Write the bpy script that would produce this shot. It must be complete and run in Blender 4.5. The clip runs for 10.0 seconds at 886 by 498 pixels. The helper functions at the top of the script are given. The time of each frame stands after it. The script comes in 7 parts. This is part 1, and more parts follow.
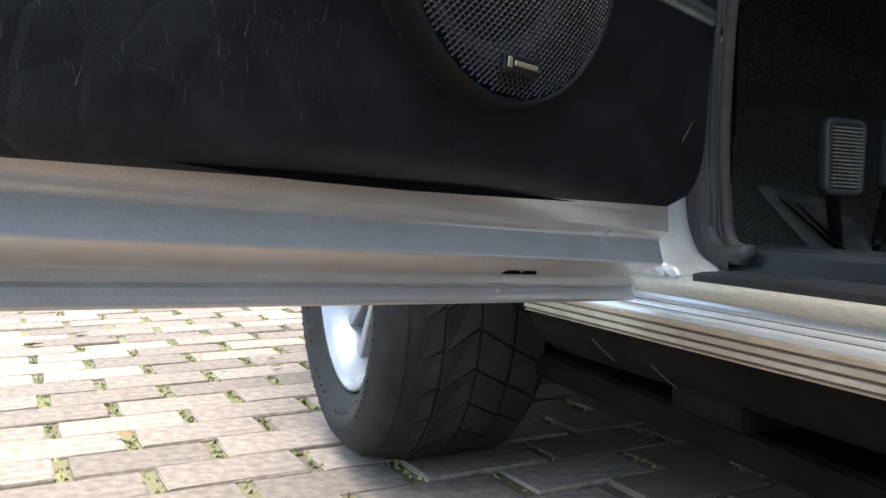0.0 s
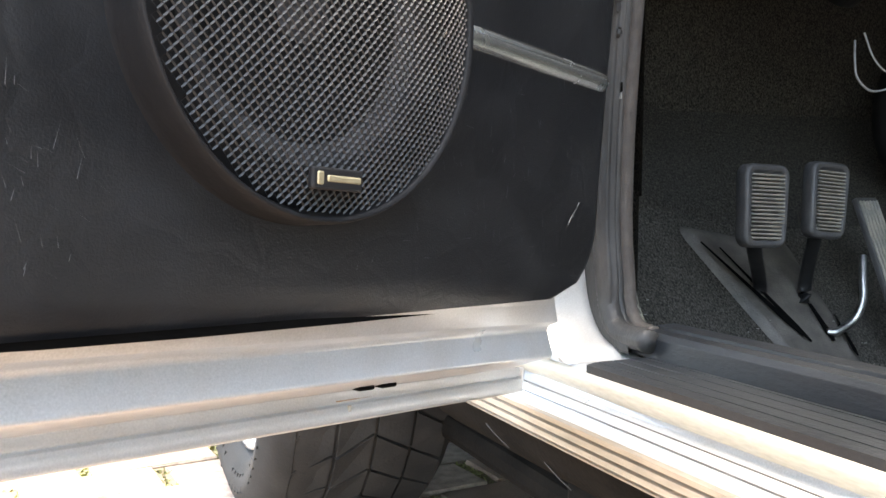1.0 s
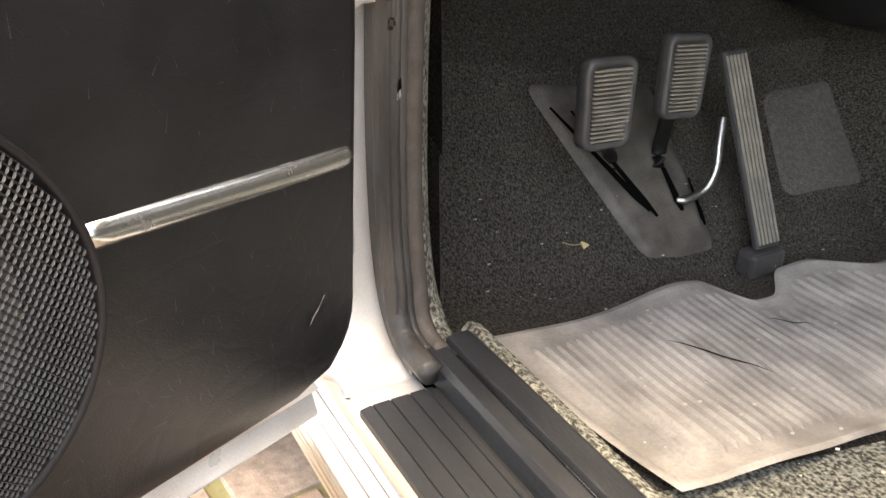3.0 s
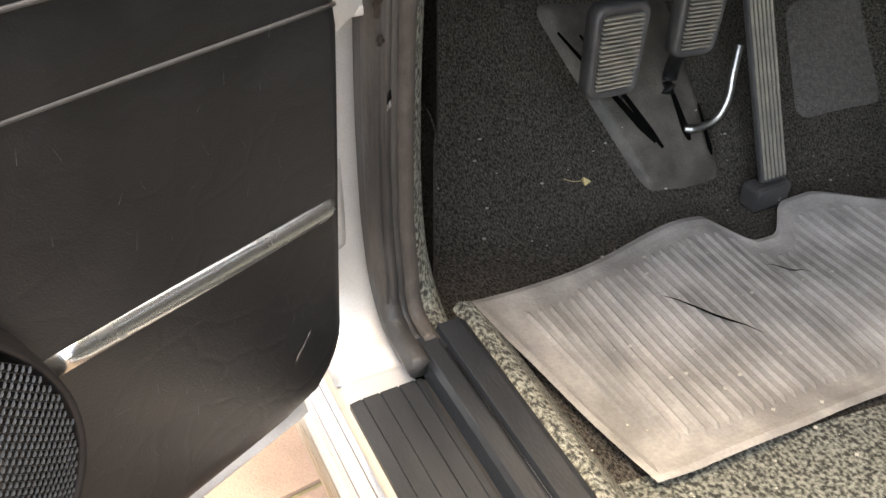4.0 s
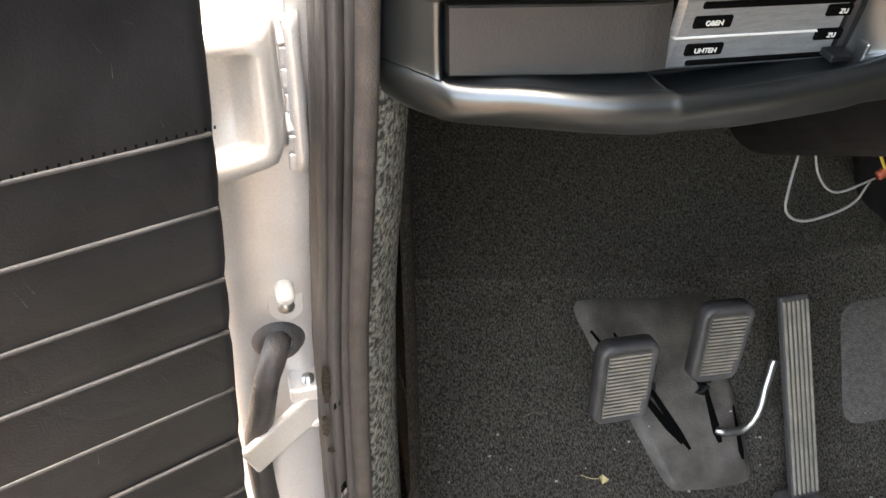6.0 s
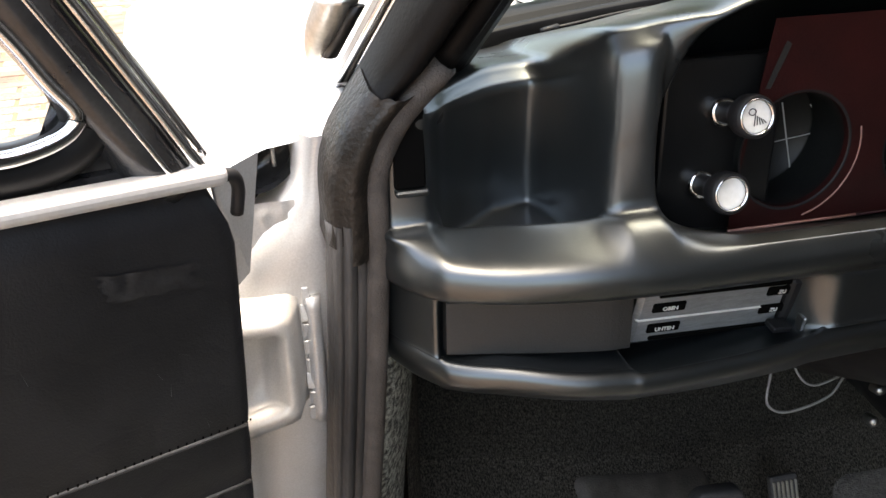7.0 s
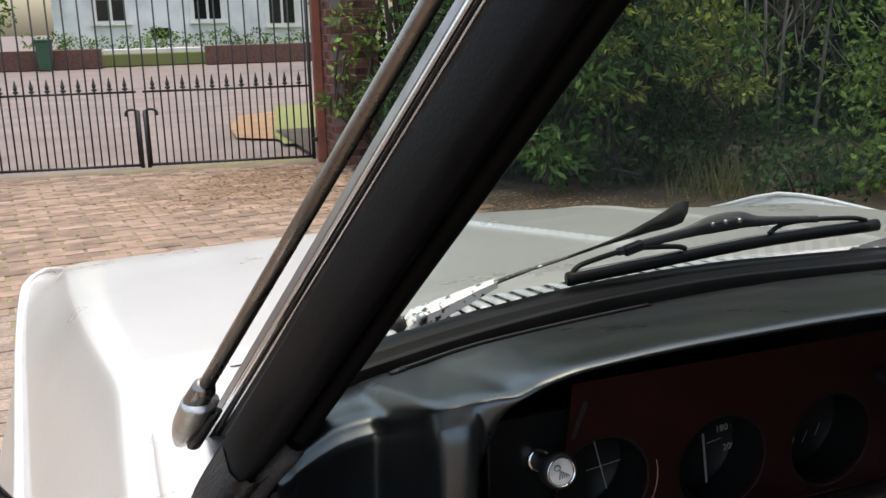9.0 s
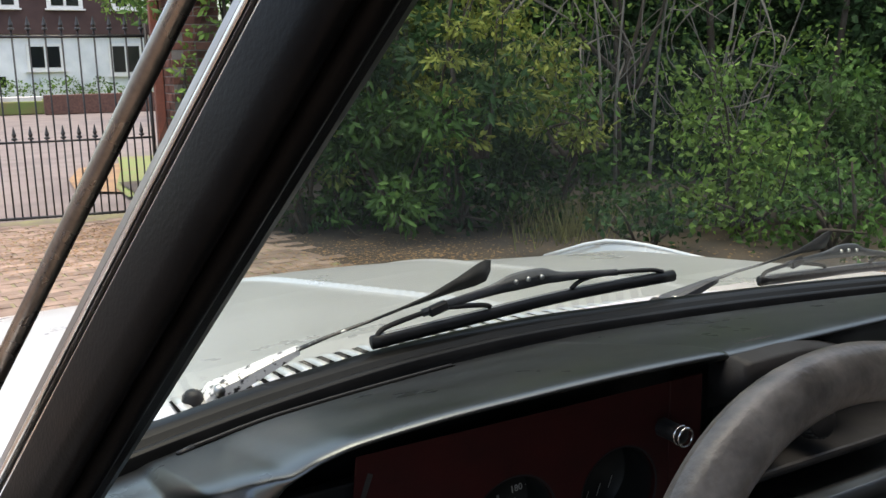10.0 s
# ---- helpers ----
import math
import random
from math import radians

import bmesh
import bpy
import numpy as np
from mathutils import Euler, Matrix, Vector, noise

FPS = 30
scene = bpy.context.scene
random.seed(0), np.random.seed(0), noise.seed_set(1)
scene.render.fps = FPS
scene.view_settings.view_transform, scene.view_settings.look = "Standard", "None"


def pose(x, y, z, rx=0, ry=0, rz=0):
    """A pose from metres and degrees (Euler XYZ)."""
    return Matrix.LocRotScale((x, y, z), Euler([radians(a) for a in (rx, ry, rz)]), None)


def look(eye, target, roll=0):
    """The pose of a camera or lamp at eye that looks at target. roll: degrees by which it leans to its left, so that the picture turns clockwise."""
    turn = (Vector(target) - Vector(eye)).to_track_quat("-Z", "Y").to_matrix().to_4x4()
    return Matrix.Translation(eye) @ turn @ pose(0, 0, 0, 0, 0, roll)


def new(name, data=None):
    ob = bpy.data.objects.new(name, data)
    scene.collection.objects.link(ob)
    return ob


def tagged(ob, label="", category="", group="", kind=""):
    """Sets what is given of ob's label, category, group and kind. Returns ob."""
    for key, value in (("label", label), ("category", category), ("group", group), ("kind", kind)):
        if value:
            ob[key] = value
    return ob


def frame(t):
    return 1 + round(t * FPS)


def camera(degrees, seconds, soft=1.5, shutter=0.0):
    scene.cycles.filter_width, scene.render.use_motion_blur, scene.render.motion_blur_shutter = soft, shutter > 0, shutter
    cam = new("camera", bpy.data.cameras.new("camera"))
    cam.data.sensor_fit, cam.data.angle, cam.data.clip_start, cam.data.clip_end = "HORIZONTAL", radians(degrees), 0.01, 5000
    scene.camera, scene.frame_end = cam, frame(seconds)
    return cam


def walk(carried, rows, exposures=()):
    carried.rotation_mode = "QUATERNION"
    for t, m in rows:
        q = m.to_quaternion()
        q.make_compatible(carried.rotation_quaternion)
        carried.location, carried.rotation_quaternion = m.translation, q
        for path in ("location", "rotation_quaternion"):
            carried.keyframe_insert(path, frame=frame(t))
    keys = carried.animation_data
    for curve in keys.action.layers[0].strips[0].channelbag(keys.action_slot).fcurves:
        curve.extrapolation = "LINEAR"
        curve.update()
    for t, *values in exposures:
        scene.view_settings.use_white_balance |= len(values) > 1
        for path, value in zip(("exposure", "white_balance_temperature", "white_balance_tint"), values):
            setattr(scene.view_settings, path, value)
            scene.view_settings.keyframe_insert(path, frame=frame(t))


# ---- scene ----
cam = camera(51.8, 10.0)
PATH = [
    (0, (0.025, 0.018, 0.407), (0.717, 1.888, 0.264), 0.2),
    (0.5, (0.075, 0.067, 0.427), (0.802, 1.924, 0.279), 0.2),
    (1, (0.125, 0.084, 0.475), (0.906, 1.918, 0.311), 0.0),
    (1.5, (0.17, 0.09, 0.528), (1.014, 1.892, 0.32), -0.1),
    (2, (0.224, 0.111, 0.602), (1.102, 1.872, 0.246), -0.1),
    (2.5, (0.258, 0.13, 0.662), (1.116, 1.823, 0.029), -0.2),
    (2.7, (0.281, 0.151, 0.688), (1.124, 1.803, -0.062), -0.5),
    (3.8, (0.344, 0.232, 0.818), (1.054, 1.626, -0.428), 0.3),
    (4, (0.357, 0.244, 0.837), (1.04, 1.63, -0.433), 0.3),
    (4.5, (0.412, 0.263, 0.869), (1.009, 1.697, -0.392), 0.2),
    (5, (0.44, 0.27, 0.896), (0.938, 1.772, -0.327), -0.2),
    (5.2, (0.459, 0.272, 0.923), (0.928, 1.799, -0.28), -0.3),
    (6.3, (0.512, 0.259, 1.074), (0.93, 1.92, 0.043), -0.9),
    (6.5, (0.509, 0.254, 1.098), (0.936, 1.945, 0.119), -0.9),
    (7, (0.51, 0.236, 1.143), (0.935, 1.984, 0.268), -1.2),
    (7.5, (0.51, 0.227, 1.179), (0.959, 2.014, 0.401), -1.0),
    (8, (0.513, 0.213, 1.211), (0.996, 2.036, 0.545), -1.1),
    (8.5, (0.519, 0.197, 1.239), (1.069, 2.035, 0.677), -1.1),
    (9, (0.534, 0.179, 1.265), (1.202, 2.002, 0.787), -1.4),
    (9.5, (0.555, 0.171, 1.286), (1.371, 1.946, 0.859), -1.3),
    (10, (0.585, 0.164, 1.278), (1.543, 1.877, 0.894), -1.2),
]
EXPOSURES = [(0, 2.38, 6500, 0), (0.5, 3.08, 6600, -2), (1, 3.95, 7400, 5), (1.5, 4.6, 8200, 5), (2.0, 5.12, 9200, 6), (2.3, 5.0, 9400, 9), (2.5, 4.5, 9500, 12), (4, 3.75, 8900, 10), (4.5, 3.85, 8900, 10), (5, 4.1, 8900, 10), (5.2, 4.4, 8900, 10), (6.3, 4.2, 8700, 11), (6.5, 4.0, 8700, 11), (7, 3.15, 8200, 10), (7.5, 2.78, 7900, 9), (8.5, 1.68, 7500, 6), (9, 1.55, 7400, 8), (10, 1.88, 7300, 8)]
walk(cam, [(t, look(eye, target, roll)) for t, eye, target, roll in PATH], EXPOSURES)

# ---- daylight ----
world = bpy.data.worlds.new("daylight")
scene.world = world
world.use_nodes = True
sky = world.node_tree.nodes.new("ShaderNodeTexSky")
sky.sky_type, sky.sun_disc = "NISHITA", False
SUN_WAY = Vector((0.03, 0.06, 1.0)).normalized()  # towards the sun
sky.sun_elevation, sky.sun_rotation = math.asin(SUN_WAY.z), math.atan2(SUN_WAY.x, SUN_WAY.y)
sky.air_density, sky.dust_density = 1.0, 4.0
world.node_tree.links.new(sky.outputs[0], world.node_tree.nodes["Background"].inputs[0])
world.node_tree.nodes["Background"].inputs[1].default_value = 0.15
sun = new("sun", bpy.data.lights.new("sun", "SUN"))
sun.data.energy, sun.data.angle, sun.data.color = 0.5, radians(50), (1.0, 0.95, 0.87)
sun.rotation_euler = SUN_WAY.to_track_quat("Z", "Y").to_euler()


# ---- materials ----
def material(name, colour, rough=0.6, metal=0.0, second=None, scale=40.0, fine=400.0, bump=0.1, mix=0.5, spec=0.5, stretch=(1, 1, 1), coat=0.0, depth=0.002):
    """A surface with large stains (scale) and fine grain (fine) in colour, gloss and relief."""
    m = bpy.data.materials.new(name)
    m.use_nodes = True
    nt = m.node_tree
    n, l = nt.nodes, nt.links
    b = n["Principled BSDF"]
    b.inputs["Metallic"].default_value, b.inputs["Roughness"].default_value = metal, rough
    b.inputs["Specular IOR Level"].default_value, b.inputs["Coat Weight"].default_value = spec, coat
    b.inputs["Coat Roughness"].default_value = 0.08
    co, mp = n.new("ShaderNodeTexCoord"), n.new("ShaderNodeMapping")
    mp.inputs["Scale"].default_value = stretch
    l.new(co.outputs["Object"], mp.inputs["Vector"])
    big, small = n.new("ShaderNodeTexNoise"), n.new("ShaderNodeTexNoise")
    big.inputs["Scale"].default_value, small.inputs["Scale"].default_value = scale, fine
    big.inputs["Detail"].default_value, small.inputs["Detail"].default_value = 5, 3
    l.new(mp.outputs[0], big.inputs["Vector"]), l.new(mp.outputs[0], small.inputs["Vector"])
    second = second or tuple(c * 0.8 for c in colour)
    ramp, mixer = n.new("ShaderNodeMapRange"), n.new("ShaderNodeMix")
    ramp.inputs["From Min"].default_value, ramp.inputs["From Max"].default_value = 0.35, 0.7
    ramp.inputs["To Max"].default_value = mix * 2
    mixer.data_type = "RGBA"
    l.new(big.outputs["Fac"], ramp.inputs["Value"]), l.new(ramp.outputs[0], mixer.inputs["Factor"])
    mixer.inputs["A"].default_value, mixer.inputs["B"].default_value = (*colour, 1), (*second, 1)
    grain = n.new("ShaderNodeMix")
    grain.data_type, grain.blend_type = "RGBA", "OVERLAY"
    grain.inputs["Factor"].default_value = 0.35
    l.new(mixer.outputs["Result"], grain.inputs["A"]), l.new(small.outputs["Color"], grain.inputs["B"])
    bw = n.new("ShaderNodeRGBToBW")
    l.new(small.outputs["Color"], bw.inputs[0]), l.new(bw.outputs[0], grain.inputs["B"])
    l.new(grain.outputs["Result"], b.inputs["Base Color"])
    rr = n.new("ShaderNodeMapRange")
    rr.inputs["To Min"].default_value, rr.inputs["To Max"].default_value = max(rough - 0.12, 0.02), min(rough + 0.15, 1)
    l.new(big.outputs["Fac"], rr.inputs["Value"]), l.new(rr.outputs[0], b.inputs["Roughness"])
    if bump:
        bp = n.new("ShaderNodeBump")
        bp.inputs["Strength"].default_value, bp.inputs["Distance"].default_value = bump, depth
        l.new(small.outputs["Fac"], bp.inputs["Height"]), l.new(bp.outputs[0], b.inputs["Normal"])
    return m


def glass_material(name, tint=(1, 1, 1), rough=0.0):
    m = bpy.data.materials.new(name)
    m.use_nodes = True
    n, l = m.node_tree.nodes, m.node_tree.links
    n.remove(n["Principled BSDF"])
    clear, shine, fres, mx = n.new("ShaderNodeBsdfTransparent"), n.new("ShaderNodeBsdfGlossy"), n.new("ShaderNodeFresnel"), n.new("ShaderNodeMixShader")
    clear.inputs["Color"].default_value = (*tint, 1)
    shine.inputs["Roughness"].default_value = rough
    fres.inputs["IOR"].default_value = 1.45
    l.new(fres.outputs[0], mx.inputs[0]), l.new(clear.outputs[0], mx.inputs[1]), l.new(shine.outputs[0], mx.inputs[2])
    l.new(mx.outputs[0], n["Material Output"].inputs["Surface"])
    return m


def punch(m, lo, hi):
    """Hardens the change from the first to the second colour."""
    ramp = next(q for q in m.node_tree.nodes if q.type == "MAP_RANGE")
    ramp.inputs["From Min"].default_value, ramp.inputs["From Max"].default_value = lo, hi
    return m


VINYL = material("black_vinyl", (0.0042, 0.005, 0.0053), 0.3, second=(0.0064, 0.0074, 0.0078), scale=14, fine=700, bump=0.2, mix=0.35, depth=0.0003, spec=1.0, coat=0.55)
VINYL.node_tree.nodes["Principled BSDF"].inputs["Coat Roughness"].default_value = 0.3
VINYL.node_tree.nodes["Principled BSDF"].inputs["Specular Tint"].default_value = (0.84, 0.95, 1.0, 1)
VINYL_DOOR = material("scuffed_black_vinyl", (0.005, 0.0054, 0.0066), 0.38, second=(0.0095, 0.0103, 0.012), scale=25, fine=900, bump=0.35, mix=0.4, depth=0.0006, spec=0.56)
PLASTIC = material("black_plastic", (0.012, 0.012, 0.013), 0.5, scale=30, bump=0.05, spec=0.3)
FADED = material("faded_black_plastic", (0.03, 0.032, 0.036), 0.5, second=(0.055, 0.058, 0.064), scale=60, fine=400, bump=0.1, mix=0.4)
RUBBER = material("worn_black_rubber", (0.04, 0.039, 0.04), 0.5, second=(0.075, 0.07, 0.066), scale=60, fine=500, bump=0.3, mix=0.35)
BROWN_TRIM = material("brown_grey_piping", (0.04, 0.034, 0.03), 0.75, second=(0.072, 0.062, 0.055), scale=90, fine=900, bump=0.4, mix=0.4)
PAINT = material("silver_paint", (0.52, 0.52, 0.51), 0.3, metal=0.35, second=(0.485, 0.485, 0.47), scale=6, fine=1500, bump=0.008, mix=0.25, coat=0.4)
PAINT_OLD = material("old_silver_paint", (0.56, 0.57, 0.575), 0.32, metal=0.45, second=(0.46, 0.45, 0.43), scale=18, fine=900, bump=0.03, mix=0.35)
PAINT_PILLAR = material("pale_silver_paint", (0.6, 0.595, 0.58), 0.34, metal=0.4, second=(0.51, 0.5, 0.48), scale=22, fine=900, bump=0.04, mix=0.35, coat=0.2)
CHROME = material("chrome", (0.75, 0.75, 0.76), 0.14, metal=1.0, second=(0.55, 0.54, 0.52), scale=60, bump=0.02, mix=0.3)
STEEL = material("bare_steel", (0.5, 0.5, 0.48), 0.35, metal=1.0, scale=60)
CARPET = punch(material("black_loop_carpet", (0.026, 0.0235, 0.02), 0.95, second=(0.2, 0.181, 0.152), scale=470, fine=900, bump=1.0, mix=0.5, depth=0.006, stretch=(1.2, 0.6, 0.8), spec=0.2), 0.38, 0.74)
# the loop carpet in a dimmer colour, for the painted shade high in the footwell
DIM_CARPET = punch(material("shade_dimmed_carpet", (0.019, 0.0176, 0.015), 0.95, second=(0.11, 0.1, 0.085), scale=470, fine=900, bump=0.8, depth=0.004, stretch=(1.2, 0.6, 0.8), spec=0.1), 0.38, 0.74)
CARPET_GREEN = punch(material("grey_green_carpet_edge", (0.03, 0.031, 0.027), 0.95, second=(0.29, 0.3, 0.255), scale=250, fine=520, bump=1.0, depth=0.004), 0.4, 0.62)
MAT_RUBBER = material("dusty_grey_rubber", (0.22, 0.21, 0.195), 0.45, second=(0.42, 0.4, 0.37), scale=18, fine=300, bump=0.2, mix=0.5)
TYRE = material("tyre_rubber", (0.013, 0.013, 0.0135), 0.75, second=(0.028, 0.027, 0.026), scale=25, fine=300, bump=0.2, spec=0.3)
ALLOY = material("silver_alloy", (0.40, 0.41, 0.43), 0.3, metal=0.6, scale=20, bump=0.03)
UNDER = material("underseal", (0.0055, 0.005, 0.0045), 0.85, second=(0.012, 0.0102, 0.0085), scale=20, fine=200, bump=0.4, spec=0.04)
FASCIA = material("red_brown_fascia", (0.032, 0.0066, 0.0062), 0.45, second=(0.022, 0.0052, 0.005), scale=40, fine=800, bump=0.1, spec=0.18)
GLASS = glass_material("clear_glass", (0.93, 0.96, 0.95))
SCREEN_GLASS = glass_material("tinted_windscreen_glass", (0.64, 0.7, 0.68))
WHITE = material("white_plastic", (0.75, 0.74, 0.7), 0.4, scale=40, bump=0.02)
GREY_PLATE = material("grey_metal_plate", (0.32, 0.33, 0.33), 0.4, metal=0.5, stretch=(1, 1, 6), scale=80)
DARK_PANEL = material("dark_grey_panel", (0.02, 0.0195, 0.018), 0.55, scale=30, fine=900, bump=0.15)
# lighter than the mesh itself: paints the glints on its strands
GRILLE_GLINT = material("painted_mesh_glints", (0.034, 0.034, 0.034), 0.5, metal=0.1, scale=60, bump=0.0)
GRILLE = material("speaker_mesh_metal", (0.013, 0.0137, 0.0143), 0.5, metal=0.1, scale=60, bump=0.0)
IRON = material("black_iron", (0.015, 0.015, 0.015), 0.45, scale=30)
BRICK = material("red_brick", (0.13, 0.06, 0.045), 0.85, second=(0.075, 0.04, 0.032), scale=12, fine=180, bump=0.5)
PAVER = material("concrete_paver", (0.278, 0.222, 0.18), 0.9, second=(0.165, 0.132, 0.109), scale=60, fine=330, bump=0.5, mix=0.5)
JOINT = material("mossy_joint_soil", (0.13, 0.105, 0.075), 0.95, second=(0.19, 0.185, 0.075), scale=5, fine=120, bump=0.6)
ASPHALT = material("worn_asphalt", (0.16, 0.13, 0.12), 0.9, second=(0.11, 0.09, 0.085), scale=1.2, fine=60, bump=0.4)
RENDERED = material("white_render", (0.75, 0.75, 0.74), 0.8, second=(0.55, 0.57, 0.57), scale=1.2, fine=40, bump=0.2)
DARK_BOARD = material("dark_brown_boards", (0.055, 0.025, 0.022), 0.7, scale=3, fine=60)
BARK = material("bark", (0.06, 0.045, 0.033), 0.9, scale=8, fine=90, bump=0.6)
TWIG = material("bare_grey_twig", (0.2, 0.175, 0.15), 0.85, second=(0.1, 0.085, 0.07), scale=8, fine=90, bump=0.4)
GRASS = material("grass", (0.12, 0.17, 0.04), 0.9, second=(0.16, 0.14, 0.06), scale=2, fine=120, bump=0.6)
ALU = material("polished_aluminium", (0.56, 0.58, 0.575), 0.22, metal=0.95, scale=60, bump=0.03, mix=0.3)
BIN_GREEN = material("green_plastic", (0.03, 0.09, 0.05), 0.5, scale=8)
RUBBER_GREY = material("dark_grey_rubber", (0.0095, 0.0115, 0.0145), 0.45, second=(0.024, 0.0265, 0.03), scale=35, fine=500, bump=0.2, mix=0.35, stretch=(1, 0.3, 1), spec=0.35)
RUBBER_WORN = material("worn_pedal_rubber", (0.15, 0.14, 0.118), 0.6, second=(0.25, 0.222, 0.175), scale=50, fine=500, bump=0.2)
RUBBER_SMOOTH = material("smooth_black_rubber", (0.0045, 0.0048, 0.0052), 0.38, second=(0.008, 0.0082, 0.0085), scale=30, fine=300, bump=0.05, spec=0.28)
DUSTY_PLASTIC = material("dusty_black_plastic", (0.06, 0.053, 0.045), 0.6, second=(0.135, 0.118, 0.1), scale=30, fine=420, bump=0.7, mix=0.5, depth=0.0012)
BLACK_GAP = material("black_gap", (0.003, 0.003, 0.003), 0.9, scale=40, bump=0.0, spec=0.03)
HEEL = material("worn_vinyl_pad", (0.075, 0.067, 0.06), 0.75, second=(0.14, 0.125, 0.112), scale=180, fine=450, bump=0.9, mix=0.5, depth=0.003)
WIRE_GREY = material("grey_wire", (0.3, 0.3, 0.29), 0.4, scale=60, bump=0.0)
WIRE_YELLOW = material("yellow_wire", (0.6, 0.42, 0.08), 0.4, scale=60, bump=0.0)
WIRE_RED = material("red_connector", (0.4, 0.09, 0.05), 0.4, scale=60, bump=0.0)
FASCIA_LIGHT = material("pale_scratch", (0.4, 0.2, 0.16), 0.5, scale=60, bump=0.0)
DIAL = material("dial_black", (0.009, 0.0098, 0.0096), 0.4, scale=50, bump=0.0, spec=0.2)
DIAL_MARK = material("dial_print", (0.36, 0.37, 0.355), 0.5, scale=90, bump=0.0)
DIAL_BLUE = material("dial_blue_print", (0.1, 0.16, 0.24), 0.5, scale=90, bump=0.0)
MARK_ORANGE = material("orange_print", (0.55, 0.12, 0.03), 0.5, scale=90, bump=0.0)
KNOB_FACE = material("knob_face_grey", (0.78, 0.77, 0.73), 0.35, metal=0.0, scale=80, bump=0.02)
WHEEL_GRIP = material("worn_grip", (0.1, 0.088, 0.077), 0.34, second=(0.26, 0.228, 0.198), scale=45, fine=260, bump=0.6, mix=0.45, depth=0.0008)
FLAKED = punch(material("flaked_silver_paint", (0.72, 0.72, 0.70), 0.4, second=(0.02, 0.02, 0.02), scale=150, fine=300, bump=0.2, mix=0.5), 0.55, 0.62)
FLAKED_DARK = punch(material("mostly_bare_black_arm", (0.02, 0.02, 0.02), 0.4, second=(0.6, 0.6, 0.58), scale=150, fine=300, bump=0.2, mix=0.5), 0.58, 0.64)
HEADLINER = material("dark_headliner", (0.06, 0.058, 0.055), 0.9, scale=40, fine=400, bump=0.3)
SEAM = material("welded_seam", (0.06, 0.06, 0.062), 0.4, scale=80, bump=0.0)
SCUFF = material("scuff_mark", (0.35, 0.34, 0.32), 0.7, scale=200, bump=0.0)
SCRATCH = material("fine_scratch", (0.15, 0.152, 0.158), 0.6, scale=200, bump=0.0)
GLUE = material("glue_remains", (0.0048, 0.0052, 0.0063), 0.42, second=(0.016, 0.0165, 0.0175), scale=170, bump=0.2)
RUST = material("rust", (0.3, 0.17, 0.08), 0.8, second=(0.45, 0.4, 0.33), scale=120, bump=0.2)
CONE = material("speaker_cone", (0.06, 0.06, 0.064), 0.35, scale=50, fine=400, bump=0.1)
GOLD = material("gold_print", (0.36, 0.31, 0.2), 0.45, metal=0.5, scale=100, bump=0.0)
GLOSS_BLACK = material("gloss_black_frame", (0.012, 0.012, 0.013), 0.16, second=(0.03, 0.03, 0.03), scale=40, fine=500, bump=0.04)
CRUMB = material("crumbs", (0.5, 0.48, 0.42), 0.8, scale=60, bump=0.0)
SEED = material("dried_plant", (0.55, 0.45, 0.22), 0.7, scale=200, bump=0.0)
OLD_TAPE = material("old_brown_tape", (0.0042, 0.0036, 0.003), 0.42, second=(0.019, 0.0145, 0.011), scale=75, fine=300, bump=0.5, mix=0.45, spec=0.3)
SEAL_GLOSS = material("glossy_black_rubber", (0.0026, 0.0028, 0.003), 0.32, second=(0.0045, 0.0047, 0.005), scale=30, fine=300, bump=0.04, spec=0.14)
SEAL_BLACK = material("black_pillar_trim", (0.0028, 0.0027, 0.0029), 0.45, second=(0.0055, 0.005, 0.0048), scale=30, fine=400, bump=0.12, spec=0.09)
CREAM = material("yellowed_cream_paint", (0.4, 0.37, 0.3), 0.4, second=(0.32, 0.29, 0.23), scale=30, fine=500, bump=0.05, mix=0.4, stretch=(1, 0.2, 1))
MORTAR = material("dirty_mortar", (0.2, 0.17, 0.15), 0.9, scale=10, fine=200, bump=0.4)
SEAL_WORN = material("worn_grey_rubber_seal", (0.021, 0.0212, 0.022), 0.5, second=(0.075, 0.07, 0.066), scale=22, fine=500, bump=0.3, mix=0.4, stretch=(1, 1, 0.35), spec=0.35)
SILL_METAL = material("stained_sill_metal", (0.4, 0.355, 0.3), 0.42, metal=0.6, second=(0.26, 0.22, 0.17), scale=30, fine=300, bump=0.05, mix=0.5, stretch=(1, 0.15, 1))
GUTTER = material("dull_gutter_metal", (0.24, 0.225, 0.215), 0.35, metal=0.8, second=(0.17, 0.15, 0.135), scale=40, bump=0.03, mix=0.3)
LEDGE = material("dull_bright_metal", (0.7, 0.7, 0.7), 0.42, metal=0.55, second=(0.6, 0.6, 0.59), scale=40, bump=0.03, mix=0.3)
POD = material("matt_black_pod", (0.009, 0.009, 0.01), 0.6, scale=30, bump=0.1, spec=0.25)
ROD = material("dull_bronze_chrome", (0.26, 0.235, 0.215), 0.28, metal=1.0, second=(0.2, 0.175, 0.155), scale=60, bump=0.02, mix=0.3)
WINDOW_DARK = material("dark_window_glass", (0.012, 0.014, 0.015), 0.08, scale=3, bump=0.0)
RUST_IRON = material("rusty_red_iron", (0.25, 0.08, 0.045), 0.7, second=(0.16, 0.06, 0.04), scale=6, fine=60, bump=0.3)
EDGING = material("pale_stone_edging", (0.6, 0.57, 0.53), 0.8, scale=2, fine=60, bump=0.3)
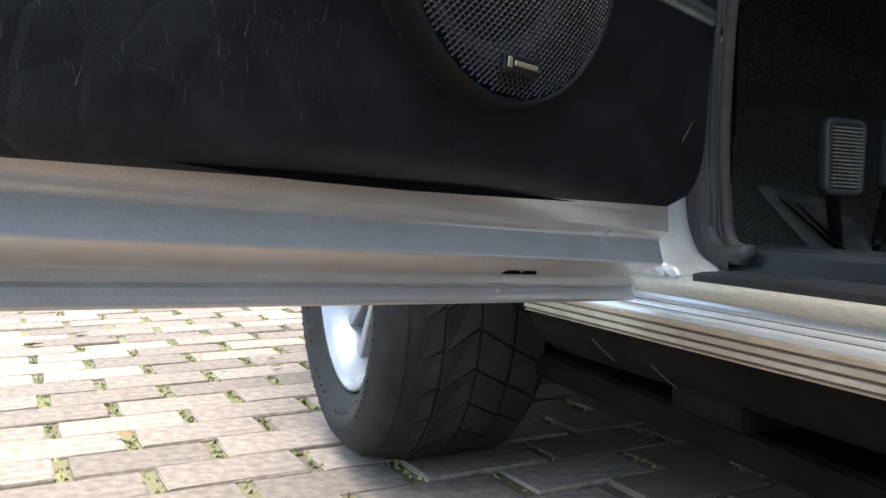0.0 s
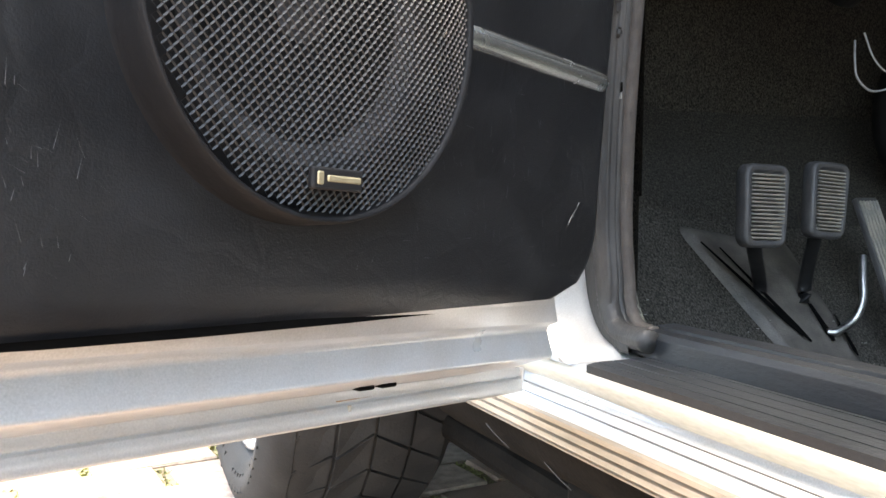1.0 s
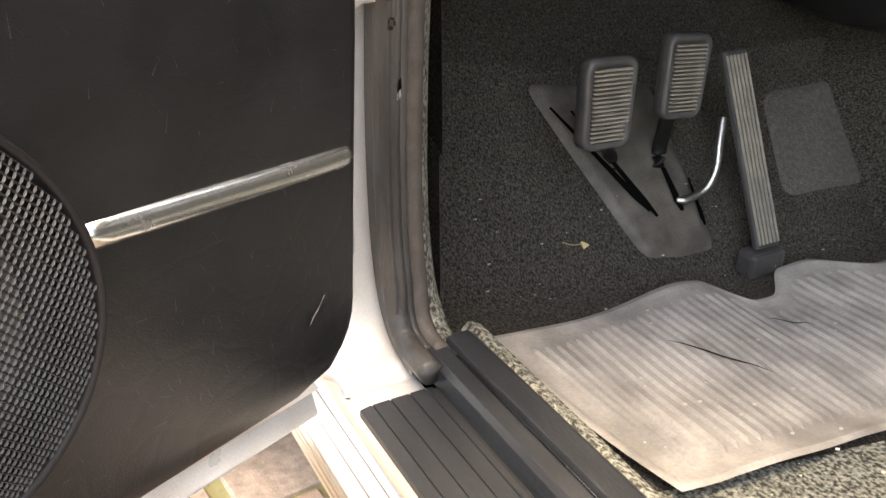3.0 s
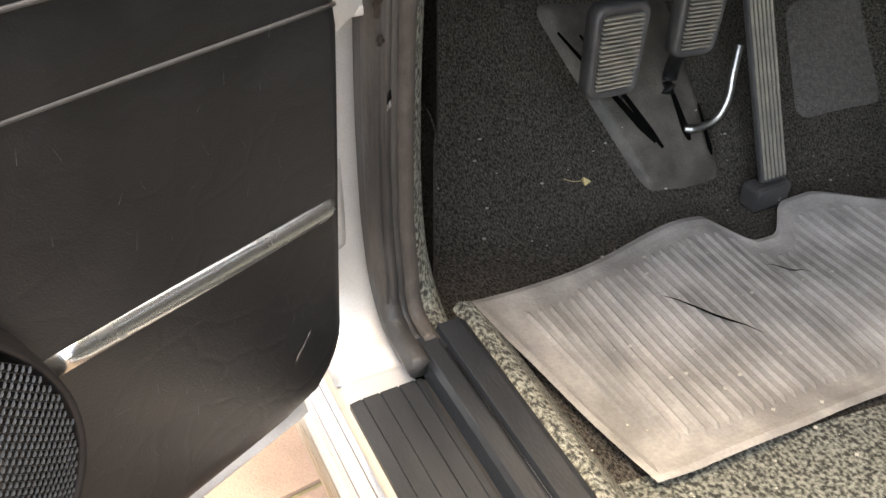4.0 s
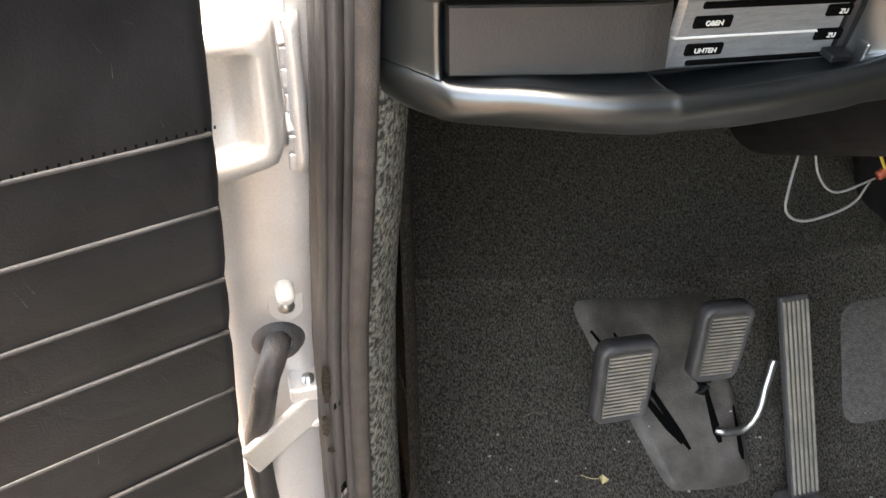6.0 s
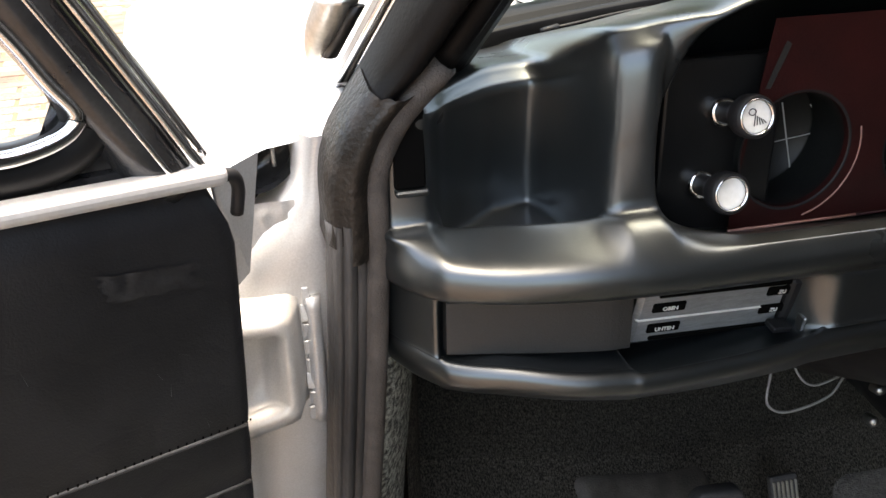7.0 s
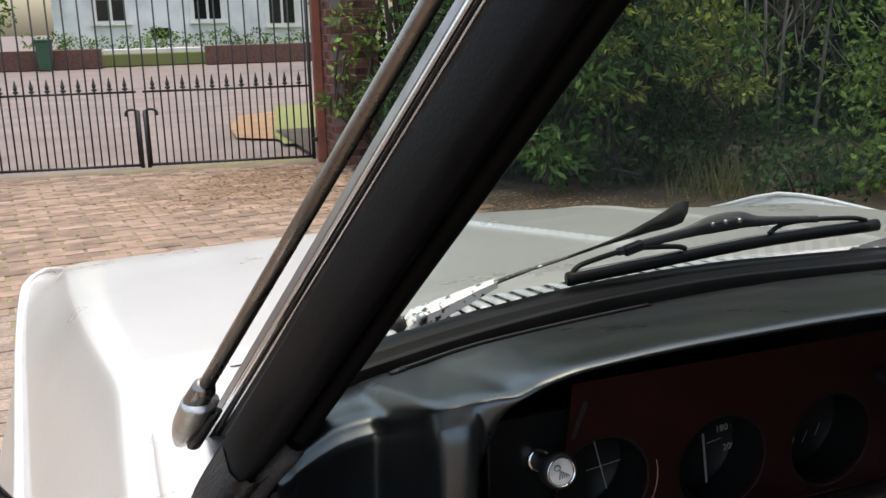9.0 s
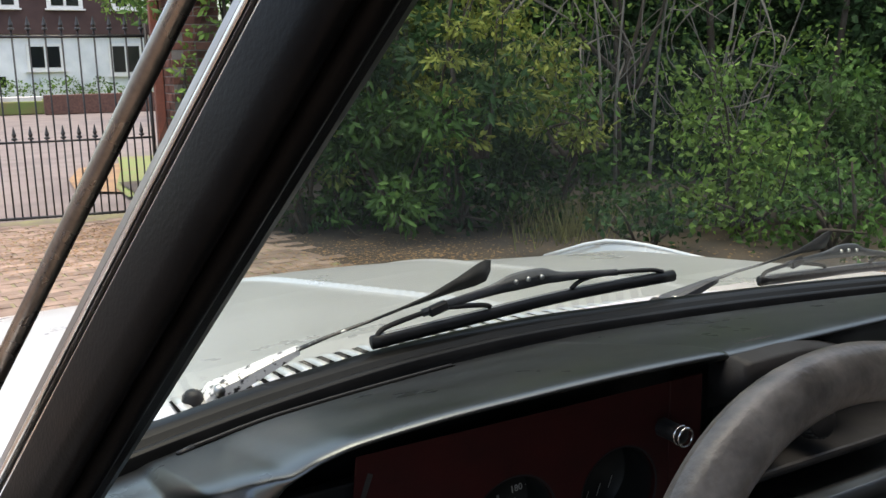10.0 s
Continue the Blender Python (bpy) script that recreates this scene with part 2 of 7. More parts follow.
DRY_LEAF = material("fallen_leaf", (0.17, 0.095, 0.045), 0.8, second=(0.27, 0.165, 0.075), scale=3, fine=40, bump=0.0)
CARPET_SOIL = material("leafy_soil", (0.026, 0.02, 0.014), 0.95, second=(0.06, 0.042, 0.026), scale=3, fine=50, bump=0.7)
MOSS = material("moss", (0.27, 0.28, 0.11), 0.9, second=(0.2, 0.2, 0.09), scale=6, fine=60, bump=0.0)


def creased(m, size, deep, along, a, b):
    """Adds a net of fine creases to a surface, growing from a to b along a direction."""
    n, l = m.node_tree.nodes, m.node_tree.links
    bump = next(q for q in n if q.type == "BUMP")
    cells, soft, band, add, dot, span, tex = (n.new("ShaderNode" + k) for k in ("TexVoronoi", "TexNoise", "MapRange", "Math", "VectorMath", "MapRange", "TexCoord"))
    cells.feature = "DISTANCE_TO_EDGE"
    cells.inputs["Scale"].default_value, soft.inputs["Scale"].default_value = size, size * 0.6
    mixv = n.new("ShaderNodeVectorMath")
    mixv.operation = "MULTIPLY_ADD"
    mixv.inputs[1].default_value = (0.03, 0.03, 0.03)
    l.new(tex.outputs["Object"], soft.inputs["Vector"])
    l.new(soft.outputs["Color"], mixv.inputs[0]), l.new(tex.outputs["Object"], mixv.inputs[2])
    l.new(mixv.outputs[0], cells.inputs["Vector"])
    band.inputs[1].default_value, band.inputs[2].default_value, band.inputs[3].default_value, band.inputs[4].default_value = 0.0, 0.12, -deep, 0.0
    l.new(cells.outputs[0], band.inputs[0])
    dot.operation = "DOT_PRODUCT"
    dot.inputs[1].default_value = along
    l.new(tex.outputs["Object"], dot.inputs[0])
    span.inputs[1].default_value, span.inputs[2].default_value, span.inputs[3].default_value = a, b, 0.25
    l.new(dot.outputs["Value"], span.inputs[0])
    mul = n.new("ShaderNodeMath")
    mul.operation = "MULTIPLY"
    l.new(band.outputs[0], mul.inputs[0]), l.new(span.outputs[0], mul.inputs[1])
    old = bump.inputs["Height"].links[0].from_socket
    l.new(old, add.inputs[0]), l.new(mul.outputs[0], add.inputs[1]), l.new(add.outputs[0], bump.inputs["Height"])
    return m


def vary(m, spread, island=False):
    """Lets the colour of a material differ from piece to piece."""
    n, l = m.node_tree.nodes, m.node_tree.links
    b = n["Principled BSDF"]
    src = b.inputs["Base Color"].links[0].from_socket
    info = n.new("ShaderNodeNewGeometry") if island else n.new("ShaderNodeObjectInfo")
    hsv, rng = n.new("ShaderNodeHueSaturation"), n.new("ShaderNodeMapRange")
    rng.inputs["To Min"].default_value, rng.inputs["To Max"].default_value = 1 - spread, 1 + spread
    l.new(info.outputs["Random Per Island" if island else "Random"], rng.inputs["Value"])
    l.new(rng.outputs[0], hsv.inputs["Value"]), l.new(src, hsv.inputs["Color"]), l.new(hsv.outputs[0], b.inputs["Base Color"])
    return m


vary(PAVER, 0.3)
creased(VINYL_DOOR, 34, 2.2, (-0.891, -0.454, 0), -0.35, 0.05)
PAVER_FAR = vary(material("concrete_paver_joined", (0.24, 0.172, 0.132), 0.9, second=(0.125, 0.087, 0.066), scale=7, fine=350, bump=0.5, mix=0.4), 0.3, True)
BRICK_PIECE = vary(material("brick_piece", (0.17, 0.065, 0.042), 0.85, second=(0.1, 0.045, 0.035), scale=12, fine=180, bump=0.5), 0.35)


def leaf_material(name, colour, second, gloss=0.7):
    m = vary(material(name, colour, gloss, second=second, scale=0.7, fine=12, bump=0.0, mix=0.6, spec=0.2), 0.55, True)
    n, l = m.node_tree.nodes, m.node_tree.links
    b, out = n["Principled BSDF"], n["Material Output"]
    tr, mx = n.new("ShaderNodeBsdfTranslucent"), n.new("ShaderNodeMixShader")
    mx.inputs[0].default_value = 0.3
    l.new(b.inputs["Base Color"].links[0].from_socket, tr.inputs["Color"])
    l.new(b.outputs[0], mx.inputs[1]), l.new(tr.outputs[0], mx.inputs[2]), l.new(mx.outputs[0], out.inputs["Surface"])
    return m


LEAF = leaf_material("green_leaf", (0.08, 0.155, 0.036), (0.032, 0.07, 0.02))
LEAF_LIGHT = leaf_material("light_green_leaf", (0.15, 0.24, 0.05), (0.075, 0.135, 0.03))
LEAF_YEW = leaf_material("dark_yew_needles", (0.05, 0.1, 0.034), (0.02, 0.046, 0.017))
LEAF_GOLD = leaf_material("yellow_green_fronds", (0.23, 0.25, 0.055), (0.085, 0.12, 0.032))
GRASS_BLADE = leaf_material("grass_blades", (0.14, 0.18, 0.045), (0.2, 0.18, 0.08))


# ---- mesh helpers ----
def mesh_of(name, verts, faces, smooth=False):
    me = bpy.data.meshes.new(name)
    me.from_pydata([tuple(v) for v in verts], [], faces)
    me.validate()
    if smooth:
        me.shade_smooth()
    return me


def part(name, me, mat, parent=None, label=""):
    """Links a mesh (or a bmesh) given in world places as ONE object under parent."""
    if isinstance(me, bmesh.types.BMesh):
        bm, me = me, bpy.data.meshes.new(name)
        bm.to_mesh(me)
        bm.free()
    if mat and not me.materials:
        me.materials.append(mat)
    ob = new(name, me)
    if parent:
        ob.parent = parent
        top = parent
        while top.parent:
            top = top.parent
        if parent == top:
            ob.matrix_parent_inverse = Matrix.Translation(-top.location)
    if label:
        ob["label"] = label
    return ob


def thing(name, place, label, category, group="", kind=""):
    ob = new(name)
    ob.empty_display_size = 0.05
    ob.location = place
    return tagged(ob, label, category, group, kind)


def grid_mesh(name, rows, closed=False, smooth=True, caps=False):
    """A skin over rows of points, all rows of one length; closed: each row is a ring."""
    h, w = len(rows), len(rows[0])
    verts = [p for r in rows for p in r]
    faces = []
    for i in range(h - 1):
        for j in range(w if closed else w - 1):
            k = (j + 1) % w
            faces.append((i * w + j, i * w + k, (i + 1) * w + k, (i + 1) * w + j))
    if caps:
        faces.append(tuple(range(w))[::-1])
        faces.append(tuple((h - 1) * w + j for j in range(w)))
    return mesh_of(name, verts, faces, smooth)


def tube(name, points, radius, sides=10, squash=1.0, caps=True):
    """A round bar along points; radius may be a list."""
    pts = [Vector(p) for p in points]
    rad = radius if isinstance(radius, (list, tuple)) else [radius] * len(pts)
    rows, up = [], Vector((0.13, 0.21, 0.97))
    for i, p in enumerate(pts):
        d = (pts[min(i + 1, len(pts) - 1)] - pts[max(i - 1, 0)]).normalized()
        a = d.cross(up)
        a = a.normalized() if a.length > 1e-4 else d.orthogonal().normalized()
        b = d.cross(a)
        up = -b if i == 0 and False else up
        rows.append([p + (a * math.cos(q) + b * math.sin(q) * squash) * rad[i] for q in (2 * math.pi * k / sides for k in range(sides))])
    return grid_mesh(name, rows, closed=True, caps=caps)


def smooth_path(points, n=8):
    """A Catmull-Rom curve through points."""
    p = [Vector(q) for q in points]
    p = [2 * p[0] - p[1], *p, 2 * p[-1] - p[-2]]
    out = []
    for i in range(1, len(p) - 2):
        for k in range(n):
            t = k / n
            out.append(0.5 * (2 * p[i] + (p[i + 1] - p[i - 1]) * t + (2 * p[i - 1] - 5 * p[i] + 4 * p[i + 1] - p[i + 2]) * t**2 + (3 * p[i] - p[i - 1] - 3 * p[i + 1] + p[i + 2]) * t**3))
    return [*out, p[-2]]


def block(lo, hi, bevel=0.003, seg=2, m=None):
    """A box with rounded edges."""
    bm = bmesh.new()
    bmesh.ops.create_cube(bm, size=1)
    for v in bm.verts:
        v.co = Vector([lo[i] + (hi[i] - lo[i]) * (v.co[i] + 0.5) for i in range(3)])
    if bevel:
        bmesh.ops.bevel(bm, geom=bm.edges[:], offset=bevel, segments=seg, affect="EDGES", profile=0.5)
    if m:
        bm.transform(m)
    return bm


def lathe(name, profile, m, sides=48, smooth=True, caps=False):
    """Rows of (radius, height) turned round the z axis of the pose m."""
    rows = [[m @ Vector((r * math.cos(a), r * math.sin(a), h)) for a in (2 * math.pi * k / sides for k in range(sides))] for r, h in profile]
    return grid_mesh(name, rows, closed=True, smooth=smooth, caps=caps)


def crisp(section, gap=0.0004):
    """Adds points close beside each bend of a section, so that bends stay sharp when shaded."""
    out = [section[0]]
    for a, b, c in zip(section, section[1:], section[2:]):
        p, q, r = Vector(a), Vector(b), Vector(c)
        d1, d2 = (p - q), (r - q)
        if d1.length > 3 * gap and d2.length > 3 * gap and abs(math.pi - d1.angle(d2)) > 0.2:
            out += [tuple(q + d1.normalized() * gap), tuple(q + d2.normalized() * gap)]
        else:
            out.append(b)
    return [*out, section[-1]]


def step(v, a, b):
    t = min(max((v - a) / (b - a), 0), 1)
    return t * t * (3 - 2 * t)


def bumpf(v, c, w):
    return math.exp(-(((v - c) / w) ** 2))


# ---- ground ----
GROUND = part("ground", mesh_of("ground", [(-600, -400, -0.06), (600, -400, -0.06), (600, 900, -0.06), (-600, 900, -0.06)], [(0, 1, 2, 3)]), ASPHALT)
tagged(GROUND, "worn grey-brown asphalt road and yard", "ground", kind="structure")
DRIVE = part("driveway", block((-2.72, -2.6, -0.3), (3.0, 9.3, -0.005), 0), JOINT)
tagged(DRIVE, "driveway of small concrete pavers with mossy joints", "pavement", kind="structure")

# ---- car ----
car = thing("car", (1.23, 0.9, 0), "silver classic saloon car with its driver's door standing open", "car")
XC = 1.23  # middle of the car

# front wheel
WHEEL = Matrix.Translation((0.36, 1.335, 0.282)) @ Matrix.Rotation(radians(-90), 4, "Y")
tyre_profile = [(0.178, -0.02), (0.186, -0.002), (0.198, 0.012), (0.205, 0.013), (0.218, 0.022), (0.234, 0.025), (0.239, 0.0225), (0.252, 0.019), (0.265, 0.009), (0.274, -0.004), (0.279, -0.022), (0.281, -0.11), (0.279, -0.19), (0.268, -0.208), (0.235, -0.222), (0.19, -0.21)]
wheel = part("front_wheel", lathe("tyre", tyre_profile, WHEEL, 96), TYRE, car, "wide black tyre on a silver alloy wheel")
part("rim", lathe("rim", [(0.185, -0.21), (0.168, -0.16), (0.156, -0.075), (0.157, -0.05), (0.164, -0.026), (0.17, -0.012), (0.177, 0.002), (0.182, 0.003), (0.184, -0.004), (0.182, -0.014)], WHEEL, 72), ALLOY, wheel, "silver alloy rim")
part("hub", lathe("hub", [(0.0, -0.03), (0.04, -0.03), (0.045, -0.036), (0.05, -0.05), (0.06, -0.058), (0.06, -0.08)], WHEEL, 32), ALLOY, wheel)


def spoke(k):
    bm = block((0.05, -0.0075, -0.078), (0.163, 0.0075, -0.046), 0.003)
    for v in bm.verts:
        v.co.y *= 0.8 + 6.0 * (v.co.x - 0.05)
        v.co.z += 0.10 * (v.co.x - 0.05)
    bm.transform(WHEEL @ Matrix.Rotation(2 * math.pi * k / 14, 4, "Z"))
    return bm


for k in range(14):
    part("spoke", spoke(k), ALLOY, wheel)
part("valve", tube("valve", [WHEEL @ Vector((0.02, -0.152, -0.03)), WHEEL @ Vector((0.02, -0.147, 0.006))], 0.0045), RUBBER, wheel)
part("wheel_back", lathe("wheel_back", [(0.0, -0.1), (0.16, -0.1)], WHEEL, 32), UNDER, wheel)
verts, faces = [], []
for row in range(4):
    z0 = -0.008 - 0.047 * row
    for k in range(32):
        a0 = 2 * math.pi * (k + 0.5 * (row % 2)) / 32
        a1, skew = a0 + 2 * math.pi / 32 * 0.95, (0.11 if row < 2 else -0.09)
        n = len(verts)
        for r, inset in ((0.277, 0.0), (0.2865 - 0.002 * (row in (0, 3)), 0.0012)):
            for z, da in ((z0 - inset, 0), (z0 - 0.0445 + inset, skew)):
                for a in (a0 + inset * 3, a1 - inset * 3):
                    q = r - 0.0085 * (row == 0 and da == 0 and r > 0.28)
                    verts.append(WHEEL @ Vector((q * math.cos(a + da), q * math.sin(a + da), z)))
        faces += [tuple(n + i for i in q) for q in ((4, 5, 7, 6), (0, 1, 5, 4), (2, 6, 7, 3), (0, 4, 6, 2), (1, 3, 7, 5))]
part("tread", mesh_of("tread", verts, faces), TYRE, wheel)["kind"] = "stuff"
verts, faces = [], []
for k in range(70):
    a, n = 2 * math.pi * k / 70, len(verts)
    if k % 7 in (5, 6):
        continue
    for r in (0.212, 0.236):
        for da in (0, 0.018):
            for h in (0.012, 0.0204 if r < 0.22 else 0.0258):
                verts.append(WHEEL @ Vector((r * math.cos(a + da), r * math.sin(a + da), h)))
    faces += [tuple(n + i for i in q) for q in ((1, 3, 7, 5), (0, 2, 3, 1), (4, 5, 7, 6), (0, 1, 5, 4), (2, 6, 7, 3))]
part("sidewall_ribs", mesh_of("sidewall_ribs", verts, faces), TYRE, wheel)["kind"] = "stuff"

# underside
part("underbody", block((0.545, -1.6, 0.155), (1.92, 2.0, 0.19), 0.012), UNDER, car, "dark undersealed floor pan")
part("wheel_arch", grid_mesh("wheel_arch", [[(0.42, 1.385 + r * math.cos(a), 0.29 + r * math.sin(a)), (0.622, 1.385 + r * math.cos(a), 0.29 + r * math.sin(a))] for r, a in [(0.35, math.pi * k / 16) for k in range(17)]]), UNDER, car)
part("arch_back", block((0.622, 1.0, 0.15), (0.628, 1.8, 0.62), 0), UNDER, car)
part("jacking_point", block((0.492, 0.6, 0.208), (0.56, 0.70, 0.236), 0.008), UNDER, car)
# three unseen walls, added to keep daylight off the ground beneath the car
part("far_skirt", block((1.9, -1.6, 0.06), (1.96, 2.05, 0.4), 0.01), UNDER, car, "unseen wall that keeps light from under the car")
part("rear_skirt", block((0.5, -1.66, 0.06), (1.9, -1.6, 0.6), 0.01), UNDER, car)
part("front_skirt", block((0.62, 2.02, 0.08), (1.9, 2.08, 0.5), 0.01), UNDER, car)

# sill under the door opening: section (x, z), run along y
SILL = [(0.545, 0.327), (0.493, 0.327), (0.489, 0.322), (0.4885, 0.316), (0.492, 0.311), (0.489, 0.306), (0.483, 0.303), (0.477, 0.3045), (0.474, 0.302), (0.473, 0.299), (0.468, 0.301), (0.464, 0.299), (0.4625, 0.294)]
RIDGES = [(0.4625, 0.2955), (0.4595, 0.294), (0.4595, 0.2905), (0.4625, 0.2893), (0.4595, 0.2878), (0.459, 0.2835), (0.462, 0.2822), (0.459, 0.2808), (0.4585, 0.277), (0.462, 0.2758), (0.4595, 0.2745), (0.46, 0.273)]
ROCKER = [(0.46, 0.273), (0.466, 0.2695), (0.47, 0.258), (0.482, 0.24), (0.5, 0.2265), (0.52, 0.2225), (0.56, 0.226), (0.64, 0.226)]
SILL_Y = (0.93, 0.85, 0.75, 0.66, 0.5, 0.3, 0.0, -0.4, -0.9)


def rake(y):
    """The sill rises a little towards the rear."""
    return 0.021 * (0.69 - y)


def run(name, section, ys=SILL_Y, smooth=False):
    return grid_mesh(name, [[(x, y, z + rake(y)) for x, z in section] for y in ys], smooth=smooth)


part("sill_roll", run("sill_roll", [(0.4935, 0.3265), (0.4893, 0.3245), (0.4865, 0.32), (0.4862, 0.3148), (0.4885, 0.3108), (0.4925, 0.3085)], smooth=True), CREAM, car, "yellowed cream roll along the sill")
sill = part("sill", run("sill", crisp(SILL), smooth=True), PAINT_OLD, car, "silver painted sill with pressed ridges")
part("sill_moulding", run("sill_moulding", RIDGES), SILL_METAL, sill, "ribbed bright sill moulding")
part("rocker", run("rocker", ROCKER, smooth=True), UNDER, sill, "dirty dark rocker panel")
part("sill_inner", run("sill_inner", [(0.545, 0.327), (0.548, 0.331), (0.60, 0.331), (0.604, 0.2)], (0.665, 0.5, 0.3, 0.0, -0.4, -0.9)), PLASTIC, sill)
# ribbed rubber tread on the sill
RIB = [(0.4905, 0.3245), (0.4905, 0.331)]
for x in (0.5, 0.514, 0.529, 0.542):
    RIB += [(x - 0.0008, 0.3325), (x - 0.0004, 0.3312), (x + 0.0004, 0.3312), (x + 0.0008, 0.3325)]
RIB += [(0.5475, 0.332), (0.549, 0.326)]
part("sill_tread", run("sill_tread", RIB, (0.666, 0.64, 0.5, 0.3, 0.0, -0.4, -0.9)), RUBBER_GREY, sill, "ribbed dark grey rubber tread strip")
part("sill_strip", run("sill_strip", crisp([(0.5505, 0.331), (0.5525, 0.346), (0.556, 0.3505), (0.568, 0.351), (0.5695, 0.3475), (0.573, 0.3475), (0.5745, 0.352), (0.592, 0.3525), (0.598, 0.347), (0.6, 0.3)]), (0.694, 0.66, 0.5, 0.3, 0.0, -0.4, -0.9)), RUBBER_GREY, sill, "black finishing strip along the sill")
part("sill_edge_line", tube("sill_edge_line", [(0.5715, y, 0.3482 + rake(y)) for y in (0.672, 0.4, 0.0, -0.5)], 0.0013, 6), CHROME, sill)

for x, z in ((0.4838, 0.3036), (0.4735, 0.3002)):
    part("sill_seam", tube("sill_seam", [(x, y, z + rake(y)) for y in (0.92, 0.6, 0.2, -0.4)], 0.0006, 6), GUTTER, sill)
g = random.Random(6)
for k in range(2):
    y, z = g.uniform(0.55, 0.86), g.uniform(0.245, 0.258)
    pts = [(0.4695 + 0.7 * max(0.0, 0.256 - z + q * 0.006), y - 0.007 * q + 0.004 * math.sin(q), z - 0.006 * q) for q in range(4)]
    part("scuff", tube("scuff", [(x - 0.0004, y, z) for x, y, z in pts], 0.0005, 5), RUBBER, sill, "faint scratch on the dirty rocker")

# rim of the door opening
APERTURE = [(0.465, 1.342), (0.54, 1.243), (0.615, 1.145), (0.685, 1.046), (0.70, 0.985), (0.702, 0.93), (0.703, 0.86), (0.713, 0.77), (0.733, 0.665), (0.745, 0.55), (0.75, 0.46), (0.747, 0.405), (0.736, 0.364), (0.712, 0.342), (0.67, 0.338), (0.6, 0.338), (0.3, 0.338), (-0.2, 0.338), (-0.8, 0.338)]


def rim_x(z):
    return 0.40 * max(0.0, z - 1.0) + 0.008 * step(z, 0.58, 0.84) + 0.010 * step(z, 0.75, 0.98) + 0.024 * step(z, 0.96, 1.06)


RIM = smooth_path([(rim_x(z), y, z) for y, z in APERTURE], 8)


def rim_line(x, out, first=0, last=None, wave=0.0, seed=0):
    """A line along the rim at x, moved out of the opening by out."""
    pts = []
    for i, p in enumerate(RIM[first:last]):
        j = i + first
        d = RIM[min(j + 1, len(RIM) - 1)] - RIM[max(j - 1, 0)]
        n = Vector((0, -d.z, d.y)).normalized()
        jit = wave * noise.noise(Vector((j * 0.31, seed, 0.3)))
        low = 1 - 0.62 * step(j, 8 * 11.2, 8 * 13.4) if out < 0 else 1  # it settles on the sill
        pts.append(p + Vector((x + jit, 0, 0)) + n * (out * low + jit))
    return pts


def rim_band(name, section, first=0, last=None):
    lines = [rim_line(x, out, first, last) for x, out in section]
    return grid_mesh(name, [list(r) for r in zip(*lines)])


N_SILL = 8 * 14
N_TAPE, N_LOW = 8 * 4 + 1, 8 * 5 - 2
seal = part("door_seal", tube("door_seal", rim_line(0.5465, -0.018, N_LOW, N_SILL + 2, 0.001, 1), 0.0095, 10), SEAL_WORN, car, "dark blue-grey rubber door seal")
LIP = [(0.54, 0.006), (0.5385, -0.008), (0.5385, -0.020), (0.541, -0.0285), (0.5438, -0.031), (0.5448, -0.0275), (0.5465, -0.0315), (0.549, -0.0325), (0.5535, -0.026), (0.5545, -0.012), (0.556, 0.004)]
part("seal_lip", rim_band("seal_lip", LIP, N_LOW, N_SILL - 1), SEAL_WORN, seal)
part("seal_inner_lip", tube("seal_inner_lip", rim_line(0.5555, -0.022, N_LOW, N_SILL - 2, 0.0008, 7), 0.0046, 8), SEAL_WORN, seal)
part("seal_gap", rim_band("seal_gap", [(0.5545, -0.012), (0.559, -0.014), (0.562, -0.012)], 0, N_SILL - 4), BLACK_GAP, seal)
part("seal_piping", tube("seal_piping", rim_line(0.5645, -0.0215, N_TAPE - 8, N_SILL - 1, 0.0006, 3), 0.0072, 10), BROWN_TRIM, car, "faded brown-grey edge piping")
upper = part("pillar_seal", rim_band("pillar_seal", [(0.538, 0.01), (0.539, -0.016), (0.543, -0.0265), (0.549, -0.028), (0.5555, -0.022), (0.557, -0.01), (0.558, 0.002)], 0, N_TAPE + 2), SEAL_BLACK, car, "black door seal on the windscreen pillar")
part("pillar_piping", tube("pillar_piping", rim_line(0.5645, -0.018, 0, N_TAPE - 7), 0.0072, 10), SEAL_BLACK, upper)
part("edge_line", tube("edge_line", rim_line(0.5575, -0.0165, 0, N_TAPE - 6), 0.0022, 6), BROWN_TRIM, upper)
tape = part("corner_tape", rim_band("corner_tape", [(0.537, 0.006), (0.5375, -0.019), (0.5415, -0.029), (0.546, -0.0285), (0.548, -0.0315), (0.553, -0.0322), (0.5585, -0.028), (0.5615, -0.02), (0.562, -0.004)], N_TAPE - 6, N_LOW + 4), OLD_TAPE, car, "torn brown tape over the seal corner")
g = random.Random(2)
for v in tape.data.vertices:
    if v.index % 9 in (0, 1, 2, 3):  # ragged lower end
        v.co.z += 0.008 * step(0.94 - v.co.z, -0.012, 0.012) * (1 + 0.4 * g.random())
for z, w, m in ((0.545, 0.0045, BLACK_GAP), (0.538, 0.003, SCUFF), (0.63, 0.003, BLACK_GAP)):
    y = min(RIM, key=lambda p: abs(p.z - z) if p.y > 0.6 else 9).y
    part("torn_spot", mesh_of("torn_spot", [(0.5475, y - 0.0332, z - w), (0.5525, y - 0.0295, z - w * 0.6), (0.552, y - 0.0298, z + w), (0.548, y - 0.0332, z + w * 0.8)], [(0, 1, 2, 3)]), m, seal)
g = random.Random(21)
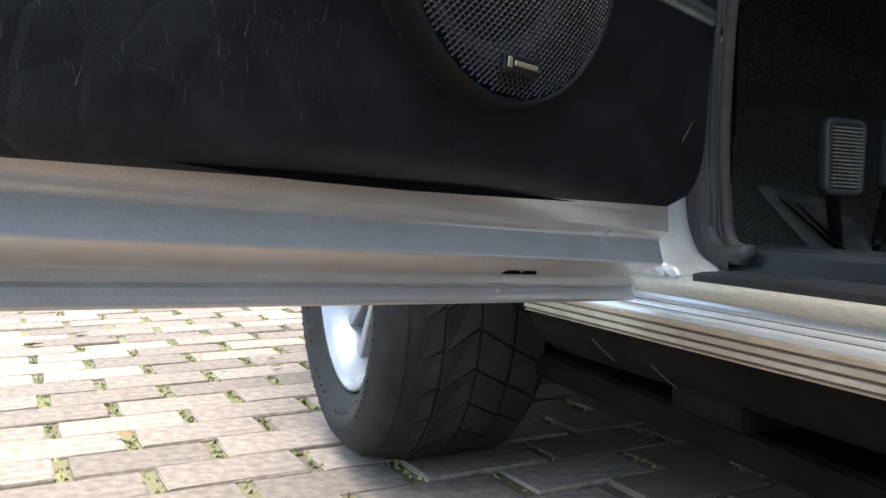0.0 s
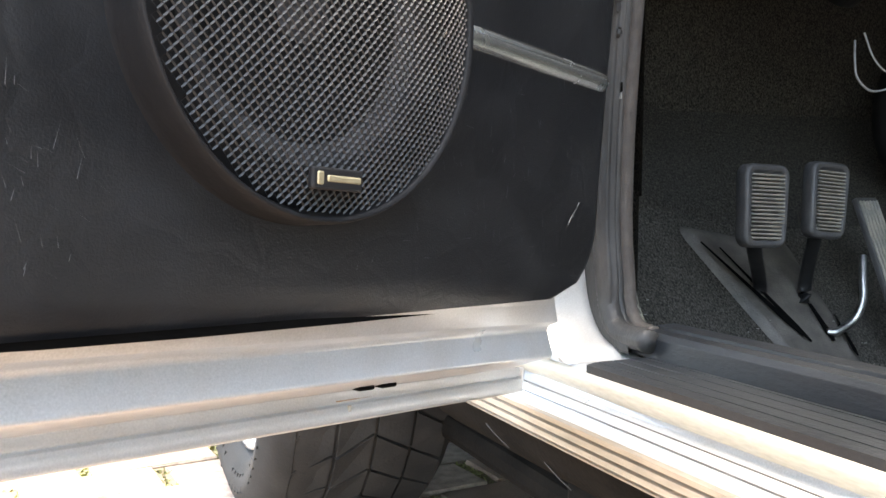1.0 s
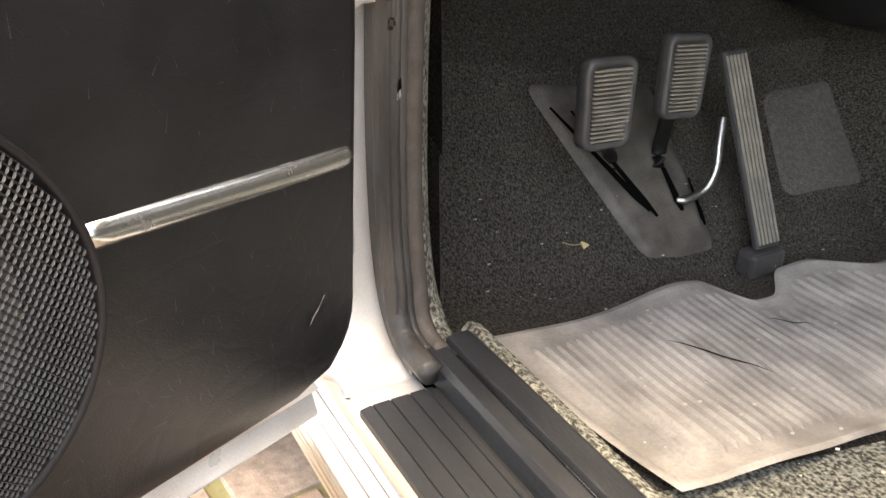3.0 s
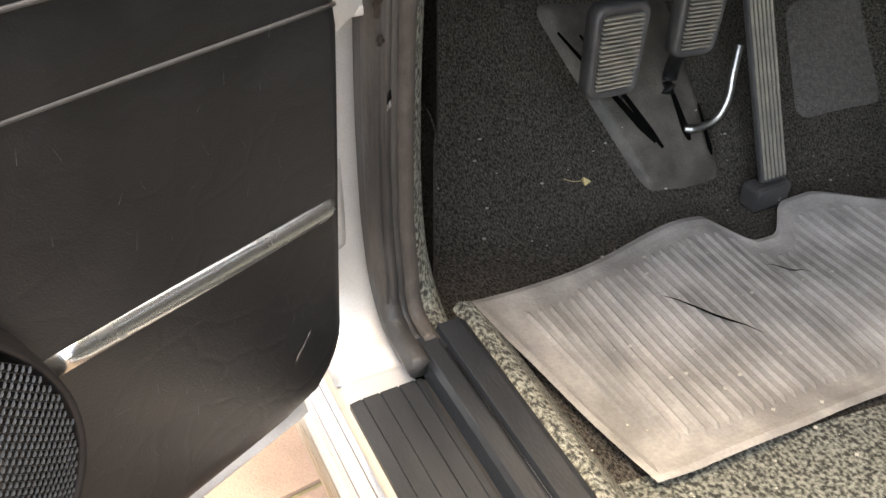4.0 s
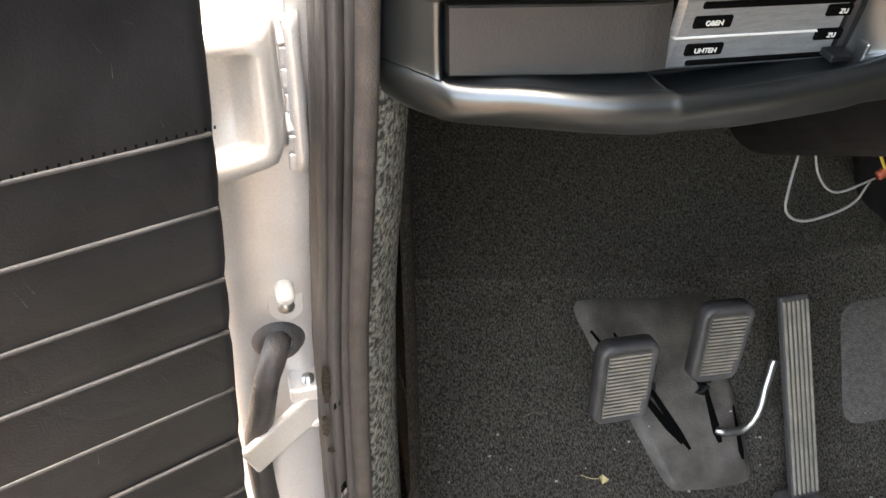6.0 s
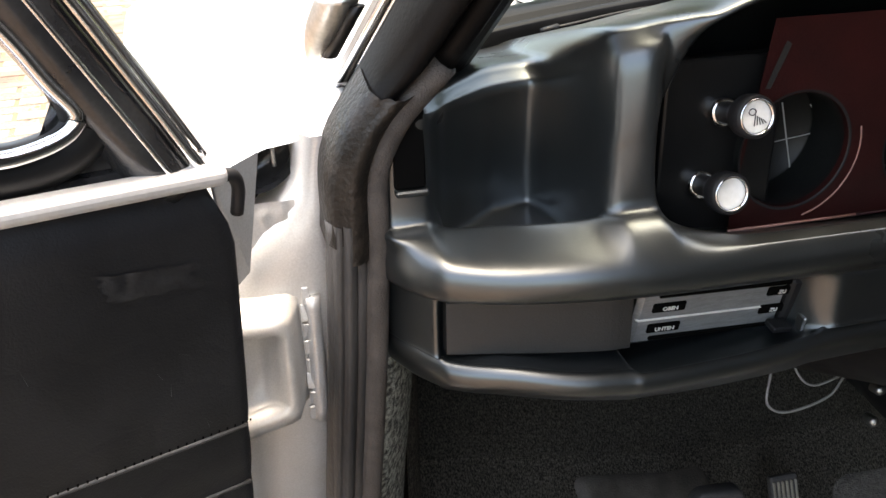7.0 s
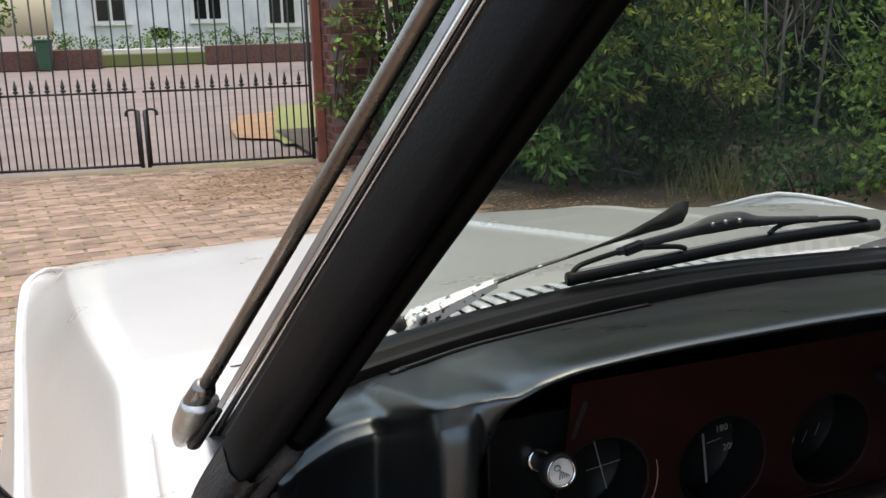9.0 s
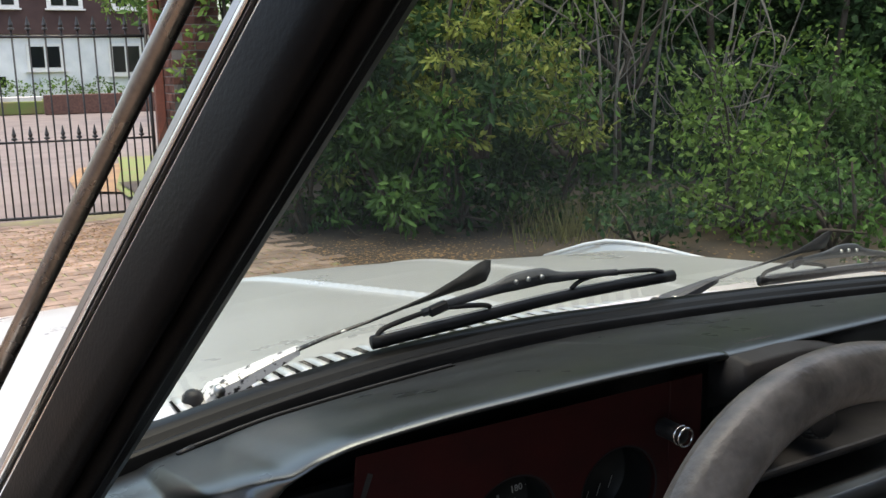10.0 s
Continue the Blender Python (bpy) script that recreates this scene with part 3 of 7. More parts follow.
for z0, z1, x0, x1 in ((0.634, 0.668, 0.5405, 0.5475), (0.602, 0.622, 0.539, 0.5445), (0.583, 0.592, 0.541, 0.546)):  # where the lip has torn away
    left, right = [], []
    for k in range(9):
        z = z0 + (z1 - z0) * k / 8
        y = min(RIM, key=lambda p: abs(p.z - z) if p.y > 0.6 else 9).y
        mid, w = (x0 + x1) / 2 + g.uniform(-0.0008, 0.0008), (x1 - x0) / 2 * math.sin(math.pi * (0.12 + 0.76 * k / 8)) * g.uniform(0.7, 1.15)
        left.append((mid - w, y - 0.0325, z))
        right.append((mid + w, y - 0.0335, z + g.uniform(-0.001, 0.001)))
    part("torn_spot", mesh_of("torn_spot", left + right[::-1], [tuple(range(18))]), OLD_TAPE, seal, "torn hole in the seal lip")
# painted pillar face beside the seal
face = rim_band("hinge_pillar", [(0.556, 0.012), (0.546, 0.008), (0.54, 0.004), (0.53, 0.003), (0.5, 0.004), (0.488, 0.007), (0.482, 0.014), (0.478, 0.04), (0.474, 0.09)], 8 * 4, N_SILL - 2)
for v in face.vertices:
    if v.co.z < 0.3285:  # the foot runs out on the sill
        v.co.z, v.co.x = 0.3285 - 0.004 * (v.co.x < 0.495), max(v.co.x, 0.493)
    if v.co.y < 0.712 and v.co.z < 0.35:
        v.co.z = min(v.co.z, 0.3275 + 0.02 * step(v.co.y, 0.692, 0.712))
for v in face.vertices:
    least = 0.474 + 0.069 * step(v.co.z, 0.86, 0.97)  # the head narrows towards the windscreen pillar
    if v.co.x < least:
        v.co.y += 0.6 * (least - v.co.x)
        v.co.x = least
part("hinge_pillar", face, PAINT_PILLAR, car, "silver painted hinge pillar")


def pillar_y(z):
    return min(RIM, key=lambda p: abs(p.z - z) if p.y > 0.6 else 9).y + 0.01


def hinge_press(name, z0, z1, x0, x1, deep, lean):
    """A pressing with two sloping flanges and a sunk face between them, bent round to the seal."""
    rows, n = [], 18
    for i in range(n + 1):
        x = x0 + (x1 - x0) * i / n
        side = step(x1 - x, 0.0, 0.012)
        row = []
        for f, out in ((1.03, -0.1), (1.0, 0.12), (0.93, 0.95), (0.86, 1.0), (0.81, 0.98), (0.785, 0.72), (0.76, 0.62), (0.5, 0.6), (0.28, 0.62), (0.25, 0.72), (0.225, 0.98), (0.17, 1.0), (0.09, 0.93), (0.0, 0.1), (-0.03, -0.1)):
            sunk = step(x1 - x, 0.016, 0.024)
            o = out if out > 0.9 or out < 0.5 else out + (1.0 - out) * (1 - sunk)
            z = z0 + (z1 - z0) * f + lean * (x - x1) * (1 if f < 0.5 else 0.25)
            row.append((x, pillar_y((z0 + z1) / 2) + 0.004 - deep * o * (0.12 + 0.88 * side), z))
        rows.append(row)
    return grid_mesh(name, rows)


low_hinge = part("hinge_bracket", hinge_press("hinge_bracket", 0.405, 0.487, 0.45, 0.533, 0.022, 0.2), PAINT_PILLAR, car, "pressed silver hinge bracket")
up = part("hinge_bracket", hinge_press("hinge_bracket", 0.812, 0.895, 0.45, 0.541, 0.034, 0.25), PAINT_PILLAR, car, "pressed silver hinge bracket")
part("bracket_knuckle", tube("bracket_knuckle", [(0.478, pillar_y(0.85) - 0.022, 0.828), (0.478, pillar_y(0.85) - 0.022, 0.868)], 0.012, 14), PAINT_PILLAR, up)
g = random.Random(14)
for z in (0.806, 0.818, 0.831, 0.842, 0.856, 0.868, 0.88, 0.891):
    part("weld_bead", block((-0.0022, -0.001, -0.0055), (0.0022, 0.001, 0.0055), 0.0009, 2, Matrix.Translation((0.5405 + g.uniform(-0.001, 0.001), pillar_y(z) - 0.010, z)) @ Matrix.Rotation(g.uniform(-0.4, 0.4), 4, "X")), PAINT_OLD, up)
part("head_patch", grid_mesh("head_patch", [[(x, pillar_y(z) - 0.0025 + 0.0012 * noise.noise((x * 160, z * 160, 4)) - 0.004 * bumpf(x, 0.537, 0.004) * bumpf(z, 0.914, 0.006), z) for x in [0.505 + 0.002 * i for i in range(19)]] for z in [0.906 + 0.002 * j for j in range(22)]]), PAINT_PILLAR, car, "lumpy filler on the head of the pillar")
part("check_bracket", block((0.522, 0.720, 0.623), (0.546, 0.744, 0.635), 0.002), PAINT_PILLAR, car)
part("check_bracket", block((0.53, 0.720, 0.599), (0.549, 0.744, 0.606), 0.002), PAINT_PILLAR, car)
part("check_bolt", tube("check_bolt", [(0.535, 0.728, 0.598), (0.535, 0.728, 0.639)], 0.004), STEEL, car)
bm = block((-0.055, -0.003, -0.012), (0.012, 0.003, 0.012), 0.002)
bm.transform(Matrix.Translation((0.536, 0.724, 0.616)) @ Matrix.Rotation(radians(22), 4, "Z") @ Matrix.Rotation(radians(-24), 4, "Y"))
part("check_strap", bm, PAINT_PILLAR, car, "silver door check strap")
part("loom_sleeve", tube("loom_sleeve", smooth_path([(0.522, 0.745, 0.668), (0.517, 0.724, 0.668), (0.508, 0.714, 0.652), (0.503, 0.714, 0.628), (0.497, 0.72, 0.6), (0.496, 0.722, 0.56), (0.498, 0.728, 0.51)], 6), 0.0085, 10), RUBBER, car, "black rubber cable sleeve")
part("grommet", lathe("grommet", [(0.0085, 0.012), (0.014, 0.011), (0.018, 0.004), (0.018, 0.0)], Matrix.Translation((0.52, 0.742, 0.667)) @ Matrix.Rotation(radians(90), 4, "X"), 24), RUBBER, car)
SW = Matrix.Translation((0.527, pillar_y(0.706) - 0.004, 0.706)) @ Matrix.Rotation(radians(90), 4, "X")
bm = bmesh.new()
bmesh.ops.create_cone(bm, segments=32, radius1=0.0115, radius2=0.0105, depth=0.005, cap_ends=True)
for v in bm.verts:
    v.co.y += 0.010 if v.co.y > 0 else -0.010
bm.transform(SW)
switch = part("door_switch", bm, PAINT, car, "courtesy light switch on an oval plate")
part("plunger", lathe("plunger", [(0, 0.02), (0.004, 0.019), (0.0058, 0.016), (0.0058, 0)], SW @ Matrix.Translation((0, 0.007, 0)), 16), WHITE, switch)
part("screw", lathe("screw", [(0, 0.0055), (0.003, 0.0052), (0.0055, 0.003), (0.0055, 0)], SW @ Matrix.Translation((0, -0.0095, 0)), 16), STEEL, switch)
# weathered joint where the pillar meets the wing
part("seam_sealer", tube("seam_sealer", smooth_path([(0.545, pillar_y(z) - 0.006 + 0.003 * math.sin(z * 400), z) for z in (0.80, 0.83, 0.86, 0.89)], 4), 0.005, 8), PAINT_OLD, car)
flap_top = smooth_path([(0.504, 0.733, 0.95), (0.514, 0.733, 0.961), (0.527, 0.733, 0.973), (0.539, 0.733, 0.979), (0.552, 0.733, 0.981)], 5)
flap_low = smooth_path([(0.506, 0.722, 0.953), (0.516, 0.722, 0.949), (0.528, 0.722, 0.95), (0.541, 0.722, 0.959), (0.549, 0.722, 0.978)], 5)
part("wing_seal", grid_mesh("wing_seal", [[a, a.lerp(b, 0.15) + Vector((0, 0.004, 0)), a.lerp(b, 0.5) + Vector((0, 0.02, 0)), a.lerp(b, 0.9) + Vector((0, 0.01, 0)), b] for a, b in zip(flap_top, flap_low)]), GLOSS_BLACK, car, "black rubber flap behind the wing")
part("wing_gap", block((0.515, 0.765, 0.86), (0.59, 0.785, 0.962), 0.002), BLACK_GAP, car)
part("seal_clip", tube("seal_clip", smooth_path([(0.533, 0.728, 0.962), (0.533, 0.728, 0.974), (0.54, 0.728, 0.978), (0.546, 0.728, 0.972), (0.547, 0.728, 0.962)], 5), 0.0013, 8), STEEL, car)

# windscreen pillar
RISE = Vector((0.40, -0.76, 1.0))
RISE_Z = (0.95, 1.05, 1.15, 1.25, 1.35, 1.46)


def along_pillar(p, z):
    return Vector((p[0], p[1], 1.0)) + RISE * (z - 1.0)


def pillar_run(name, section, closed=False, smooth=False):
    return grid_mesh(name, [[along_pillar(p, z) for p in section] for z in RISE_Z], closed=closed, smooth=smooth)


pillar = part("windscreen_pillar", pillar_run("windscreen_pillar", [(0.602, 0.80), (0.595, 0.766), (0.6, 0.744), (0.6075, 0.736), (0.6115, 0.729), (0.622, 0.724), (0.64, 0.735), (0.652, 0.755), (0.655, 0.78), (0.645, 0.81), (0.61, 0.835)], closed=True), SEAL_BLACK, car, "black vinyl-trimmed windscreen pillar")
part("gutter", pillar_run("gutter", [(0.591, 0.785), (0.588, 0.779), (0.5835, 0.788), (0.5835, 0.80), (0.589, 0.806), (0.595, 0.80), (0.598, 0.79)], closed=True), GUTTER, pillar, "bright rain gutter trim")
part("gutter_rubber", pillar_run("gutter_rubber", [(0.599, 0.78), (0.594, 0.772), (0.59, 0.775), (0.593, 0.79)], closed=True), BROWN_TRIM, pillar)
for px, py, r, mat in ((0.5845, 0.7805, 0.0022, CHROME), (0.5895, 0.7765, 0.0014, CHROME), (0.5935, 0.7705, 0.0016, BROWN_TRIM)):
    part("gutter_bead", tube("gutter_bead", [along_pillar((px, py), z) for z in RISE_Z], r, 8), mat, pillar)
part("pillar_bead", tube("pillar_bead", [along_pillar((0.597, 0.745), z) for z in RISE_Z], 0.004, 8), SEAL_BLACK, pillar)

# aerial on the pillar
def along_rod(z, dx=0.0, dy=0.0):
    return Vector((0.5395 + dx + 0.42 * (z - 1.0), 0.722 + dy - 0.76 * (z - 1.0), z))


aerial = part("aerial", tube("aerial", [along_rod(z) for z in (1.07, 1.2, 1.35, 1.5)], 0.0042, 10), ROD, car, "chrome telescopic aerial")
part("aerial_collar", tube("aerial_collar", [along_rod(z) for z in (1.061, 1.063, 1.074, 1.077)], [0.0068, 0.0072, 0.0068, 0.005], 12), ROD, aerial)
rows = []
for k in range(13):
    q = k / 12
    z, wide = 1.028 + 0.036 * q, 0.0105 * math.sin(math.pi * min(0.5, 0.08 + 0.62 * q)) ** 0.7
    rows.append([along_rod(z, 0.006 - 0.004 * q + wide * math.cos(a), 1.6 * wide * math.sin(a)) for a in (2 * math.pi * j / 20 for j in range(20))])
foot = part("aerial_foot", grid_mesh("aerial_foot", rows, closed=True, caps=True), STEEL, aerial, "chrome aerial foot clamped to the pillar")
part("foot_pad", grid_mesh("foot_pad", [[along_rod(1.032 + 0.028 * q, 0.0105 + 0.004 * math.cos(a), -0.012 + 0.006 * math.sin(a)) for a in (2 * math.pi * j / 12 for j in range(12))] for q in (0.0, 0.3, 0.7, 1.0)], closed=True, caps=True), RUBBER_SMOOTH, foot)

# ---- cabin ----
def floor_z(x, y):
    toe = max(0.0, y - 0.872)
    return 0.2 + 0.2 * max(0.0, 0.985 - x) + toe * 1.03 + 0.004 * noise.noise((x * 9, y * 9, 0.2))


xs = [0.603 + 0.02 * i for i in range(66)]
ys = [0.56 + 0.02 * i for i in range(27)]
part("floor_carpet", grid_mesh("floor_carpet", [[(x, y, floor_z(x, y)) for x in xs] for y in ys]), CARPET, car, "black loop-pile floor carpet")
part("floor_carpet", grid_mesh("floor_carpet", [[(x, y, floor_z(x, y) + 0.002) for x in xs] for y in [-1.2, -0.6, 0.0, 0.3] + [0.4 + 0.02 * i for i in range(9)]]), CARPET_GREEN, car, "grey-green loop-pile carpet before the seat")
# shade under the dashboard, painted as a darker sheet over the upper carpet
part("bulkhead_felt", grid_mesh("bulkhead_felt", [[(x, y, floor_z(x, y) + (0.006 if y > 1.068 else 0.0)) for x in xs] for y in (1.0655, 1.07, 1.09, 1.12, 1.16, 1.2, 1.24)]), DIM_CARPET, car, "upper bulkhead carpet, darkened to paint its shade")
# the side is carpet below; its upper part is darkened to paint shade
for name, mat, z_run, off in (("kick_panel", CARPET, (0.22, 0.36, 0.46), 0.0), ("kick_felt", DIM_CARPET, (0.455, 0.46, 0.6, 0.86), 0.003)):
    part(name, grid_mesh(name, [[(0.605 + off, 0.765, z), (0.616 + off, 0.785, z), (0.626 + off, 0.82, z), (0.634 + off, 0.95, z), (0.636 + off, 1.3, z)] for z in z_run]), mat, car, "black carpet on the footwell side" if mat is CARPET else "upper footwell side, darkened to paint its shade")
# added out of view to block light from the toe board
part("under_dash_panel", block((0.64, 0.84, 0.785), (1.3, 1.23, 0.80), 0.003), DIM_CARPET, car, "unseen panel added to shade the footwell")
part("carpet_edge", rim_band("carpet_edge", [(0.570, 0.0), (0.5715, -0.016), (0.577, -0.013), (0.584, -0.004), (0.591, 0.007), (0.596, 0.018), (0.602, 0.034), (0.608, 0.06)], 8 * 5, N_SILL), CARPET_GREEN, car, "grey-green carpet edge binding")
part("carpet_edge", grid_mesh("carpet_edge", [[(0.6, y, 0.335), (0.607, y, 0.342), (0.618, y, 0.336), (0.64, y, 0.30), (0.66, y, floor_z(0.66, y) + 0.002)] for y in [0.72 - 0.02 * k for k in range(40)]]), CARPET_GREEN, car, "grey-green carpet along the sill")
part("firewall", block((0.62, 1.225, 0.2), (1.84, 1.28, 0.9), 0), DIM_CARPET, car)
part("tunnel", grid_mesh("tunnel", [[(1.3, y, 0.2), (1.33, y, 0.36), (1.4, y, 0.43), (1.52, y, 0.43), (1.6, y, 0.36), (1.63, y, 0.2)] for y in (-1.2, 0.2, 0.8, 1.1, 1.27)]), CARPET, car)

# pedals
N_TOE = Vector((0, -1.03, 1)).normalized()


def toe(x, y, off=0.0):
    """A place on the toe board at x, y, raised by off."""
    return Vector((x, y, floor_z(x, max(y, 0.875)))) + N_TOE * off


def toe_sheet(name, outline, off=0.004, nx=20, ny=20, dome=0.0, round_by=0.3):
    """A sheet over a four-cornered outline (x, y) on the toe board, with turned-down edges."""
    (ax, ay), (bx_, by_), (cx, cy), (dx, dy) = outline
    rows = []
    for j in range(ny + 1):
        row = []
        for i in range(nx + 1):
            u = i / nx
            v = j / ny
            a, b = 2 * u - 1, 2 * v - 1
            ca, cb = max(abs(a) - 1 + round_by, 0.0), max(abs(b) - 1 + round_by, 0.0)
            if ca > 0 and cb > 0:  # rounds the corners off
                k = max(ca, cb) / math.hypot(ca, cb)
                u, v = 0.5 + math.copysign(1 - round_by + ca * k, a) / 2, 0.5 + math.copysign(1 - round_by + cb * k, b) / 2
            x = (ax * (1 - u) + bx_ * u) * (1 - v) + (dx * (1 - u) + cx * u) * v
            y = (ay * (1 - u) + by_ * u) * (1 - v) + (dy * (1 - u) + cy * u) * v
            e = min(i / nx, 1 - i / nx, j / ny, 1 - j / ny)
            row.append(toe(x, y, off * step(e, -0.02, 0.06) + dome * step(e, 0, 0.3)))
        rows.append(row)
    return grid_mesh(name, rows)


plate = part("pedal_plate", toe_sheet("pedal_plate", [(0.93, 0.893), (1.04, 0.893), (1.044, 1.052), (0.856, 1.048)], 0.01, dome=0.004, round_by=0.2), DUSTY_PLASTIC, car, "dusty black pedal gaiter plate")
for (x0, y0), (x1, y1), wd in (((0.872, 1.022), (0.955, 0.93), 0.0042), ((0.90, 1.02), (0.963, 0.925), 0.0038), ((1.0, 0.985), (1.003, 0.928), 0.0048), ((1.03, 0.955), (1.026, 0.912), 0.003)):
    a, b = toe(x0, y0, 0.0165), toe(x1, y1, 0.0165)
    side = (b - a).cross(N_TOE).normalized() * wd
    part("slot", mesh_of("slot", [a - side * 0.4, a + side * 0.4, a.lerp(b, 0.85) + side * 1.2, b + side * 0.5, b - side * 0.5, a.lerp(b, 0.85) - side], [tuple(range(6))]), BLACK_GAP, plate)


def pedal(name, label, x, y, z, wide, high, lean, foot, slope):
    """A floor-hung pedal: ribbed pad, and the arm that goes down to the plate."""
    m = Matrix.Translation((x, y, z)) @ Matrix.Rotation(radians(lean), 4, "X") @ Matrix.Rotation(radians(slope), 4, "Y")
    def outline(inset, w, r):
        """A rounded oblong round the pad, its inner foot cut away a little."""
        pts = []
        for sx, sz, a0 in ((1, 1, 0), (-1, 1, 90), (-1, -1, 180), (1, -1, 270)):
            for k in range(6):
                a = radians(a0 + 18 * k)
                x1 = sx * (wide / 2 - inset - r) + r * math.cos(a)
                z1 = sz * (high / 2 - inset - r) + r * math.sin(a)
                if sx > 0 and sz < 0:
                    x1 -= 0.004
                pts.append(m @ Vector((x1, w + 0.35 * z1 * z1, z1)))
        return pts + pts[:1]
    rings = [outline(0.004, 0.016, 0.009), outline(0.0, 0.012, 0.0125), outline(0.0, 0.0, 0.0125), outline(0.0006, -0.0028, 0.012), outline(0.003, -0.0046, 0.0105), outline(0.0062, -0.0046, 0.0085), outline(0.0078, -0.0032, 0.0075), outline(0.0084, -0.0008, 0.0072), outline(0.02, -0.0008, 0.002), outline(high / 2 - 0.001, -0.0008, 0.0)]
    pad = part(name, grid_mesh(name, rings[:9]), RUBBER, car, label)
    part("pad_border", grid_mesh("pad_border", [[p - (m.to_3x3() @ Vector((0, 0.0004, 0))) for p in r] for r in rings[4:7]]), RUBBER, pad)
    part("pad_web", mesh_of("pad_web", rings[8][:-1], [tuple(range(24))]), RUBBER, pad)
    verts, faces = [], []
    n = 17
    for k in range(n):
        z0 = -high / 2 + 0.0095 + (high - 0.0185) * k / n
        bm2 = block((-wide / 2 + 0.0088, -0.0056, z0), (wide / 2 - 0.0088 - (0.004 if k < 4 else 0.0), 0.0, z0 + 0.0021), 0.0006, 1, m @ Matrix.Translation((0, 0.35 * z0 * z0, 0)))
        base = len(verts)
        bm2.verts.index_update()
        verts += [v.co.copy() for v in bm2.verts]
        faces += [tuple(base + v.index for v in f.verts) for f in bm2.faces]
        bm2.free()
    part("ribs", mesh_of("ribs", verts, faces), RUBBER_WORN, pad, "worn grey rubber ribs")
    part("pedal_arm", tube("pedal_arm", smooth_path([m @ Vector((0, 0.008, -high * 0.1)), m @ Vector((0.004, 0.022, -high * 0.45)), Vector(foot) + Vector((0, 0, 0.03)), Vector(foot)], 5), 0.0085, 10, 0.55), PLASTIC, pad)
    return pad


pedal("clutch_pedal", "black clutch pedal with a ribbed rubber pad", 0.845, 0.868, 0.440, 0.062, 0.092, -4, (0.925, 0.962, 0.31), 3)
pedal("brake_pedal", "black brake pedal with a ribbed rubber pad", 0.962, 0.893, 0.444, 0.058, 0.09, -4, (0.995, 0.958, 0.312), 5)
bm = block((-0.0175, -0.004, 0.0), (0.0175, 0.006, 0.232), 0.003, 2)
GAS = Matrix.Translation((1.076, 0.848, 0.235)) @ Matrix.Rotation(radians(-25.5), 4, "X") @ Matrix.Rotation(radians(0.5), 4, "Y")
bm.transform(GAS)
gas = part("accelerator_pedal", bm, RUBBER, car, "long ribbed black accelerator pedal")
for k in range(6):
    part("rib", block((-0.0155 + 0.0056 * k, -0.0066, 0.004), (-0.0125 + 0.0056 * k, -0.003, 0.226), 0.001, 1, GAS), RUBBER_WORN, gas)
part("pedal_foot", block((1.048, 0.838, 0.2), (1.1, 0.868, 0.232), 0.006, 2), RUBBER, gas)
part("pedal_link", tube("pedal_link", smooth_path([(1.058, 0.928, 0.372), (1.054, 0.924, 0.364), (1.045, 0.915, 0.344), (1.0365, 0.906, 0.32), (1.0235, 0.905, 0.298), (1.012, 0.92, 0.281), (1.002, 0.928, 0.279)], 6), 0.0048, 10), STEEL, gas, "bent bright steel throttle rod")
part("heel_pad", toe_sheet("heel_pad", [(1.172, 0.92), (1.32, 0.915), (1.4, 1.02), (1.21, 1.02)], 0.004), HEEL, car, "worn grey vinyl pad on the carpet")

# things under the dashboard
heater = part("heater_box", tube("heater_box", smooth_path([(1.33, 0.72, 0.72), (1.32, 0.85, 0.62), (1.31, 0.96, 0.56), (1.3, 1.06, 0.55)], 5), [0.12 + 0.02 * math.sin(k * 0.3) for k in range(16)], 24), PLASTIC, car, "black heater housing under the dashboard")
for p in ((1.17, 0.918, 0.566), (1.168, 0.915, 0.527)):
    part("bolt_head", lathe("bolt_head", [(0, 0.006), (0.004, 0.005), (0.0062, 0.002), (0.0062, -0.01)], Matrix.Translation((p[0] - 0.012, p[1], p[2])) @ Matrix.Rotation(radians(80), 4, "X"), 12), STEEL, heater)
for pts, mat, r in (
    ([(1.045, 0.92, 0.61), (1.035, 0.91, 0.585), (1.03, 0.9, 0.562), (1.055, 0.9, 0.548), (1.1, 0.9, 0.558), (1.125, 0.91, 0.575)], WIRE_GREY, 0.0014),
    ([(1.06, 0.92, 0.62), (1.065, 0.91, 0.59), (1.085, 0.905, 0.572), (1.13, 0.91, 0.578)], WIRE_GREY, 0.0012),
    ([(1.14, 0.91, 0.585), (1.125, 0.905, 0.605), (1.115, 0.9, 0.625), (1.1, 0.9, 0.64)], WIRE_YELLOW, 0.0018),
    ([(1.145, 0.91, 0.588), (1.135, 0.905, 0.61), (1.122, 0.9, 0.63), (1.105, 0.9, 0.648)], WIRE_YELLOW, 0.0018),
    ([(1.16, 0.9, 0.66), (1.17, 0.9, 0.625), (1.19, 0.9, 0.605), (1.23, 0.91, 0.603)], WHITE, 0.002),
    ([(1.132, 0.91, 0.58), (1.147, 0.91, 0.588)], WIRE_RED, 0.005),
):
    pts = [(x - 0.022 - 0.022 * (mat is WHITE), y, z + 0.026) for x, y, z in pts]
    part("wire", tube("wire", smooth_path(pts, 6), r, 6), mat, car, "loose cable under the dashboard")

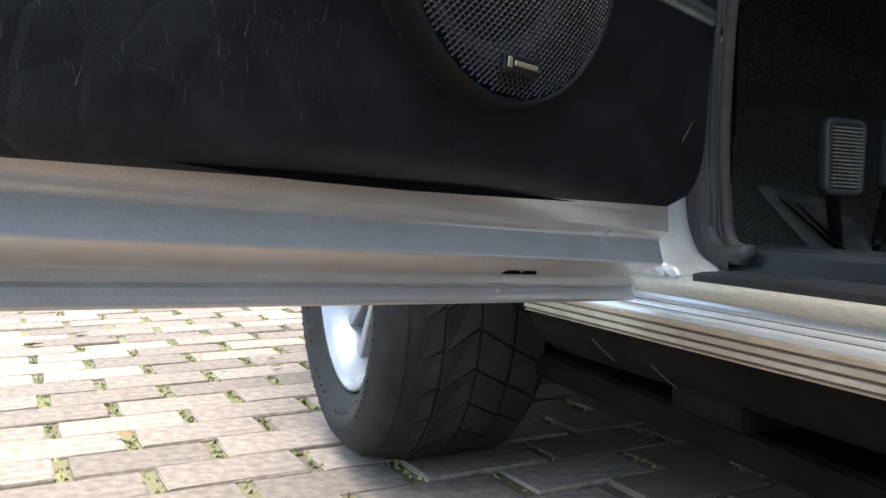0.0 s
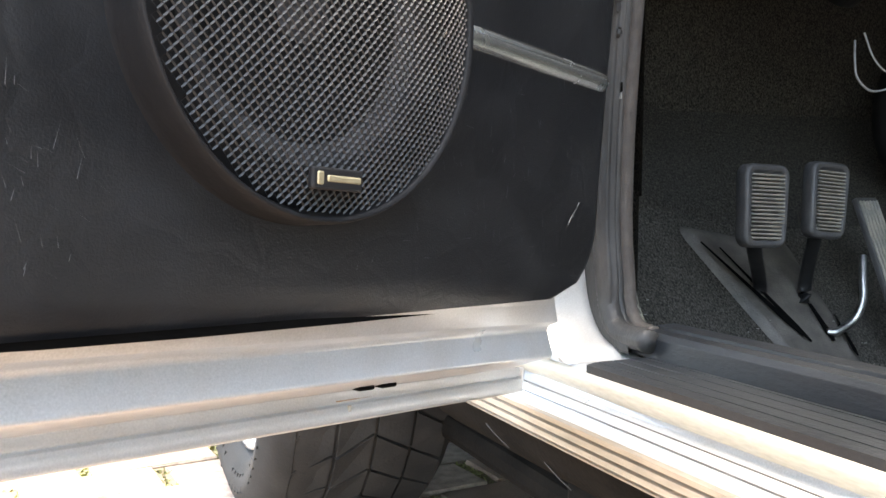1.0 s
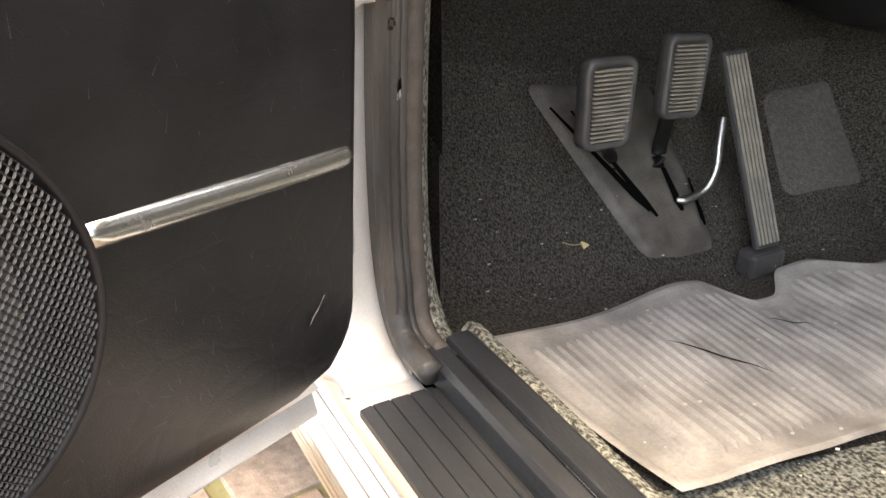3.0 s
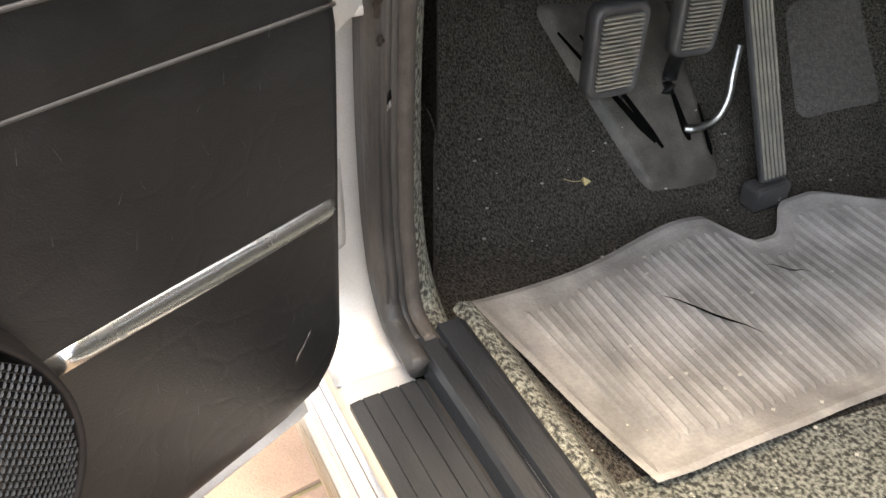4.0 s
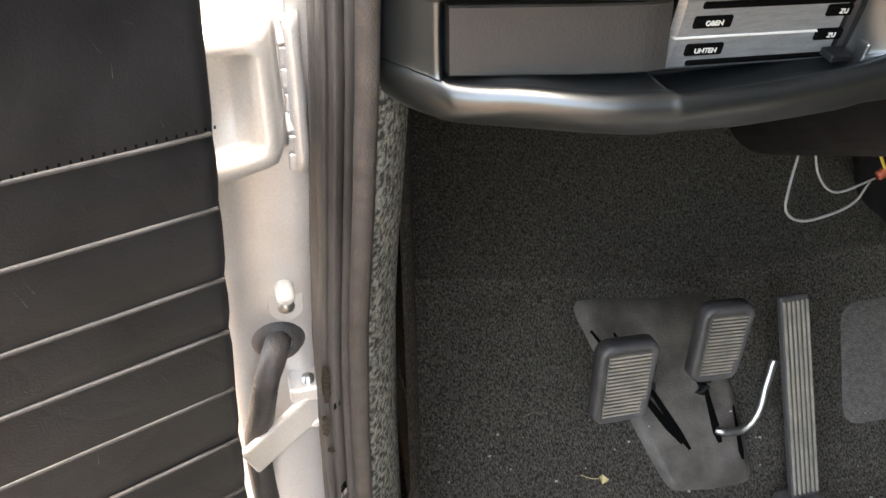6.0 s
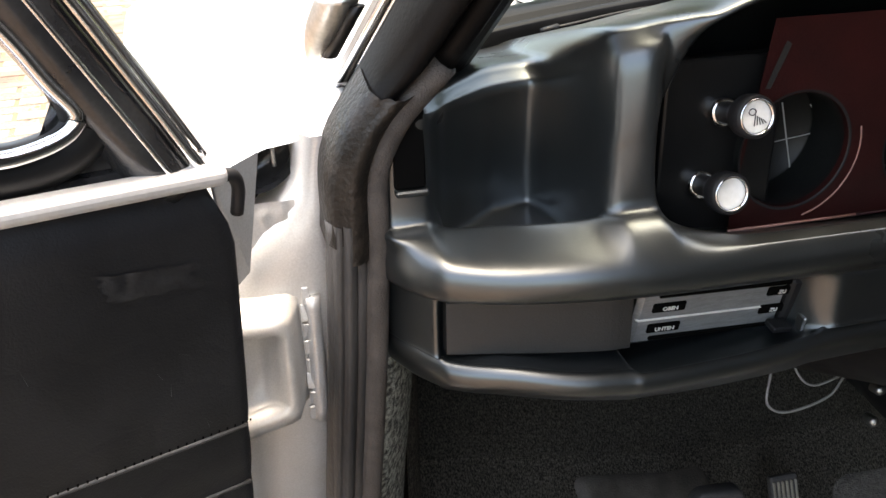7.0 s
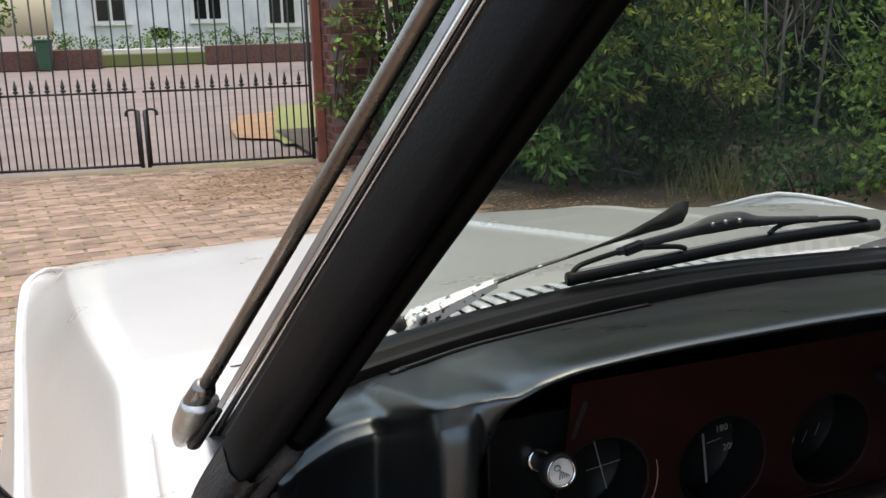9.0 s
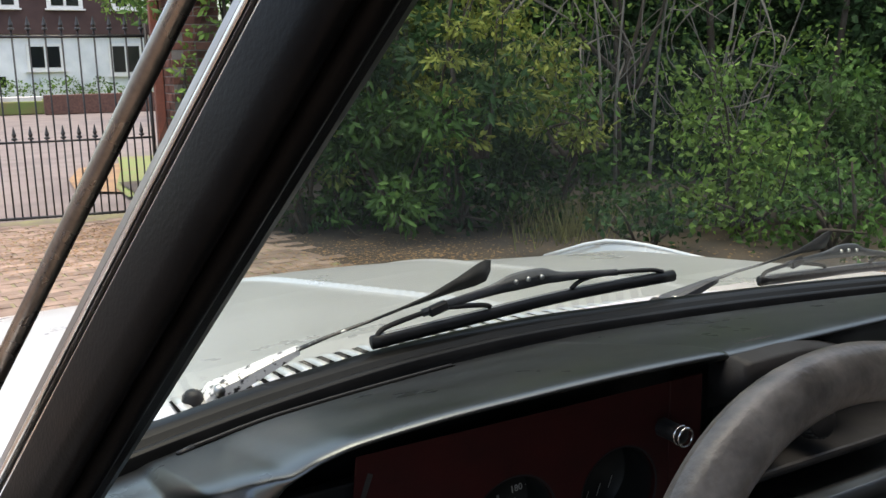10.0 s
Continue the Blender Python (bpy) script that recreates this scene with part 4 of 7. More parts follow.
# ---- dashboard: one padded skin, a profile (y, z) at each station x ----
def glide(xs, vs, x):
    """Smooth values through stations without overshoot."""
    i = min(max(int(np.searchsorted(xs, x)) - 1, 0), len(xs) - 2)
    h = [b - a for a, b in zip(xs, xs[1:])]
    s = [(b - a) / q for a, b, q in zip(vs, vs[1:], h)]

    def slope(k):
        if k == 0 or k == len(xs) - 1:
            return s[min(k, len(s) - 1)] if k == 0 else s[-1]
        a, b = s[k - 1], s[k]
        return 0.0 if a * b <= 0 else 2 * a * b / (a + b)
    t = (x - xs[i]) / h[i]
    return vs[i] * (1 + 2 * t) * (1 - t) ** 2 + slope(i) * h[i] * t * (1 - t) ** 2 + vs[i + 1] * t * t * (3 - 2 * t) + slope(i + 1) * h[i] * t * t * (t - 1)


def dash_back(x):
    """Where the top meets the rubber of the windscreen."""
    return 0.902 - 0.278 * (x - XC) ** 2


def rubber_z(x):
    """Height of the foot of the windscreen rubber."""
    return glide((0.6, 0.72, 0.8, 0.88, 0.96, 1.04, 1.12, 1.2, 1.28, 1.36, 1.5, 2.0), (0.994, 1.002, 1.006, 1.0088, 1.0105, 1.0102, 1.0085, 1.005, 1.002, 1.0, 0.997, 0.99), x)


# front below the roll: station: bottom y z, lip y z, recess y, underside of the roll y z, roll y z
FRONT = {
    0.578: (0.712, 0.847, 0.703, 0.868, 0.703, 0.700, 0.905, 0.690, 0.918),
    0.590: (0.688, 0.844, 0.678, 0.867, 0.678, 0.674, 0.906, 0.660, 0.920),
    0.600: (0.672, 0.842, 0.662, 0.866, 0.662, 0.658, 0.906, 0.643, 0.921),
    0.608: (0.664, 0.841, 0.650, 0.865, 0.653, 0.650, 0.906, 0.634, 0.922),
    0.611: (0.662, 0.840, 0.646, 0.864, 0.664, 0.649, 0.906, 0.632, 0.922),
    0.640: (0.650, 0.838, 0.629, 0.866, 0.656, 0.642, 0.906, 0.618, 0.923),
    0.680: (0.640, 0.834, 0.615, 0.8635, 0.646, 0.632, 0.905, 0.607, 0.925),
    0.706: (0.636, 0.831, 0.611, 0.863, 0.640, 0.628, 0.904, 0.603, 0.926),
    0.711: (0.635, 0.831, 0.610, 0.863, 0.654, 0.628, 0.904, 0.6025, 0.926),
    0.760: (0.634, 0.829, 0.612, 0.863, 0.654, 0.624, 0.904, 0.6005, 0.927),
    0.815: (0.636, 0.829, 0.617, 0.8645, 0.652, 0.622, 0.904, 0.600, 0.927),
    0.832: (0.638, 0.830, 0.619, 0.866, 0.622, 0.621, 0.904, 0.600, 0.927),
    0.900: (0.640, 0.830, 0.622, 0.866, 0.622, 0.621, 0.904, 0.600, 0.927),
    2.000: (0.640, 0.830, 0.622, 0.866, 0.622, 0.621, 0.904, 0.600, 0.927),
}
# above the roll: rim y z, floor front y z, floor back y z, wall top y z, edge underside y z, edge y z
UPPER = {
    0.578: (0.700, 0.938, 0.701, 0.945, 0.701, 0.957, 0.700, 0.985, 0.700, 1.000, 0.704, 1.0075),
    0.590: (0.675, 0.938, 0.678, 0.944, 0.679, 0.957, 0.678, 0.985, 0.677, 1.000, 0.681, 1.0075),
    0.608: (0.674, 0.939, 0.676, 0.944, 0.677, 0.957, 0.676, 0.985, 0.675, 1.000, 0.679, 1.0075),
    0.616: (0.676, 0.937, 0.679, 0.936, 0.683, 0.942, 0.682, 0.985, 0.680, 1.000, 0.685, 1.0070),
    0.624: (0.675, 0.937, 0.680, 0.926, 0.692, 0.922, 0.692, 0.985, 0.690, 1.000, 0.695, 1.0068),
    0.640: (0.667, 0.940, 0.674, 0.925, 0.707, 0.921, 0.707, 0.985, 0.704, 1.000, 0.711, 1.0073),
    0.660: (0.656, 0.943, 0.664, 0.925, 0.722, 0.921, 0.720, 0.985, 0.717, 1.000, 0.725, 1.0075),
    0.681: (0.648, 0.946, 0.656, 0.927, 0.726, 0.921, 0.725, 0.985, 0.723, 0.999, 0.7305, 1.0075),
    0.687: (0.646, 0.947, 0.655, 0.929, 0.719, 0.922, 0.719, 0.985, 0.719, 0.9998, 0.7265, 1.0084),
    0.691: (0.644, 0.948, 0.653, 0.934, 0.704, 0.927, 0.706, 0.986, 0.708, 1.002, 0.716, 1.0110),
    0.6945: (0.641, 0.949, 0.647, 0.944, 0.680, 0.945, 0.684, 0.992, 0.689, 1.010, 0.697, 1.0205),
    0.698: (0.638, 0.950, 0.640, 0.958, 0.646, 0.976, 0.654, 1.000, 0.660, 1.0220, 0.670, 1.0325),
    0.702: (0.636, 0.951, 0.638, 0.964, 0.640, 0.984, 0.642, 1.007, 0.646, 1.0290, 0.656, 1.0405),
    0.719: (0.634, 0.952, 0.635, 0.967, 0.636, 0.988, 0.637, 1.012, 0.640, 1.0330, 0.649, 1.0450),
    0.7235: (0.632, 0.950, 0.640, 0.957, 0.647, 0.972, 0.642, 1.000, 0.640, 1.0310, 0.647, 1.0462),
    0.727: (0.631, 0.947, 0.648, 0.940, 0.670, 0.940, 0.664, 0.990, 0.642, 1.0120, 0.645, 1.0472),
    0.736: (0.629, 0.943, 0.650, 0.930, 0.675, 0.927, 0.673, 1.010, 0.643, 1.0270, 0.641, 1.0493),
    0.747: (0.6275, 0.940, 0.650, 0.925, 0.690, 0.919, 0.690, 1.027, 0.645, 1.0420, 0.6353, 1.0518),
    0.765: (0.622, 0.9385, 0.645, 0.920, 0.716, 0.914, 0.716, 1.036, 0.645, 1.051, 0.633, 1.0590),
    0.790: (0.620, 0.9385, 0.645, 0.917, 0.716, 0.911, 0.716, 1.042, 0.645, 1.057, 0.6313, 1.0645),
    0.875: (0.620, 0.9380, 0.645, 0.915, 0.716, 0.910, 0.716, 1.046, 0.645, 1.061, 0.6318, 1.0688),
    0.970: (0.620, 0.9380, 0.645, 0.915, 0.716, 0.910, 0.716, 1.046, 0.645, 1.061, 0.633, 1.0694),
    1.086: (0.620, 0.9380, 0.645, 0.915, 0.716, 0.910, 0.716, 1.044, 0.645, 1.058, 0.633, 1.0672),
    1.098: (0.620, 0.9380, 0.645, 0.915, 0.716, 0.910, 0.716, 1.040, 0.650, 1.054, 0.638, 1.0635),
    1.106: (0.620, 0.9380, 0.645, 0.915, 0.716, 0.910, 0.716, 1.034, 0.668, 1.046, 0.654, 1.0560),
    1.114: (0.620, 0.9380, 0.645, 0.915, 0.718, 0.910, 0.718, 1.024, 0.688, 1.037, 0.674, 1.0470),
    1.126: (0.620, 0.9380, 0.645, 0.915, 0.722, 0.910, 0.722, 1.020, 0.692, 1.034, 0.680, 1.0440),
    2.000: (0.620, 0.9380, 0.645, 0.915, 0.722, 0.910, 0.722, 1.020, 0.692, 1.034, 0.680, 1.0440),
}


def dash_profile(x):
    """The section of the skin at x, from under the dashboard up and back to the glass."""
    v = [glide(list(FRONT), [s[k] for s in FRONT.values()], x) for k in range(9)]
    w = [glide(list(UPPER), [s[k] for s in UPPER.values()], x) for k in range(12)]
    yb, zb, yl, zl, yr, yf, zf, yg, zg = v
    back, drop = dash_back(x), 0.009 * step(x, 0.707, 0.712) * (1 - step(x, 0.818, 0.832))
    cut = min(0.006, max(0.0, 0.3 * (w[4] - w[0] - 0.012)))
    pts = [(0.92, 0.80), (yb + 0.05, zb - 0.006), (yb, zb), (yl - 0.001, zl - 0.011), (yl - 0.003, zl - 0.002), (yl + 0.003, zl + 0.0035), (yl + 0.008, zl + 0.002 - drop), (yr - 0.003, zl + 0.002 - drop), (yr, zl + 0.005 - drop), (yr, zf - 0.004), (yf + 0.003, zf - 0.001), (yf - 0.004, zf + 0.002), (yg + 0.003, zg - 0.011), (yg, zg), (yg + 0.005, zg + 0.010)]
    pts += [(w[0] - 0.012, w[1] - 0.001), (w[0], w[1]), (w[2], w[3]), (w[4] - cut, w[5]), (w[4], w[5] + 0.006), (w[6], w[7]), (w[8], w[9]), (w[10] - 0.001, w[11] - 0.005), (w[10] + 0.004, w[11])]
    top, edge = w[11], w[10]
    for q in (0.12, 0.35, 0.6, 0.8, 1.0):
        pts.append((edge + 0.004 + (back - edge) * q, top + 0.0012 * math.sin(3.14 * min(1, q * 3)) - (top - min(1.003, rubber_z(x) - 0.003)) * q ** 1.15))
    for _ in range(3):  # rounds the corners
        out = [pts[0]]
        for a, b in zip(pts, pts[1:]):
            out += [(a[0] * 0.75 + b[0] * 0.25, a[1] * 0.75 + b[1] * 0.25), (a[0] * 0.25 + b[0] * 0.75, a[1] * 0.25 + b[1] * 0.75)]
        pts = [*out, pts[-1]]
    return pts


def shelf_z(x, y):
    """Height of the dashboard's top skin."""
    sec = dash_profile(x)
    sec = sec[int(len(sec) * 0.8):]
    return float(np.interp(y, [p[0] for p in sec], [p[1] for p in sec]))


dash_x = [0.578 + 0.0016 * i for i in range(142)] + [0.806 + 0.008 * i for i in range(35)] + [1.085 + 0.002 * i for i in range(26)] + [1.15 + 0.08 * i for i in range(11)]
dash = part("dashboard", grid_mesh("dashboard", [[(x, y, z) for y, z in dash_profile(x)] for x in dash_x]), VINYL, car, "black padded vinyl dashboard with shelf and binnacle")

# defroster slot along the top
slot = [(0.728 + 0.0127 * k, 0.808 + 0.05 * (k / 20) ** 0.9) for k in range(21)]
part("defroster_slot", grid_mesh("defroster_slot", [[(x, y - 0.0045 + 0.003 * abs(k / 10 - 1) ** 4, shelf_z(x, y - 0.0045) - 0.001), (x, y - 0.004, shelf_z(x, y - 0.004) + 0.0009), (x, y + 0.003, shelf_z(x, y + 0.003) + 0.0009), (x, y + 0.0035, shelf_z(x, y + 0.0035) - 0.002)] for k, (x, y) in enumerate(slot)]), BLACK_GAP, dash)
part("slot_lip", tube("slot_lip", [(x, y + 0.0045, shelf_z(x, y + 0.0045) + 0.0012) for x, y in slot], 0.0014, 6), PLASTIC, dash)
part("slot_end", tube("slot_end", [(0.718, 0.803, shelf_z(0.718, 0.803) + 0.0012), (0.73, 0.807, shelf_z(0.73, 0.807) + 0.002)], 0.003, 8, 0.6), PLASTIC, dash)
# flat lid and heater controls
lid_x = [0.6125 + 0.004 * i for i in range(26)]
lid_y = [glide(list(FRONT), [s[5] for s in FRONT.values()], x) + 0.0045 for x in lid_x]
part("fuse_lid", grid_mesh("fuse_lid", [[(x, y + 0.008, 0.868), (x, y + 0.001, 0.868), (x, y, 0.869), (x, y, 0.885), (x, y, 0.901), (x, y + 0.001, 0.902), (x, y + 0.008, 0.902)] for x, y in zip(lid_x, lid_y)], caps=True, smooth=False), DARK_PANEL, dash, "flat matt grey lid")
# a flat black box paints the dark of the recess
nook = part("end_vent", block((0.5915, 0.6755, 0.9605), (0.6085, 0.690, 1.0045), 0.001, 1), BLACK_GAP, dash, "narrow recess at the end of the dashboard, its shade painted black")
part("vent_ledge", block((0.5915, 0.672, 0.957), (0.6095, 0.68, 0.9605), 0.001, 1), VINYL, nook)
# the control plate leans back towards its foot
P_TL, P_TR, P_BL = Vector((0.7155, 0.6365, 0.8975)), Vector((0.8145, 0.642, 0.8905)), Vector((0.7160, 0.6430, 0.8620))
ax = (P_TR - P_TL).normalized()
ay = (P_TL - P_BL).cross(ax).normalized()
az = ax.cross(ay)
CP = Matrix((ax, ay, az)).transposed().to_4x4()
CP.translation = P_BL - ax * 0.002 - az * 0.0025


def on_panel(lo, hi, bevel=0.0008):
    return block(lo, hi, bevel, 1, CP)


control = part("heater_control", on_panel((0.002, 0.0, 0.003), (0.101, 0.006, 0.0435), 0.003), GREY_PLATE, dash, "brushed grey heater control plate")
part("control_slot", on_panel((0.014, -0.0012, 0.0365), (0.101, 0.003, 0.0402)), BLACK_GAP, control)
part("control_slot", on_panel((0.014, -0.0012, 0.0062), (0.097, 0.003, 0.0092)), BLACK_GAP, control)
part("control_line", on_panel((0.003, -0.001, 0.0213), (0.1, 0.003, 0.0222)), WHITE, control)


def lettering(text, size, m, mat, parent, name="lettering", deep=0.0003):
    cu = bpy.data.curves.new(name, "FONT")
    cu.body, cu.size, cu.extrude, cu.align_x, cu.align_y = text, size, deep, "CENTER", "CENTER"
    tmp = bpy.data.objects.new(name, cu)
    scene.collection.objects.link(tmp)
    me = bpy.data.meshes.new_from_object(tmp)
    bpy.data.objects.remove(tmp)
    me.transform(m)
    me.materials.clear()
    return part(name, me, mat, parent)


FACE = Matrix.Rotation(radians(90), 4, "X")
for text, x, z in (("OBEN", 0.022, 0.0297), ("UNTEN", 0.022, 0.0150), ("ZU", 0.095, 0.0327), ("ZU", 0.0935, 0.0195)):
    w2 = 0.0105 if len(text) > 2 else 0.009
    part("label_plate", on_panel((x - w2, -0.0014, z - 0.0032), (x + w2, 0.002, z + 0.0032)), BLACK_GAP, control)
    lettering(text, 0.0037, CP @ Matrix.Translation((x, -0.0019, z)) @ FACE, WHITE, control)
part("control_end", on_panel((0.1, -0.003, 0.0085), (0.114, 0.004, 0.0405), 0.002), PLASTIC, control)
for x, z in ((0.1115, 0.036), (0.1085, 0.014)):
    part("control_lever", on_panel((x - 0.0011, -0.014, z - 0.006), (x + 0.0011, 0.002, z + 0.006)), STEEL, control)
part("control_knob", on_panel((0.09, -0.012, 0.0095), (0.103, -0.002, 0.0135)), PLASTIC, control)

# instruments: a plate with round openings, the dials sunk behind it
FY = 0.667
DIALS = ((0.8235, 0.961, 0.0345), (0.920, 0.958, 0.0360), (1.0165, 0.958, 0.0360))
CELL_X, CELL_Z = (0.786, 0.872, 0.968, 1.065), (0.9155, 1.038)
fascia = part("gauge_fascia", block((1.066, FY, 0.9155), (1.1, FY + 0.004, 1.038), 0.0005, 1), FASCIA, dash, "red-brown instrument fascia")
for (cx, cz, r), x0, x1 in zip(DIALS, CELL_X, CELL_X[1:]):
    ring_out, ring_in, ring_deep = [], [], []
    for k in range(72):
        a = 2 * math.pi * k / 72
        ca, sa = math.cos(a), math.sin(a)
        reach = min((x1 - cx) / ca if ca > 1e-6 else 9, (x0 - cx) / ca if ca < -1e-6 else 9, (CELL_Z[1] - cz) / sa if sa > 1e-6 else 9, (CELL_Z[0] - cz) / sa if sa < -1e-6 else 9)
        qx, qz = cx + reach * ca, cz + reach * sa
        if x0 < 0.79:  # the plate's end slants
            qx += 0.11 * max(0.0, qz - 0.9155) * step(x1 - qx, 0.0, x1 - x0)
        ring_out.append((qx, FY, qz))
        ring_in.append((cx + r * ca, FY, cz + r * sa))
        ring_deep.append((cx + r * ca, FY + 0.004, cz + r * sa))
    for qx, qz in ((x0, CELL_Z[0]), (x1, CELL_Z[0]), (x0 + (0.0135 if x0 < 0.79 else 0), CELL_Z[1]), (x1, CELL_Z[1])):  # square corners
        k = min(range(72), key=lambda i: (ring_out[i][0] - qx) ** 2 + (ring_out[i][2] - qz) ** 2)
        ring_out[k] = (qx, FY, qz)
    part("fascia_plate", grid_mesh("fascia_plate", [ring_out, ring_in, ring_deep], closed=True, smooth=False), FASCIA, fascia)
    part("fascia_plate", lathe("fascia_foot", [(r + 0.0002, 0.0), (r + 0.0008, 0.0005), (r + 0.0018, 0.0005)], Matrix.Translation((cx, FY, cz)) @ FACE, 48), PLASTIC, fascia)
for x0, x1 in ((0.786, 0.872), (0.872, 0.968), (0.968, 1.065)):
    part("fascia_edge", tube("fascia_edge", [(x0, FY - 0.0006, 0.9155), (x1, FY - 0.0006, 0.9155)], 0.0009, 6), FASCIA_LIGHT if x0 < 0.79 else FASCIA, fascia)
part("fascia_end", mesh_of("fascia_end", [(0.7975, FY - 0.0015, 1.0), (0.801, FY - 0.0015, 1.0), (0.8105, FY - 0.0015, 1.024), (0.807, FY - 0.0015, 1.026), (0.8035, FY - 0.0015, 1.017)], [(0, 1, 2, 3, 4)]), DARK_PANEL, fascia)


part("switch_panel", block((0.742, 0.674, 0.905), (0.815, 0.684, 1.018), 0.002), RUBBER_SMOOTH, dash, "matt black panel behind the pull switches")


def dial(x, z, r, deep, name="dial", label="round dark instrument dial"):
    """A sunk dial: its wall, and the face at the bottom of it."""
    m = Matrix.Translation((x, FY, z)) @ FACE
    return part(name, lathe(name, [(0, -deep), (r * 1.02, -deep), (r * 1.04, -deep + 0.002), (r * 1.01, -0.003), (r, -0.0005)], m, 48), DIAL, fascia, label)


DY = 0.7035  # plane of the printed faces


def stroke(d, a, b, wide, mat, y=DY):
    a, b = Vector((a[0], y, a[1])), Vector((b[0], y, b[1]))
    s = (b - a).cross(Vector((0, 1, 0))).normalized() * wide / 2
    return part("dial_mark", mesh_of("dial_mark", [a - s, a + s, b + s, b - s], [(0, 1, 2, 3)]), mat, d)


clock, speedo, rpm = (dial(cx, cz, r, 0.038) for cx, cz, r in DIALS)
part("clock_scratch", tube("dial_ring", [(DIALS[0][0] + 0.0425 * math.cos(a), FY - 0.0006, DIALS[0][1] + 0.0425 * math.sin(a)) for a in [math.radians(-75 + 9 * k) for k in range(11)]], 0.0005, 6), FASCIA_LIGHT, fascia)
stroke(clock, (0.836, 0.978), (0.8535, 0.916), 0.001, DIAL_MARK)
stroke(clock, (0.815, 0.951), (0.862, 0.9565), 0.0007, DIAL_MARK)
for a0 in range(6):
    a = math.radians(46 - 12 * a0)
    stroke(clock, (0.836 + 0.028 * math.cos(a), 0.955 + 0.028 * math.sin(a)), (0.836 + 0.028 * math.cos(a - 0.2), 0.955 + 0.028 * math.sin(a - 0.2)), 0.0007, DIAL_MARK if a0 < 4 else DIAL_BLUE)
dial(0.8875, 0.935, 0.0088, 0.006, "warning_lamp", "small dark warning lamp")
for text, x, z in (("160", 0.9336, 0.9783), ("180", 0.9463, 0.9645), ("200", 0.9539, 0.9485), ("220", 0.9562, 0.9328), ("240", 0.9505, 0.9198)):
    lettering(text, 0.0075, Matrix.Translation((x, DY, z)) @ Matrix.Rotation(radians(-6), 4, "Y") @ FACE, DIAL_MARK, speedo)
for k in range(8):
    a = math.radians(62 - 17 * k)
    stroke(speedo, (0.922 + 0.0395 * math.cos(a) * 0.93, 0.948 + 0.0395 * math.sin(a) * 0.93), (0.922 + 0.0375 * math.cos(a), 0.948 + 0.0375 * math.sin(a)), 0.0008, DIAL_MARK)
stroke(speedo, (0.928, 0.9643), (0.9342, 0.9188), 0.0021, DIAL_MARK, DY - 0.002)
stroke(speedo, (0.8985, 0.9542), (0.9134, 0.9555), 0.0007, DIAL_MARK)
stroke(speedo, (0.9335, 0.9545), (0.946, 0.9565), 0.0007, DIAL_MARK)
for k in range(4):
    stroke(rpm, (1.0 + 0.012 * k, 0.93 + 0.004 * k), (1.004 + 0.012 * k, 0.94 + 0.004 * k), 0.0008, DIAL_MARK)


def pull_knob(x, z, sign):
    """A pull switch: bright collar, stem and a round knob with a pale face."""
    m = Matrix.Translation((x, 0.639, z)) @ Matrix.Rotation(radians(78), 4, "X") @ Matrix.Diagonal((0.97, 0.97, 1, 1))
    k = part("pull_switch", lathe("pull_switch", [(0.0088, 0.002), (0.0105, 0.003), (0.0118, 0.0015), (0.0122, -0.002), (0.0118, -0.007), (0.0095, -0.012), (0.0068, -0.016), (0.006, -0.02), (0.006, -0.04)], m, 40), PLASTIC, dash, "black pull switch with a pale round face")
    part("knob_face", lathe("knob_face", [(0, 0.001), (0.0075, 0.001), (0.0086, 0.0018), (0.009, 0.001)], m, 32), KNOB_FACE, k)
    part("knob_ring", lathe("knob_ring", [(0.0088, 0.0022), (0.0093, 0.003), (0.0099, 0.003), (0.0103, 0.0024)], m, 40), CHROME, k)
    part("knob_collar", lathe("knob_collar", [(0.0062, -0.0285), (0.0078, -0.0285), (0.0088, -0.031), (0.009, -0.042)], m, 32), CHROME, k, "bright collar")
    if sign:
        for j in range(5):
            a, b = m @ Vector((-0.0004 + 0.0011 * j, 0.0012 - 0.0007 * j, 0.0014)), m @ Vector((-0.0012 + 0.0018 * j, -0.0048 + 0.0003 * j, 0.0014))
            part("symbol_bar", tube("symbol_bar", [a, b], 0.00026, 6), BLACK_GAP, k)
        part("symbol_bar", tube("symbol_bar", [m @ Vector((-0.0022 + 0.0022 * math.cos(a), 0.0028 + 0.0018 * math.sin(a), 0.0014)) for a in [math.pi * q / 4 for q in range(9)]], 0.00026, 6), BLACK_GAP, k)


pull_knob(0.776, 0.9945, True)
pull_knob(0.767, 0.9525, False)

# steering column and wheel
column = part("steering_column", tube("steering_column", [(0.965, 0.40, 0.955), (0.965, 0.5, 0.905), (0.965, 0.66, 0.825), (0.965, 0.9, 0.70)], [0.04, 0.046, 0.048, 0.04], 28), PLASTIC, car, "black steering column shroud")
COL = Matrix.Translation((0.965, 0.60, 0.855)) @ Matrix.Rotation(math.atan2(1.0, 0.5), 4, "X")
part("column_cowl", lathe("column_cowl", [(0.076, -0.03), (0.084, -0.012), (0.085, 0.0), (0.082, 0.008), (0.074, 0.02), (0.062, 0.045), (0.052, 0.08), (0.047, 0.11)], COL, 48), PLASTIC, column, "flared black cowl round the steering column")
ST = Matrix.Translation((0.968, 0.372, 0.965)) @ Matrix.Rotation(radians(65), 4, "X")
ring = [(0.176 + 0.0155 * math.cos(a), 0.0155 * math.sin(a)) for a in (2 * math.pi * k / 16 for k in range(17))]
